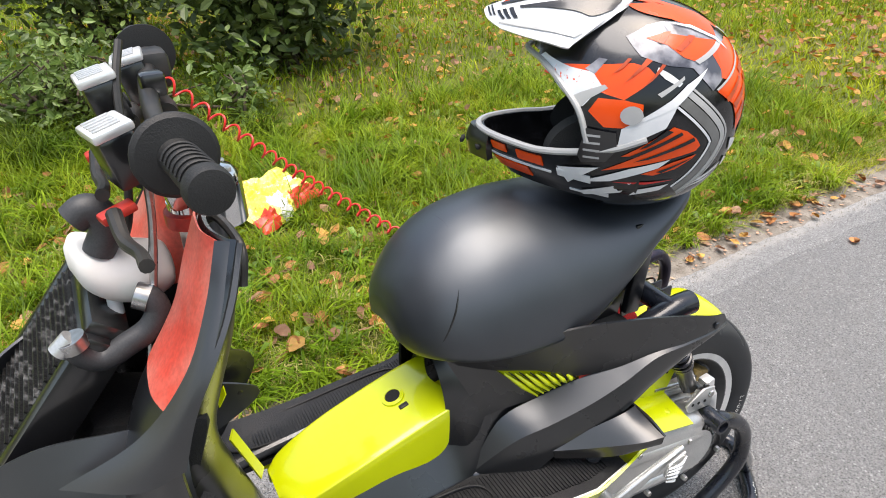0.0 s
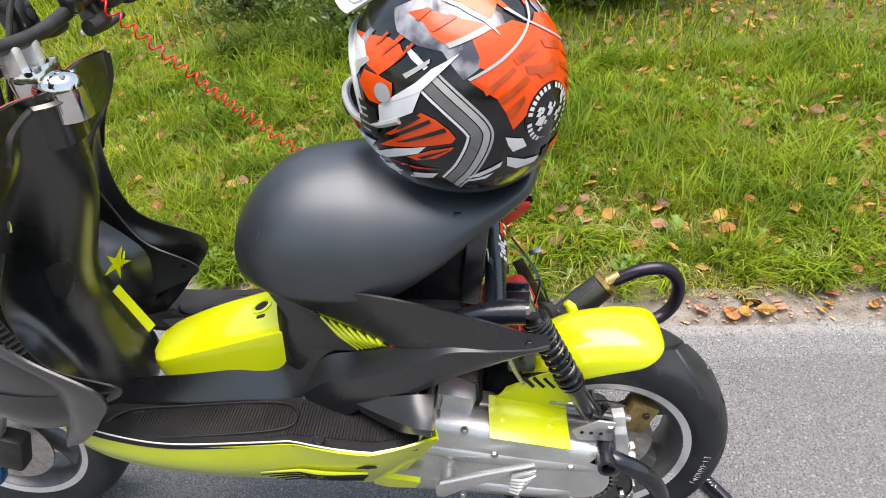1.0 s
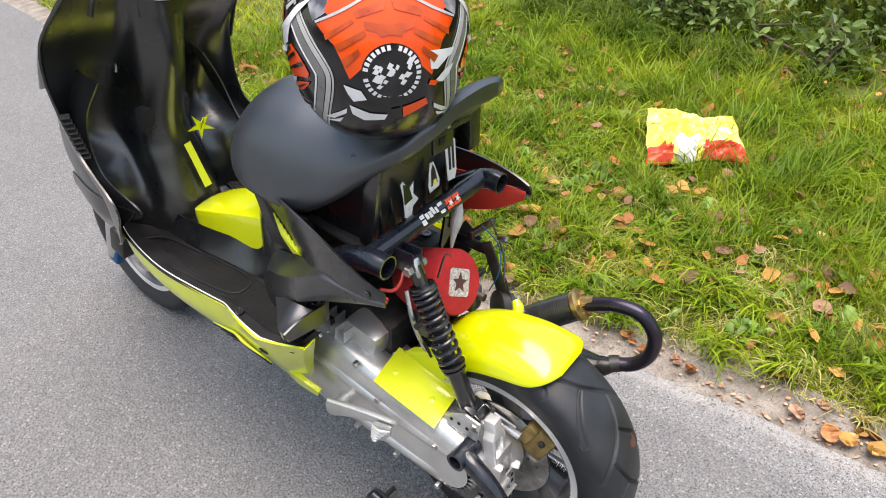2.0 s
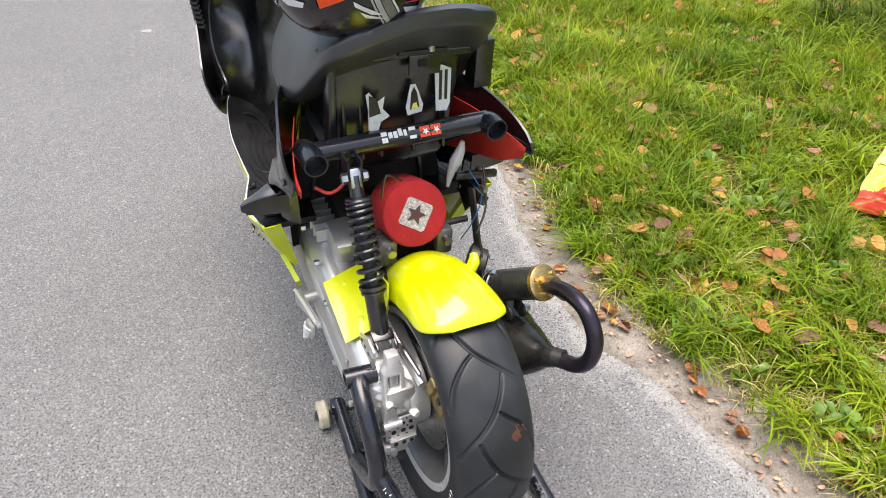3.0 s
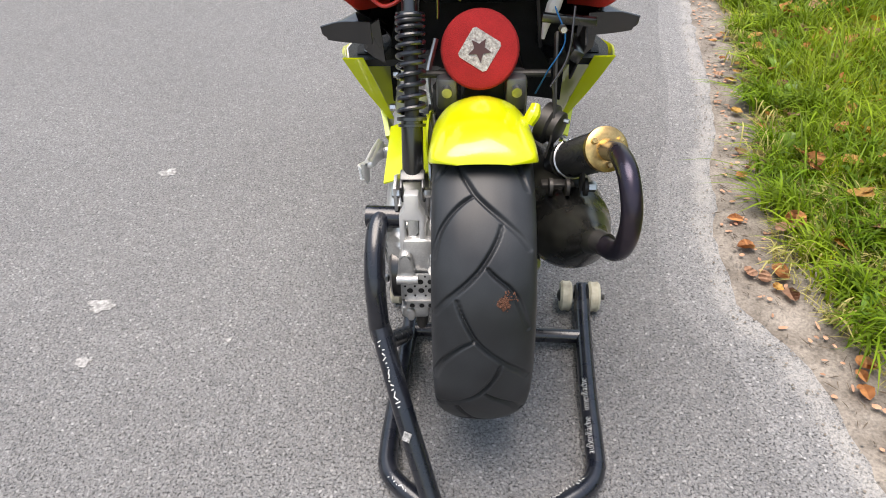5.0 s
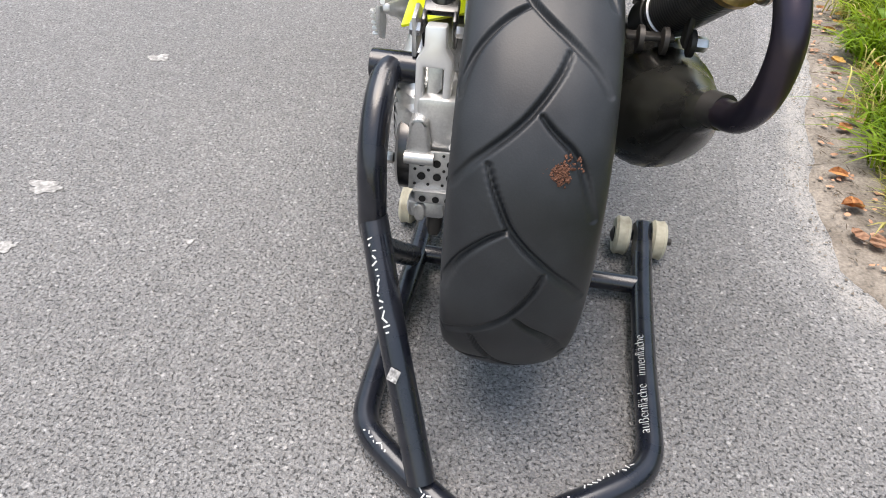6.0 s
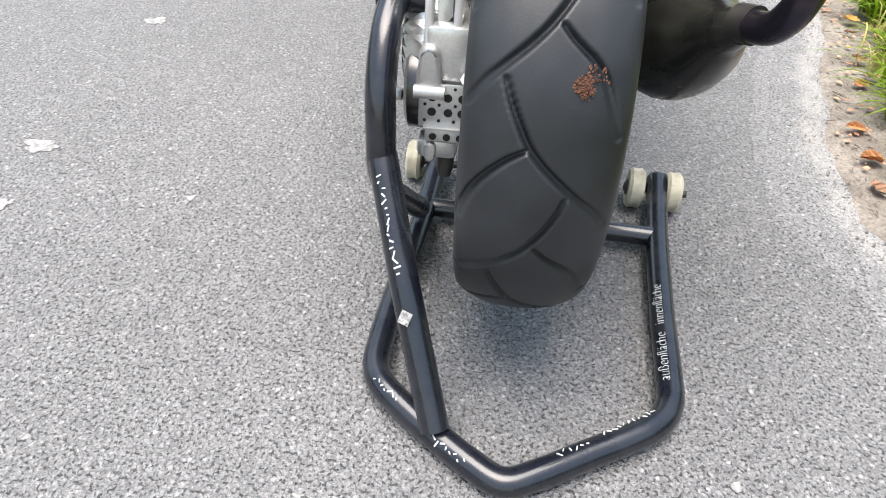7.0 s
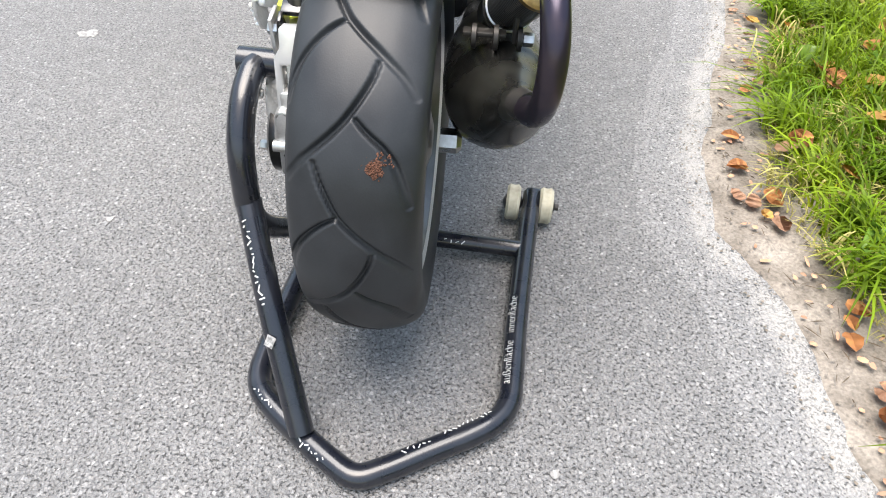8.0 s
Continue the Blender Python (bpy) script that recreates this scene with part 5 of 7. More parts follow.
for pts, r, m, nm in (([(0.11, 0.2, 0.66), (0.125, 0.17, 0.62), (0.10, 0.15, 0.58), (0.085, 0.16, 0.54)], 0.0012, M_blue, "wire"), ([(0.14, 0.2, 0.66), (0.13, 0.16, 0.60), (0.105, 0.14, 0.56)], 0.002, M_gloss, "wire"),
                     ([(0.108, 0.14, 0.565), (0.112, 0.13, 0.53), (0.108, 0.11, 0.49), (0.10, 0.1, 0.46)], 0.002, M_dark, "wire"), ([(-0.165, 0.21, 0.672), (-0.145, 0.198, 0.664), (-0.122, 0.2, 0.672), (-0.1, 0.215, 0.69)], 0.003, M_redplastic, "red_cable"),
                     ([(-0.03, 0.17, 0.68), (-0.06, 0.16, 0.70), (-0.065, 0.17, 0.655)], 0.002, M_gloss, "wire")):
    part(nm, tube(pts, r, 8, 6), m, scooter)
part("cable_wrap", tube([(0.128, 0.263, 0.68), (0.124, 0.262, 0.662), (0.116, 0.262, 0.64), (0.107, 0.262, 0.615), (0.103, 0.263, 0.588)], [0.004, 0.009, 0.012, 0.007, 0.003], 10, 5), M_white, scooter, "crumpled white tape round a cable")
bolt((0.118, 0.165, 0.64), (0, -1, 0.2), 0.006, 0.02, scooter, M_steel, "adjuster")

# rear mudguard with its bracket plate


def hugger_row(phi, rho, w, drop):
    c, s = math.cos(radians(phi)), math.sin(radians(phi))
    row = []
    for f in (-1, -0.93, -0.72, -0.4, 0, 0.4, 0.72, 0.93, 1):
        r = rho - drop * abs(f) ** 2.0
        row.append((0.95 * w * math.sin(f * math.pi / 2) ** 1.0 if abs(f) < 1 else 0.95 * w * f, 0.04 - r * s, 0.30 + r * c))
    return row


guard = part("rear_mudguard", skin([hugger_row(-38, 0.253, 0.072, 0.05), hugger_row(-26, 0.263, 0.076, 0.068), hugger_row(-12, 0.271, 0.078, 0.07), hugger_row(2, 0.275, 0.079, 0.064), hugger_row(9.6, 0.277, 0.080, 0.056), hugger_row(14.7, 0.277, 0.079, 0.046), hugger_row(18.0, 0.2755, 0.075, 0.032), hugger_row(20.2, 0.272, 0.066, 0.018), hugger_row(21.6, 0.268, 0.052, 0.008), hugger_row(22.4, 0.265, 0.036, 0.003)], 36, 40, 0.003),
             M_yellow, scooter, "glossy acid-yellow rear mudguard", sharp=55)
flank = part("guard_flank", skin([[(-0.072, 0.215, 0.478), (-0.076, 0.16, 0.512), (-0.078, 0.10, 0.528)], [(-0.079, 0.228, 0.468), (-0.08, 0.165, 0.487), (-0.081, 0.095, 0.49)], [(-0.077, 0.248, 0.462), (-0.077, 0.18, 0.445), (-0.077, 0.112, 0.43)]], 14, 18, -0.003), M_yellow, guard, "acid-yellow slotted flank of the mudguard")
for k in range(4):
    part("slot", box((0.004, 0.006, 0.028), pose(-0.0815, 0.178 - 0.018 * k, 0.499 - 0.001 * k, -42, 6, 0), 0.001), M_lining, flank)
ply = part("bracket_plate", skin([[(-0.077, 0.249, 0.463), (-0.077, 0.18, 0.446), (-0.077, 0.111, 0.429)], [(-0.115, 0.249, 0.45), (-0.115, 0.18, 0.435), (-0.115, 0.11, 0.419)], [(-0.153, 0.248, 0.436), (-0.154, 0.18, 0.422), (-0.155, 0.108, 0.408)]], 10, 10, -0.003), M_yellow, guard, "acid-yellow bracket plate over the case")
for y, z in ((0.226, 0.4445), (0.141, 0.4265)):
    bolt((-0.117, y, z), (-0.3, -0.2, 1), 0.007, 0.003, ply, M_yellow, "screw")
part("guard_stay", tube([(0.068, 0.085, 0.528), (0.076, 0.09, 0.54), (0.08, 0.10, 0.55)], [0.010, 0.011, 0.007], 10, 4), M_yellow, guard)

# brake
part("brake_disc", lathe([(0.045, -0.002), (0.105, -0.002), (0.105, 0.002), (0.045, 0.002)], Matrix.Translation(AXLE + Vector((-0.035, 0, 0))) @ pose(0, 0, 0, 0, 90, 0), 48, closed=True), M_steel, rear_wheel)
cal = part("brake_caliper", box((0.034, 0.05, 0.075), pose(-0.024, -0.035, 0.36, 25, 0, 0), 0.008), M_gold, scooter, "worn gold brake caliper")
part("caliper_bridge", box((0.04, 0.022, 0.05), pose(-0.03, -0.018, 0.382, 25, 0, 0), 0.005), M_gold, cal)
bolt((-0.041, -0.045, 0.372), (-1, 0, 0), 0.007, 0.006, cal, M_dark)
part("brake_line", tube([(-0.06, 0.0, 0.40), (-0.075, 0.06, 0.43), (-0.08, 0.14, 0.45)], 0.004, 8, 5), M_steel, cal)
part("torque_arm", tube([(-0.06, -0.01, 0.385), (-0.07, 0.09, 0.415), (-0.075, 0.15, 0.43)], 0.007, 10, 3), M_alu, scooter)
part("axle_nut", lathe([(0.016, 0), (0.016, 0.022), (0.01, 0.028)], along((0.07, 0.04, 0.30), (0.2, 0.04, 0.30)), 6), M_steel, rear_wheel)
part("axle_nut", lathe([(0.016, 0), (0.016, 0.012), (0.01, 0.02)], along((-0.05, 0.04, 0.30), (-0.2, 0.04, 0.30)), 6), M_steel, rear_wheel)
# dried mud on the tread
rng = random.Random(5)
bm = bmesh.new()
for k in range(150):
    a, x = radians(WHEEL_TURN + rng.gauss(0, 1.05) + (2.2 if k % 9 == 0 else 0)), 0.024 + rng.gauss(0, 0.0048) + (0.008 if k % 9 == 0 else 0)
    rr = 0.2482 - 0.75 * x ** 2
    r = rng.uniform(0.0006, 0.0021)
    m = Matrix.Translation((x, 0.04 - rr * math.cos(a), 0.30 + rr * math.sin(a))) @ pose(0, 0, 0, -90 - math.degrees(a)) @ pose(0, 0, 0, rng.uniform(-20, 20), rng.uniform(-20, 20), rng.uniform(0, 180)) @ Matrix.Diagonal((1.3, 0.7, 0.3, 1))
    crumb = bmesh.ops.create_icosphere(bm, subdivisions=1, radius=r, matrix=m)
    for v in crumb["verts"]:
        v.co += Vector([rng.uniform(-0.3, 0.3) * r for _ in range(3)])
part("mud_spot", bm, M_rust, rear_wheel, "reddish dried mud on the tread")

# exhaust
gold_c, sil_f = Vector((0.171, 0.01, 0.526)), Vector((0.122, 0.175, 0.402))
exhaust = part("exhaust_chamber", tube([(0.160, -0.078, 0.428), (0.155, -0.055, 0.416), (0.147, -0.01, 0.391), (0.14, 0.04, 0.369), (0.135, 0.085, 0.363), (0.13, 0.15, 0.36), (0.12, 0.25, 0.35), (0.10, 0.33, 0.35)], [0.014, 0.021, 0.047, 0.066, 0.068, 0.064, 0.045, 0.022], 28, 6), M_chamber, scooter, "oily black tuned exhaust with a carbon silencer", sharp=60)
sil = part("silencer", lathe([(0.024, 0.0), (0.029, 0.002), (0.029, 0.135), (0.0305, 0.136), (0.0305, 0.142), (0.029, 0.143), (0.029, 0.17), (0.02, 0.182)], along(gold_c, sil_f), 36), M_carbon, exhaust, "dark carbon silencer")
for k in range(26):
    part("weave_ring", lathe([(0.0292, 0.012 + 0.0047 * k), (0.0296, 0.0133 + 0.0047 * k), (0.0292, 0.0146 + 0.0047 * k)], along(gold_c, sil_f), 32), M_carbon, sil)
part("silencer_clamp", lathe([(0.0295, 0.118), (0.0315, 0.119), (0.0315, 0.124), (0.0295, 0.125)], along(gold_c, sil_f), 36), M_steel, sil)
part("end_cap", lathe([(0.014, -0.006), (0.027, -0.005), (0.032, -0.002), (0.032, 0.006), (0.029, 0.009)], along(gold_c, sil_f), 36), M_brass, sil, "heat-stained brass end cap")
em = along(gold_c, sil_f)
for k in range(3):
    bolt(em @ Vector((0.023 * math.cos(k * 2.1 + 0.6), 0.023 * math.sin(k * 2.1 + 0.6), -0.005)), gold_c - sil_f, 0.0045, 0.005, sil, M_brass)
part("tail_bend", tube([(0.168, 0.02, 0.524), (0.171, -0.012, 0.536), (0.172, -0.06, 0.557), (0.174, -0.107, 0.556), (0.178, -0.136, 0.52), (0.177, -0.136, 0.475), (0.171, -0.113, 0.443), (0.159, -0.076, 0.431)], 0.0135, 20, 8), M_pipe, exhaust, "blued curved exhaust pipe")
part("pipe_stub", tube([(0.171, 0.006, 0.528), (0.175, -0.018, 0.54)], 0.0155, 16, 2), M_brass, exhaust)
part("pipe_joint", tube([(0.166, -0.088, 0.434), (0.157, -0.072, 0.43)], 0.0165, 16, 2), M_dark, exhaust)
part("spring_hook", tube([(0.19, -0.005, 0.508), (0.19, -0.03, 0.515), (0.187, -0.05, 0.535)], 0.004, 8, 4), M_steel, exhaust)
part("hanger", box((0.006, 0.02, 0.05), pose(0.15, 0.045, 0.465), 0.002), M_dark, exhaust)
part("hanger", box((0.05, 0.016, 0.006), pose(0.115, 0.05, 0.445), 0.002), M_dark, exhaust)
for x in (0.10, 0.125, 0.152):
    part("rubber_washer", lathe([(0.008, 0), (0.014, 0.001), (0.014, 0.006), (0.008, 0.007)], along((x, 0.04, 0.445), (x + 0.1, 0.04, 0.445)), 16), M_dark, exhaust)
bolt((0.16, 0.04, 0.445), (1, 0, 0), 0.008, 0.012, exhaust)


# tyre size on the sidewall
def text_mesh(body, size):
    cu = bpy.data.curves.new("writing", "FONT")
    cu.body, cu.size, cu.extrude, cu.align_x = body, size, 0.0004, "CENTER"
    cu.offset = -0.0008
    ob = new("writing", cu)
    me = bpy.data.meshes.new_from_object(ob.evaluated_get(bpy.context.evaluated_depsgraph_get()))
    bpy.data.objects.remove(ob)
    bpy.data.curves.remove(cu)
    return me


me = text_mesh("140/60-13", 0.021)
for v in me.vertices:
    a = radians(-14) + v.co.x / 0.205
    rr = 0.196 + v.co.y * 0.95
    v.co = Vector((-0.0685 - v.co.z - 0.0012, 0.04 - rr * math.cos(a), 0.30 + rr * math.sin(a)))
me.materials.append(M_print)
ob = new("tyre_lettering", me)
ob.parent = [c for c in rear_wheel.children if c.name.startswith("tyre")][0].parent
tagged(ob, "white tyre size lettering on the sidewall")


# ---- scooter: leg shield, handlebar and the open front ----
FX = -0.03
shield_rows = []
for z, half, y_edge, y_mid, y_in, y_spine, sw in ((1.045, 0.165, 0.868, 0.885, 0.88, 0.855, 0.055), (1.0, 0.195, 0.892, 0.903, 0.9, 0.857, 0.057), (0.95, 0.216, 0.922, 0.928, 0.92, 0.858, 0.058), (0.86, 0.215, 0.968, 1.0, 0.98, 0.866, 0.06), (0.72, 0.206, 0.945, 1.04, 1.02, 0.916, 0.066),
                                                  (0.64, 0.22, 0.825, 0.97, 0.985, 0.908, 0.072), (0.565, 0.207, 0.862, 0.955, 0.95, 0.888, 0.076), (0.50, 0.186, 0.92, 0.97, 0.955, 0.872, 0.085), (0.465, 0.17, 0.97, 0.985, 0.975, 0.885, 0.095)):
    cols = [(-half, y_edge), (-half * 0.93, (y_edge + y_mid) / 2), (-(half + sw) / 2 - 0.01, y_mid), (-sw - 0.015, y_in), (-sw * 0.8, (y_in + y_spine * 2) / 3), (0, y_spine)]
    row = [(FX + x, y, z) for x, y in cols] + [(FX - x, y, z) for x, y in cols[-2::-1]]
    shield_rows.append(row)
shield = part("leg_shield", skin(shield_rows, 54, 70, 0.004), M_black, scooter, "black plastic leg shield with a raised spine", sharp=60)
lin = np.array([shield_rows[0], shield_rows[1], shield_rows[2], shield_rows[3]])
lin[3] = lin[2] * 0.45 + lin[3] * 0.55
lin[..., 1] += 0.009
for cols in (lin[:, 1:5], lin[:, -5:-1]):
    part("shield_front_face", skin(cols, 20, 20, 0.002), M_redfaded, shield, "faded red bare front face of the leg shield")
part("column_cap", skin([[(FX + 0.062 * math.cos(a) * k, 0.885 + 0.045 * math.sin(a) * k, 1.012 + (0.014 if k > 0.8 else -0.05)) for a in np.linspace(math.pi * 0.95, math.pi * 2.05, 11)] for k in (1.0, 0.86, 0.8)], 8, 24, 0.003), M_gloss, shield)
strip = part("yellow_strip", skin([[(-0.027, 0.908, 0.669), (-0.015, 0.9, 0.676)], [(-0.021, 0.894, 0.62), (-0.009, 0.886, 0.627)], [(-0.015, 0.879, 0.566), (-0.002, 0.87, 0.573)]], 10, 4, -0.003), M_yellow, shield, "acid-yellow painted strip")
star_at = Vector((0.032, 0.922, 0.69))
part("yellow_star", slab(star_outline(0, 0, 0.033, 100, 0.3), 0.002, along(star_at, star_at + Vector((-0.3, -0.92, -0.05))) @ pose(0, 0, 0, 0, 0, 20), 0.0), M_yellow, shield, "acid-yellow pointed star decal")
part("yellow_patch", skin([[(0.02, 0.905, 0.69), (0.03, 0.905, 0.70)], [(0.018, 0.893, 0.71), (0.026, 0.893, 0.72)]], 3, 3, -0.002), M_yellow, shield)
for k in range(9):
    part("grille_slot", box((0.018, 0.014, 0.004), pose(-0.236 + 0.0012 * k, 0.957 - 0.002 * k, 0.79 - 0.0105 * k, 30, 0, -30), 0.001), M_lining, shield)


# lower front fairings
def taper(p):
    """The fairings draw in towards the front and the bottom."""
    return p[..., 0] * np.interp(p[..., 2], (0.6, 0.68), (0.76, 0.83)) * (1 - np.clip(p[..., 1] - 0.95, 0, 1)) + FX


def fairing(sgn):
    rows = np.array([[(-0.15, 0.955, 0.835), (-0.165, 1.02, 0.85), (-0.16, 1.10, 0.85), (-0.135, 1.20, 0.80)],
                     [(-0.2, 0.965, 0.76), (-0.215, 1.02, 0.775), (-0.205, 1.12, 0.76), (-0.17, 1.23, 0.70)],
                     [(-0.218, 0.93, 0.66), (-0.235, 1.0, 0.68), (-0.225, 1.13, 0.66), (-0.18, 1.25, 0.60)],
                     [(-0.222, 0.83, 0.60), (-0.24, 0.98, 0.59), (-0.235, 1.12, 0.60), (-0.185, 1.22, 0.60)],
                     [(-0.212, 0.94, 0.54), (-0.225, 1.0, 0.53), (-0.22, 1.10, 0.555), (-0.18, 1.18, 0.575)]])
    if sgn > 0:
        rows = mirrored(rows)[::-1]
    rows[..., 0] = taper(rows)
    f = part("front_fairing", skin(rows, 26, 30, 0.004), M_dusty_black, scooter, "satin black lower front fairing", sharp=60)
    bolt((0.172 * sgn + FX, 0.86, 0.605), (sgn, 0, 0), 0.006, 0.003, f, M_gloss, "screw")
    low = np.array([[(-0.224, 0.85, 0.597), (-0.243, 0.99, 0.60), (-0.242, 1.12, 0.60)], [(-0.23, 0.885, 0.562), (-0.246, 1.0, 0.552), (-0.244, 1.12, 0.57)], [(-0.22, 0.945, 0.522), (-0.23, 1.02, 0.515), (-0.23, 1.10, 0.542)]])
    low[..., 0] -= 0.004
    if sgn > 0:
        low = mirrored(low)[::-1]
    low[..., 0] = taper(low)
    part("fairing_cap", skin(low, 12, 20, 0.004), M_gloss, f, "glossy black fairing cap")
    return f


for s in (-1, 1):
    fairing(s)

# black rims of the leg shield, running down to the fairings
for s in (-1, 1):
    rows = np.array([[(-0.170, 0.866, 1.044), (-0.199, 0.889, 1.0), (-0.221, 0.92, 0.955), (-0.224, 0.946, 0.91), (-0.22, 0.967, 0.85)],
                     [(-0.162, 0.878, 1.046), (-0.191, 0.903, 1.0), (-0.213, 0.934, 0.952), (-0.217, 0.972, 0.895), (-0.212, 1.012, 0.838)],
                     [(-0.154, 0.888, 1.046), (-0.182, 0.912, 0.997), (-0.202, 0.946, 0.943), (-0.188, 1.0, 0.88), (-0.16, 1.08, 0.832)]])
    if s > 0:
        rows = mirrored(rows)[::-1]
    rows[..., 0] += FX
    part("shield_rim", skin(rows, 10, 30, 0.004), M_dusty_black, shield, "black moulded rim of the leg shield")

# radiator, leaning back, its finned face up and ahead
rad_m = pose(0.005, 1.123, 0.797, 42.3, 0, 0)
radiator = part("radiator", box((0.20, 0.032, 0.34), rad_m, 0.004), M_black, scooter, "black water radiator, chipped and dirty")
M_fins = material("dirty_radiator_fins", (0.02, 0.02, 0.02), 0.45, metal=0.5, other=(0.32, 0.32, 0.32), scale=55, share=0.66, fine=0.3, bump=0.6, bump_scale=260)
part("core", box((0.17, 0.006, 0.31), rad_m @ pose(0, 0.016, 0), 0.0), M_fins, radiator, "dirty dark fins with bright chips")
for k in range(30):
    part("fin", box((0.168, 0.004, 0.0022), rad_m @ pose(0, 0.0205, -0.148 + 0.0102 * k), 0.0), M_fins, radiator)
for x in (-0.098, 0.098):
    part("side_tank", box((0.026, 0.05, 0.345), rad_m @ pose(x, -0.004, 0), 0.007), M_gloss, radiator)
part("top_tank", box((0.2, 0.045, 0.022), rad_m @ pose(0, -0.002, 0.176), 0.006), M_gloss, radiator)
part("inlet", tube([(-0.1, 1.05, 0.925), (-0.1, 1.034, 0.938)], 0.011, 14, 2), M_alu, radiator)
part("front_shell", box((0.12, 0.14, 0.26), pose(FX, 1.03, 0.67, 20, 0, 0), 0.02), M_lining, scooter)
hose = part("coolant_hose", tube([(-0.1, 1.036, 0.938), (-0.1, 1.03, 0.915), (-0.1, 1.012, 0.903), (-0.1, 0.985, 0.912), (-0.099, 0.962, 0.922), (-0.097, 0.949, 0.939), (-0.093, 0.953, 0.954), (-0.088, 0.966, 0.96)], 0.0135, 16, 6), M_hose, scooter, "thick black coolant hose with clamps")
for p, q in (((-0.1, 1.036, 0.938), (-0.1, 1.033, 0.925)), ((-0.093, 0.954, 0.954), (-0.088, 0.966, 0.96))):
    part("hose_clamp", tube([p, q], 0.0148, 16, 2), M_steel, hose)
# coolant tank
tank_rings = []
for y, z, rz, rx in ((0.914, 0.94, 0.010, 0.014), (0.921, 0.94, 0.025, 0.034), (0.95, 0.941, 0.034, 0.046), (0.98, 0.951, 0.037, 0.046), (1.004, 0.966, 0.032, 0.038), (1.015, 0.974, 0.012, 0.016)):
    tank_rings.append([(-0.03 + rx * math.cos(a), y + 0.005, z + 0.019 + rz * math.sin(a)) for a in np.linspace(0, 2 * math.pi, 10, endpoint=False)])
tank = part("coolant_tank", loft(tank_rings, 22, 30), M_white, scooter, "white plastic coolant expansion tank", sharp=70)
part("drain_nub", tube([(-0.045, 0.988, 0.944), (-0.05, 0.989, 0.922)], 0.008, 12, 2), M_white, tank)
elbow = part("upper_hose", tube([(-0.055, 1.002, 1.044), (-0.055, 0.988, 1.052), (-0.055, 0.976, 1.044), (-0.052, 0.976, 1.023), (-0.05, 0.988, 1.001)], 0.0165, 16, 6), M_hose, scooter, "thick black hose elbow above the tank")
part("hose_end", lathe([(0.008, 0), (0.0125, 0.001), (0.0125, 0.012)], along((-0.05, 0.986, 1.004), (-0.045, 0.996, 0.99)), 8), M_blue, elbow)

# steering stem, clamp and handlebar
stem = part("steering_stem", lathe([(0.02, 0.93), (0.02, 1.0), (0.026, 1.002), (0.026, 1.03), (0.02, 1.032)], pose(FX, 0.885, 0, 0, 0, 0), 24), M_chrome, scooter, "polished steering stem with a bar clamp")
part("clamp_ring", lathe([(0.027, 1.0), (0.031, 1.002), (0.031, 1.018), (0.027, 1.02)], pose(FX, 0.885, 0), 24), M_redplastic, stem)
clamp = part("bar_clamp", box((0.07, 0.05, 0.045), pose(FX, 0.888, 1.052, -10, 0, 0), 0.01), M_chrome, stem, "polished bar clamp")
for x in (-0.022, 0.022):
    for y in (-0.017, 0.017):
        bolt((FX + x, 0.885 + y, 1.072), (0, 0, 1), 0.006, 0.008, clamp)
    part("riser", box((0.022, 0.034, 0.05), pose(FX + x, 0.9, 1.085, -4, 0, 0), 0.008), M_polish, clamp)
part("stem_cap", lathe([(0.02, 0.99), (0.031, 0.995), (0.031, 1.04), (0.029, 1.052), (0.022, 1.060), (0.010, 1.064), (0.004, 1.0645)], pose(FX, 0.856, 0), 28), M_chrome, stem, "polished domed stem cap")
for k in range(4):
    bolt((FX + 0.021 * math.cos(k * 1.57 + 0.8), 0.856 + 0.021 * math.sin(k * 1.57 + 0.8), 1.056), (0, 0, 1), 0.0045, 0.006, stem)
bar = part("handlebar", tube([(-0.255, 0.892, 1.127), (-0.13, 0.901, 1.122), (-0.08, 0.9, 1.112), (-0.03, 0.895, 1.108), (0.04, 0.895, 1.108), (0.14, 0.885, 1.125), (0.21, 0.87, 1.134), (0.36, 0.868, 1.136)], 0.011, 16, 6), M_dark, scooter, "black steel handlebar")


def grip(a, b, parent):
    a, b = Vector(a), Vector(b)
    m = along(a, b)
    g = part("grip", lathe([(0.008, -0.004), (0.0185, -0.002), (0.0205, 0.004), (0.0205, 0.014), (0.0165, 0.018), (0.017, 0.06), (0.0165, 0.105), (0.018, 0.11), (0.036, 0.113), (0.040, 0.117), (0.040, 0.121), (0.02, 0.124)], m, 28), M_grip, parent, "ribbed black rubber grip")
    for k in range(6):
        part("rib", tube([m @ Vector((0.0178 * math.cos(t), 0.0178 * math.sin(t), 0.028 + 0.013 * k)) for t in np.linspace(0.3, 3.4, 9)], 0.0016, 6, 2), M_grip, g)
    return g


grip((-0.266, 0.892, 1.127), (-0.13, 0.901, 1.12), bar)
grip((0.372, 0.868, 1.136), (0.21, 0.87, 1.134), bar)


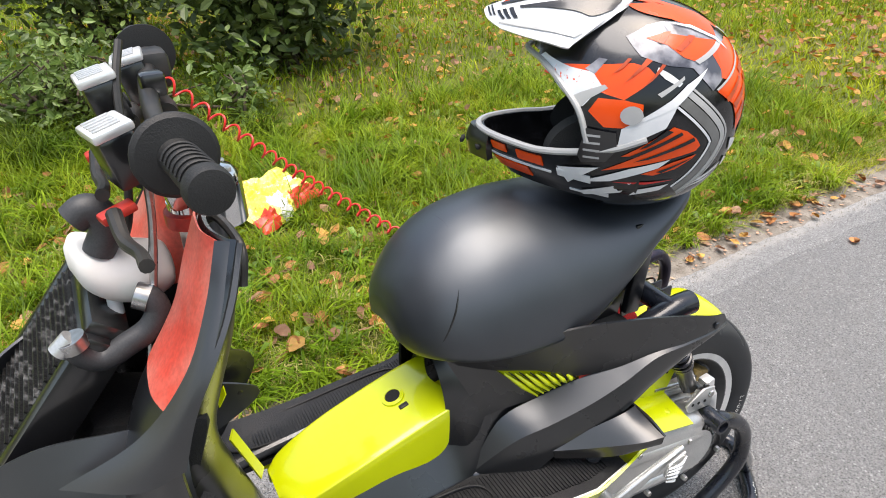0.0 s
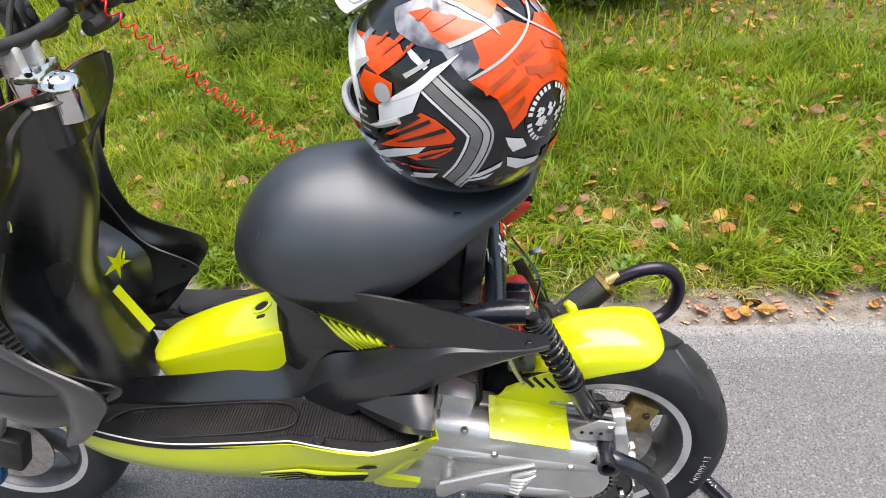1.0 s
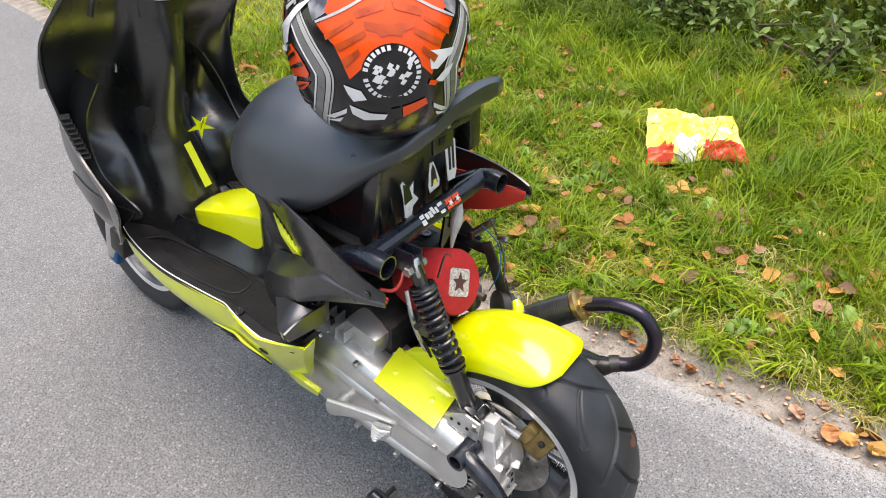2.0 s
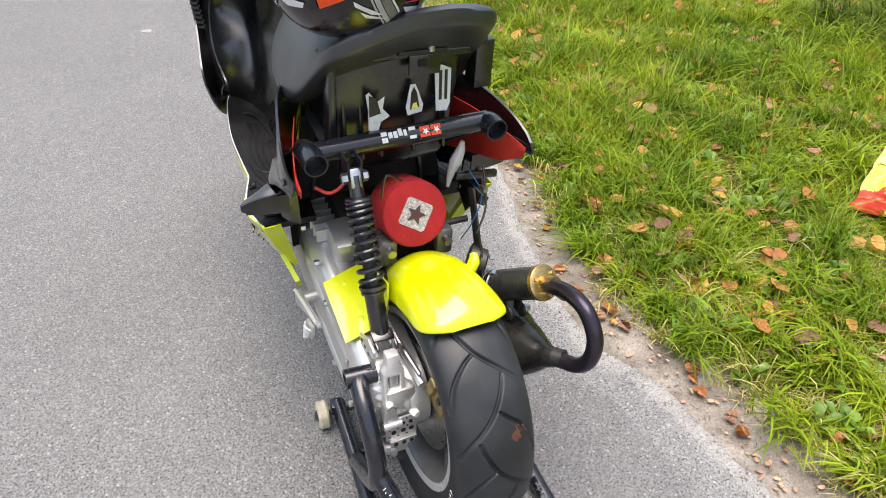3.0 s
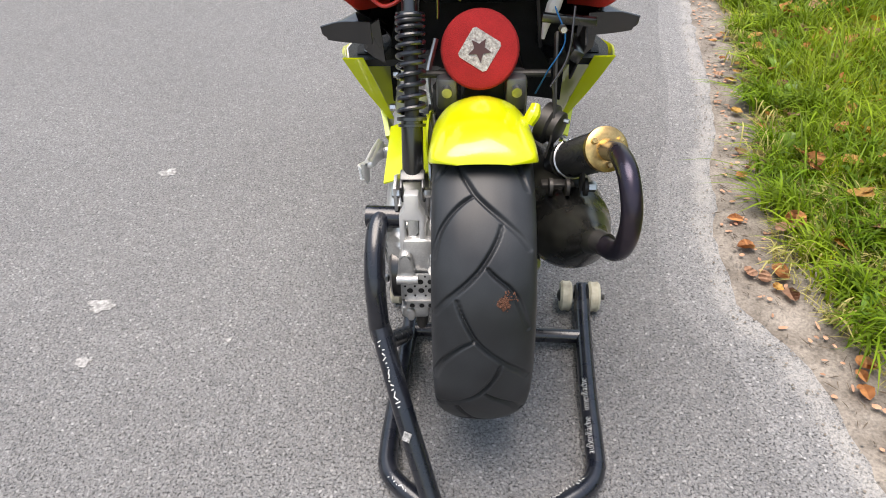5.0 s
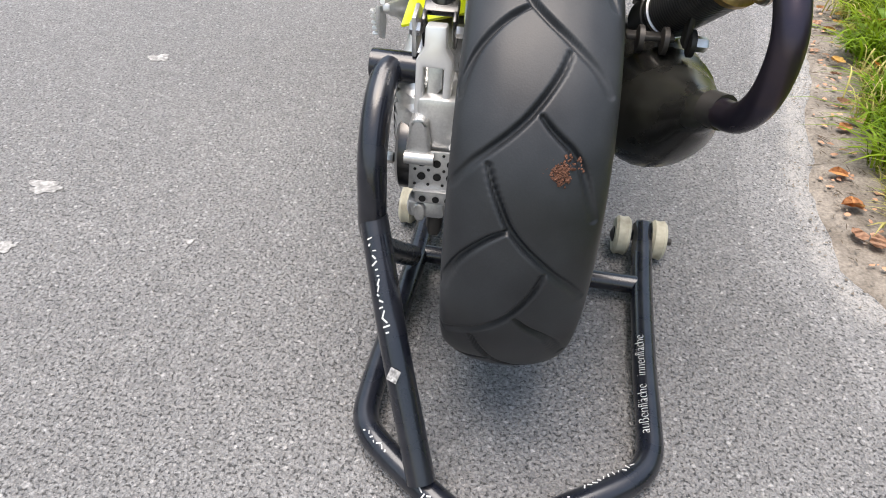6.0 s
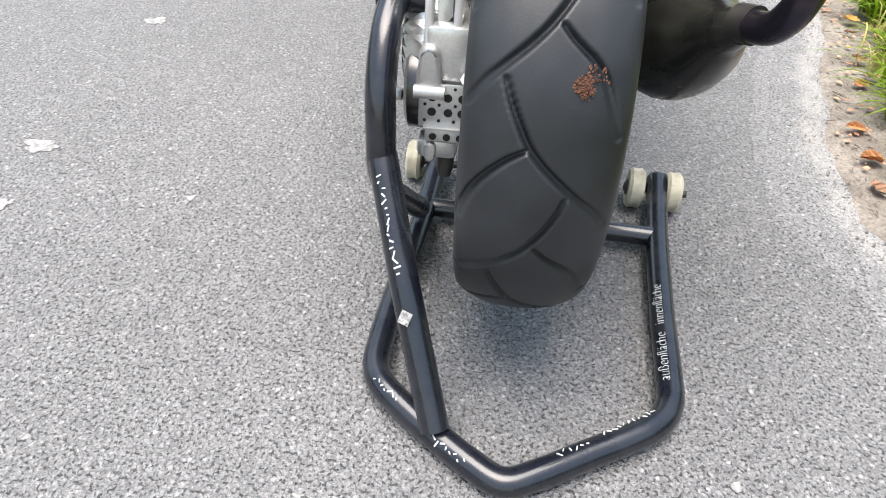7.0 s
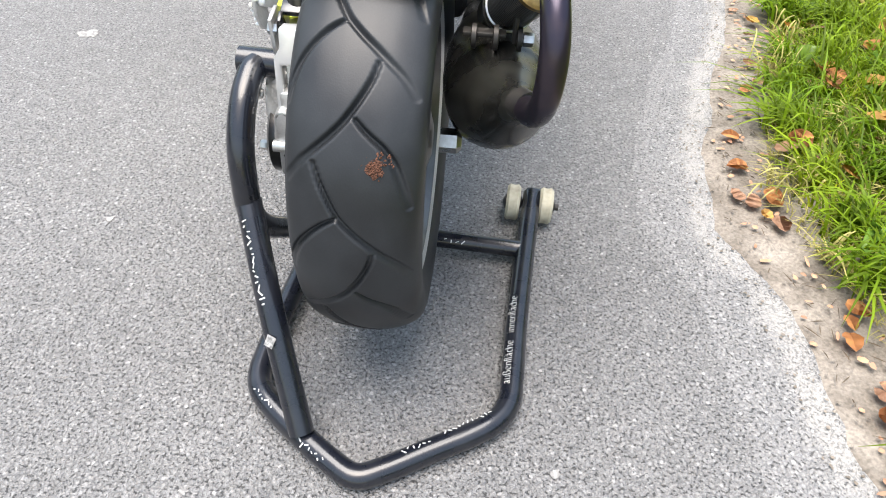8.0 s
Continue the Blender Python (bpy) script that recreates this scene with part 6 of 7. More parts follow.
def brake_set(x, y, z, sgn, turn):
    m = pose(x, y, z, -12, 0, turn)
    b = part("master_cylinder", box((0.044, 0.036, 0.054), m, 0.005), M_gloss, bar, "black brake master cylinder with a silver lid")
    part("lid", box((0.049, 0.041, 0.010), m @ pose(0, 0, 0.031), 0.003), M_polish, b, "ribbed silver lid")
    for k in range(5):
        part("rib", box((0.004, 0.027, 0.003), m @ pose(-0.016 + 0.008 * k, 0.002, 0.0365), 0.001), M_alu, b)
    part("sight_glass", lathe([(0.005, 0), (0.009, 0.001), (0.009, 0.003), (0.006, 0.004)], m @ pose(0, -0.018, -0.005, 90, 0, 0), 16), M_grip, b)
    part("piston_body", tube([m @ Vector((0, -0.01, -0.03)), m @ Vector((0.03 * -sgn, -0.02, -0.035)), m @ Vector((0.06 * -sgn, -0.02, -0.035))], 0.013, 12, 3), M_dark, b)
    part("lever", tube([m @ Vector((0.02 * sgn, 0.035, -0.04)), m @ Vector((0.06 * sgn, 0.045, -0.05)), m @ Vector((0.1 * sgn, 0.045, -0.048)), m @ Vector((0.13 * sgn, 0.05, -0.045))], [0.008, 0.007, 0.006, 0.007], 10, 5), M_dark, b)
    part("lever_joint", box((0.02, 0.036, 0.010), m @ pose(0.01 * sgn, 0.03, -0.045), 0.003), M_redplastic if sgn < 0 else M_polish, b)
    return b


brake_set(-0.08, 0.943, 1.108, -1, 14)
brake_set(0.05, 0.938, 1.128, -1, 4)
brake_set(0.175, 0.893, 1.118, 1, -6)
part("throttle_cable", tube([(0.06, 0.91, 1.19), (0.03, 0.925, 1.15), (0.0, 0.935, 1.09), (-0.02, 0.95, 1.02), (0.0, 0.97, 0.97)], 0.0045, 8, 8), M_dark, scooter)
part("brake_hose", tube([(-0.085, 0.925, 1.10), (-0.08, 0.93, 1.04), (-0.085, 0.945, 0.97), (-0.09, 0.965, 0.90), (-0.1, 0.98, 0.84)], 0.0042, 8, 8), M_steel, scooter)
part("brake_hose", tube([(-0.06, 0.92, 1.10), (-0.065, 0.93, 1.03), (-0.05, 0.945, 0.96), (-0.045, 0.97, 0.88)], 0.004, 8, 8), M_dark, scooter)
part("cable_loop", tube([(-0.085, 0.885, 1.02), (-0.10, 0.87, 1.03), (-0.16, 0.862, 1.02), (-0.175, 0.87, 0.985)], 0.005, 8, 8), M_dark, scooter)
part("throttle_housing", box((0.05, 0.045, 0.05), pose(0.19, 0.872, 1.128), 0.01), M_dark, bar)
part("kill_switch", box((0.026, 0.03, 0.03), pose(0.105, 0.882, 1.128), 0.006), M_gloss, bar, "black kill switch")

# fork
for x in (-0.075, 0.075):
    part("fork_leg", tube([(x + FX, 1.10, 0.60), (x + FX * 0.7, 1.19, 0.43), (x, 1.29, 0.25)], [0.018, 0.02, 0.024], 16, 4), M_alu, scooter, "grey telescopic fork leg")
    part("fork_lug", box((0.03, 0.05, 0.06), pose(x * 1.05, 1.285, 0.25, 25, 0, 0), 0.008), M_blue, scooter, "blue fork foot")
part("brake_disc", lathe([(0.05, -0.002), (0.1, -0.002), (0.1, 0.002), (0.05, 0.002)], Matrix.Translation(FRONT + Vector((-0.06, 0, 0))) @ pose(0, 0, 0, 0, 90, 0), 40, closed=True), M_steel, front_wheel)
part("front_caliper", box((0.04, 0.06, 0.09), pose(-0.09, 1.2, 0.33, 20, 0, 0), 0.01), M_dark, scooter)


# ---- paddock stand ----
stand = thing("paddock_stand", pose(0.045, -0.285, 0.0), "black tubular paddock stand with white writing under the rear wheel", "paddock stand")
STAND_OFF = Matrix.Translation((-0.045, 0.285, 0))


def stand_part(name, bm, mat, parent=None, label=""):
    bm.transform(STAND_OFF)
    return part(name, bm, mat, parent or stand, label)


base = stand_part("base_tube", tube([(0.222, 0.282, 0.044), (0.219, 0.16, 0.026), (0.216, 0.0, 0.021), (0.217, -0.10, 0.019), (0.214, -0.15, 0.0185), (0.19, -0.188, 0.02), (0.12, -0.235, 0.018), (0.07, -0.268, 0.0175), (0.036, -0.283, 0.017), (0.0, -0.268, 0.0175), (-0.045, -0.24, 0.018), (-0.105, -0.197, 0.02), (-0.128, -0.165, 0.0185), (-0.133, -0.12, 0.019), (-0.133, -0.04, 0.021), (-0.13, 0.13, 0.025), (-0.132, 0.282, 0.044)], 0.0163, 20, 6), M_tube, stand)
stand_part("cross_bar", tube([(-0.13, 0.155, 0.025), (0.219, 0.155, 0.025)], 0.0145, 18, 2), M_tube)
upright = stand_part("upright_tube", tube([(-0.142, 0.03, 0.388), (-0.146, 0.012, 0.383), (-0.146, -0.022, 0.362), (-0.144, -0.052, 0.325), (-0.141, -0.067, 0.28), (-0.141, -0.066, 0.235), (-0.139, -0.04, 0.19), (-0.137, 0.03, 0.125), (-0.133, 0.11, 0.055)], 0.0163, 20, 7), M_tube)
stand_part("socket", tube([(-0.166, 0.036, 0.388), (-0.112, 0.036, 0.388)], 0.0175, 20, 2, hollow=0.7), M_tube, upright)
brace = stand_part("brace_tube", tube([(-0.140, -0.068, 0.256), (-0.095, -0.155, 0.15), (-0.043, -0.243, 0.03)], 0.0163, 20, 5), M_tube)
for x, y in ((0.189, 0.268), (0.247, 0.268), (-0.171, 0.268)):
    r = stand_part("roller", lathe([(0.014, -0.012), (0.028, -0.012), (0.0325, -0.0075), (0.0312, -0.0015), (0.0312, 0.0015), (0.0325, 0.0075), (0.028, 0.012), (0.014, 0.012)], Matrix.Translation((x, y, 0.0325)) @ pose(0, 0, 0, 0, 90, 0), 32), M_cream, stand, "worn cream rubber roller")
    stand_part("roller_hub", lathe([(0.004, -0.018), (0.013, -0.0135), (0.013, 0.0135), (0.004, 0.018)], Matrix.Translation((x, y, 0.0325)) @ pose(0, 0, 0, 0, 90, 0), 12), M_dark, r)
for a, b in ((0.18, 0.27), (-0.185, -0.085)):
    stand_part("roller_axle", tube([(a, 0.268, 0.0325), (b, 0.268, 0.0325)], 0.006, 10, 2), M_dark)
    stand_part("axle_lug", box((0.03, 0.03, 0.028), pose((a + b) / 2, 0.276, 0.04), 0.004), M_tube)


def scribble(a, b, up, n, size, seed, parent):
    """A hand-written line that cannot be read, as short bars along a tube from a to b."""
    rng = random.Random(seed)
    a, b, up = Vector(a), Vector(b), Vector(up).normalized()
    d = (b - a).normalized()
    for k in range(n):
        c = a.lerp(b, (k + 0.5) / n)
        m = Matrix((d, up.cross(d), up)).transposed().to_4x4()
        m.translation = c + up * 0.0166
        bm = box((size * rng.uniform(0.12, 0.22), size * rng.uniform(0.3, 0.95), 0.0008), m @ pose(0, rng.uniform(-0.0025, 0.0025), 0, 0, 0, rng.uniform(-75, 75)), 0.0)
        stand_part("writing_bar", bm, M_print, parent)


scribble((-0.133, -0.082, 0.239), (-0.098, -0.149, 0.157), (-0.25, -0.75, 0.6), 16, 0.009, 3, brace)
scribble((-0.12, -0.185, 0.02), (-0.085, -0.212, 0.019), (-0.3, -0.4, 1.0), 7, 0.008, 4, base)
scribble((-0.04, -0.244, 0.018), (0.0, -0.268, 0.0175), (-0.3, -0.6, 0.8), 8, 0.008, 5, base)
scribble((0.14, -0.222, 0.018), (0.2, -0.18, 0.02), (-0.4, 0.6, 1.0), 11, 0.008, 6, base)
scribble((0.09, -0.255, 0.018), (0.125, -0.232, 0.018), (-0.2, 0.3, 1.0), 6, 0.008, 8, base)
scribble((0.08, 0.155, 0.025), (0.12, 0.155, 0.025), (0, -0.7, 0.7), 4, 0.01, 7, base)
# the line on the long side tube that can be read
me = text_mesh("außenfläche   innenfläche", 0.026)
ux, uy, uz = Vector((0.003, 0.999, 0.04)).normalized(), Vector((-0.80, 0.0, 0.6)), Vector((-0.6, 0, -0.8))
for v in me.vertices:
    t = -0.045 + v.co.x * 0.62
    ang = radians(122) + 0.7 * (v.co.y - 0.008) / 0.0163
    r = 0.0178 + v.co.z
    cx, cz = 0.2165 + 0.006 * abs(t), 0.021 + 0.02 * t
    v.co = Vector((cx + r * math.cos(ang), t, cz + r * math.sin(ang)))
me.transform(STAND_OFF)
me.materials.append(M_print)
ob = new("writing", me)
ob.parent = base
tagged(ob, "white hand-written words on the tube")
bm = box((0.013, 0.014, 0.001), along((-0.083, -0.178, 0.126), (-0.089, -0.192, 0.14)) @ pose(0, 0, 0.0163), 0.0)
M_scratched = material("scratched_label", (0.42, 0.42, 0.41), 0.6, other=(0.1, 0.1, 0.1), scale=260, share=0.5, fine=0.5)
stand_part("label_patch", bm, M_scratched, brace, "scratched white label")


# ---- helmet on the seat ----
HELMET = pose(-0.07, 0.277, 1.045, 0, 0, -38)
helmet = thing("motocross_helmet", HELMET, "orange, black, white and grey motocross helmet lying on the seat", "helmet")
HR = (0.128, 0.158, 0.143)


def shell_girth(z):
    """How wide the shell is at a height, as a share of its widest ring."""
    return max(1e-3, 1 - min(0.999, (z / HR[2]) ** 2)) ** (0.5 if z > 0 else 0.3)


def on_shell(y, z, side, lift):
    """A point on the shell's side for the given place ahead and up."""
    g = shell_girth(z)
    if abs(y / HR[1]) > 0.99 * g:
        y = math.copysign(0.99 * g * HR[1], y)
    p = Vector((side * HR[0] * math.sqrt(g * g - (y / HR[1]) ** 2), y, z))
    n = Vector((p.x / HR[0] ** 2, p.y / HR[1] ** 2, p.z / HR[2] ** 2)).normalized()
    return p + n * lift


def helmet_shell():
    bm = bmesh.new()
    na, ne = 72, 34
    grid = []
    for i in range(ne):
        el = radians(-64 + 153.9 * i / (ne - 1))
        row = []
        for j in range(na):
            az = 2 * math.pi * j / na
            g = shell_girth(math.sin(el) * HR[2])
            y, x = math.cos(az) * g, math.sin(az) * g
            row.append(bm.verts.new((x * HR[0], y * HR[1], math.sin(el) * HR[2])))
        grid.append(row)
    for i in range(ne - 1):
        for j in range(na):
            k = (j + 1) % na
            c = (grid[i][j].co + grid[i + 1][k].co) / 2
            if c.z < 0.078 and c.y > float(np.interp(c.z, (-0.14, -0.06, -0.02, 0.02, 0.05, 0.07, 0.08), (0.02, 0.035, 0.047, 0.06, 0.085, 0.112, 0.135))):
                continue
            bm.faces.new((grid[i][j], grid[i][k], grid[i + 1][k], grid[i + 1][j]))
    bm.faces.new(grid[-1][::-1])
    loose = [v for v in bm.verts if not v.link_faces]
    bmesh.ops.delete(bm, geom=loose, context="VERTS")
    bmesh.ops.recalc_face_normals(bm, faces=bm.faces[:])
    bmesh.ops.solidify(bm, geom=bm.faces[:], thickness=0.006)
    return bm


shell = part("shell", helmet_shell(), M_hblack, helmet, "glossy black helmet shell with worn graphics", sharp=60)
bm = bmesh.new()
bmesh.ops.create_uvsphere(bm, u_segments=40, v_segments=24, radius=1.0)
for v in bm.verts:
    v.co = Vector((v.co.x * 0.113, v.co.y * 0.14, max(v.co.z * 0.125, -0.112)))
bmesh.ops.delete(bm, geom=[f for f in bm.faces if f.calc_center_median().y > 0.05 and -0.09 < f.calc_center_median().z < 0.07], context="FACES")
part("lining", bm, M_lining, helmet, "black padded lining")
# chin bar
chin = []
for z, f in ((-0.058, 1.0), (-0.075, 1.03), (-0.098, 1.02), (-0.122, 0.95)):
    row = []
    for az in np.linspace(-100, 100, 17):
        a = radians(az)
        ahead = max(0.0, math.cos(a))
        zz = z + 0.018 * ahead + (0.045 * max(0.0, (abs(az) - 50) / 50) ** 1.3 if z > -0.07 else 0.0)
        g = shell_girth(zz)
        swell = 1 + 0.36 * ahead ** 1.5 * f
        row.append(((HR[0] * g + 0.0015) * math.sin(a) * (1 - 0.10 * ahead), (HR[1] * g + 0.0015) * math.cos(a) * swell, zz))
    chin.append(row)
chin_bar = part("chin_bar", skin(chin, 16, 60, -0.008), M_hblack, helmet, "black chin bar with orange and white marks", sharp=60)
part("chin_vent", skin([[(-0.045, 0.19, -0.045), (0, 0.2245, -0.04), (0.045, 0.19, -0.045)], [(-0.05, 0.193, -0.062), (0, 0.232, -0.06), (0.05, 0.193, -0.062)], [(-0.045, 0.192, -0.085), (0, 0.229, -0.085), (0.045, 0.192, -0.085)]], 8, 16, -0.01), M_black, chin_bar)
def chin_mark(name, cols, rows, mat):
    """A painted mark on both sides of the chin bar, between two columns and two heights of it."""
    a = np.array(chin)
    for side in (slice(None), slice(None, None, -1)):
        q = smooth_rows(np.swapaxes(smooth_rows(a[:, side], 25), 0, 1), 65)
        sub_grid = q[cols[0]:cols[1], rows[0]:rows[1]]
        out = sub_grid.copy()
        out[..., :2] *= 1.018
        part(name, skin(out, out.shape[0], out.shape[1], 0.002), mat, chin_bar)


chin_mark("orange_mark", (15, 20), (4, 11), M_orange)
chin_mark("orange_mark", (21, 25), (4, 10), M_orange)
chin_mark("orange_mark", (18, 26), (14, 20), M_orange)
chin_mark("white_mark", (8, 14), (9, 14), M_hwhite)
chin_mark("white_line", (14, 27), (12, 14), M_hwhite)
chin_mark("white_box", (5, 9), (18, 21), M_hwhite)
chin_mark("white_box", (10, 13), (20, 22), M_hwhite)
for s in (-1, 1):
    pad = [[(s * (0.088 - 0.012 * k), y + 0.004 * k, z) for y, z in ((0.02, -0.075), (0.07, -0.085), (0.10, -0.055), (0.085, -0.02), (0.045, 0.0), (0.01, -0.03))] for k in (0, 1, 2)]
    part("cheek_pad", loft(pad, 7, 30), M_lining, helmet, "black padded cheek cushion", sharp=60)
for x in (-0.03, 0.0, 0.03):
    part("vent_slot", box((0.02, 0.006, 0.007), pose(x, 0.238 - 0.9 * abs(x) * abs(x) * 25 - (0.008 if x else 0), -0.067, 0, 0, -x * 600), 0.002), M_lining, chin_bar)
rim = [Vector(p) + Vector((0, 0, 0.001)) for p in chin[0]]
part("rim_trim", tube(rim, 0.005, 8, 4), M_grey, chin_bar, "grey rubber rim")
part("rim_trim", tube([on_shell(0.047, -0.02, -1, 0.002), on_shell(0.06, 0.02, -1, 0.002), on_shell(0.085, 0.05, -1, 0.002), on_shell(0.112, 0.07, -1, 0.002), (0, 0.14, 0.076), on_shell(0.112, 0.07, 1, 0.002), on_shell(0.085, 0.05, 1, 0.002), on_shell(0.06, 0.02, 1, 0.002), on_shell(0.047, -0.02, 1, 0.002)], 0.0042, 8, 5), M_grey, shell, "grey rubber edge of the eye opening")
# peak
peak = []
for y, z, w, drop, sweep in ((-0.005, 0.145, 0.062, 0.012, 0.03), (0.035, 0.152, 0.098, 0.05, 0.035), (0.08, 0.153, 0.106, 0.056, 0.0), (0.13, 0.143, 0.098, 0.042, -0.025), (0.175, 0.131, 0.078, 0.026, -0.035), (0.203, 0.122, 0.055, 0.012, -0.03)):
    peak.append([(w * f, y + sweep * abs(f) ** 2, z - drop * abs(f) ** 2.2 + (0.006 if 0.2 < abs(f) < 0.5 else 0)) for f in (-1, -0.8, -0.5, -0.25, 0, 0.25, 0.5, 0.8, 1)])
pk = part("peak", skin(peak, 30, 44, -0.004), M_hwhite, helmet, "white sun peak with black and orange stripes", sharp=50)


def peak_mark(name, r0, r1, a0, a1, b0, b1, mat, lift=0.0016, both=True):
    """A painted band on the peak between two shares of its length; a and b are its edges, as shares of the half width, at its back and front."""
    grid = np.array(peak)
    n = 10
    grid = smooth_rows(np.swapaxes(smooth_rows(grid, 101), 0, 1), 201)
    for side in ((-1, 1) if both else (1,)):
        out = []
        for i in range(n):
            f = i / (n - 1)
            r = int(round((r0 + (r1 - r0) * f) * 100))
            e0, e1 = a0 + (b0 - a0) * f, a1 + (b1 - a1) * f
            row = []
            for k in range(5):
                c = int(round(100 + side * 100 * (e0 + (e1 - e0) * k / 4)))
                q = grid[c, r].copy()
                q[2] += lift
                row.append(q)
            out.append(row)
        part(name, skin(out, 20, 8, 0.0008 * side), mat, pk)


peak_mark("peak_stripe", 0.1, 0.8, 0.14, 0.3, 0.1, 0.22, M_orange)
peak_mark("peak_line", 0.08, 0.82, 0.33, 0.42, 0.25, 0.31, M_hblack)
peak_mark("peak_line", 0.08, 0.82, 0.0, 0.09, 0.0, 0.06, M_hblack)
peak_mark("peak_wedge", 0.06, 0.7, 0.5, 0.74, 0.42, 0.45, M_hblack)
peak_mark("peak_scoop", 0.0, 0.12, 0.12, 0.42, 0.14, 0.36, M_hblack, 0.004)
peak_mark("peak_line", 0.18, 0.95, 0.9, 0.93, 0.72, 0.76, M_grey)
for r in (0.74, 0.79, 0.84):
    peak_mark("print_bar", r, r + 0.03, 0.42, 0.62, 0.42, 0.62, M_hblack)
for r in (0.9, 0.94):
    peak_mark("print_bar", r, r + 0.015, 0.2, 0.5, 0.2, 0.5, M_hblack)


def decal(name, outline, mat, lift, sides=(-1, 1)):
    """A painted area on one or both sides of the shell, given as (degrees round from the front, up)."""
    for side in sides:
        bm = bmesh.new()
        f = bm.faces.new([bm.verts.new((az / 1000, 0, z)) for az, z in outline])
        bmesh.ops.triangulate(bm, faces=[f])
        bmesh.ops.subdivide_edges(bm, edges=bm.edges[:], cuts=5, use_grid_fill=True)
        for v in bm.verts:
            a, z = radians(v.co.x * 1000), v.co.z
            g = shell_girth(z)
            p = Vector((side * HR[0] * g * math.sin(a), HR[1] * g * math.cos(a), z))
            v.co = p + Vector((p.x / HR[0] ** 2, p.y / HR[1] ** 2, p.z / HR[2] ** 2)).normalized() * lift
        part(name, bm, mat, shell, sharp=80)


def band(name, inset, width, mat, lift):
    """A painted stripe that follows the bent chevron on the shell's sides, inset from its outer edge; sizes in metres."""
    outer = smooth_rows(np.array([(121, 0.05), (131, 0.028), (141, 0.003), (145.5, -0.014), (146, -0.03), (143, -0.054), (137, -0.082), (129, -0.106)]), 26)
    q = np.stack([np.radians(outer[:, 0]) * 0.135, outer[:, 1]], 1)
    d = np.gradient(q, axis=0)
    d /= np.linalg.norm(d, axis=1, keepdims=True)
    n = np.stack([d[:, 1], -d[:, 0]], 1)
    n *= np.sign(n[:, :1] * -1 + 1e-9)
    for side in (-1, 1):
        rows = []
        for k in (0.0, 0.5, 1.0):
            p = q + n * (inset + width * k)
            row = []
            for u, z in p:
                a, g = u / 0.135, shell_girth(z)
                v = Vector((side * HR[0] * g * math.sin(a), HR[1] * g * math.cos(a), z))
                row.append(v + Vector((v.x / HR[0] ** 2, v.y / HR[1] ** 2, v.z / HR[2] ** 2)).normalized() * lift)
            rows.append(row)
        part(name, skin(rows if side < 0 else rows[::-1], 5, 40, 0.0006), mat, shell, sharp=80)


band("pale_line", 0.0, 0.0028, M_grey, 0.0014)
band("grey_chevron", 0.0046, 0.0075, M_grey, 0.0014)
band("dark_chevron", 0.0136, 0.0125, M_midgrey, 0.0014)
band("pale_line", 0.0277, 0.003, M_hwhite, 0.0014)
decal("white_area", [(88, 0.001), (87, -0.025), (108, 0.002), (109, 0.008), (107, 0.019), (113, 0.03)], M_hwhite, 0.0022)
decal("white_blade", [(112, 0.027), (120, 0.045), (132, 0.069), (118, 0.053), (110, 0.037), (99, 0.018), (88, 0.001)], M_hwhite, 0.0026)
decal("orange_flame", [(112, 0.003), (97, -0.024), (89, -0.037), (98, -0.035), (80, -0.06), (94, -0.052), (126, -0.033), (128, -0.026), (125, -0.016), (119, -0.004)], M_orange, 0.0012)
decal("dark_stripe", [(92, -0.037), (116, -0.004), (117, -0.008), (95, -0.038)], M_hblack, 0.0024)
decal("dark_stripe", [(95, -0.044), (123, -0.013), (124, -0.018), (102, -0.04)], M_hblack, 0.0024)
decal("dark_stripe", [(109, -0.0), (97, -0.026), (101, -0.022), (112, -0.003)], M_hblack, 0.0024)
decal("white_dart", [(67, -0.082), (85, -0.075), (108, -0.053), (113, -0.041), (94, -0.054)], M_hwhite, 0.0022)
decal("orange_dart", [(100, -0.063), (115, -0.046), (127, -0.038), (125, -0.044), (117, -0.057), (106, -0.065)], M_orange, 0.0014)
decal("dark_stripe", [(107, -0.059), (125, -0.041), (124, -0.043), (110, -0.061)], M_hblack, 0.0024)
decal("white_box", [(55, -0.064), (57, -0.074), (60, -0.088), (79, -0.055)], M_hwhite, 0.0022)
decal("white_box", [(65, -0.101), (68, -0.107), (91, -0.095), (96, -0.077)], M_hwhite, 0.0014)
decal("white_box", [(100, -0.089), (96, -0.1), (113, -0.091), (117, -0.081)], M_hwhite, 0.0014)
decal("red_line", [(85, -0.077), (104, -0.076), (119, -0.074), (103, -0.08)], M_cord, 0.0014)
decal("orange_back", [(136, 0.04), (151, 0.058), (166, 0.075), (178, 0.085), (192, 0.095), (221, 0.086), (217, 0.057), (206, 0.028), (187, 0.015), (166, 0.001), (156, -0.02), (155, -0.007), (152, 0.003), (148, 0.02), (143, 0.028)], M_orange, 0.0012)
decal("grey_line", [(135, 0.043), (136, 0.041), (152, 0.057), (168, 0.075), (183, 0.092), (194, 0.106), (190, 0.106), (181, 0.0925), (166.5, 0.0765), (151, 0.0595)], M_grey, 0.0024)
decal("dark_stripe", [(142, 0.03), (158, 0.051), (160, 0.048), (143, 0.024)], M_hwear, 0.0022)
decal("dark_stripe", [(148, 0.02), (165, 0.04), (167, 0.035), (151, 0.014)], M_hwear, 0.0022)
decal("dark_stripe", [(152, 0.003), (162, 0.019), (163, 0.014), (155, -0.004)], M_hwear, 0.0022)
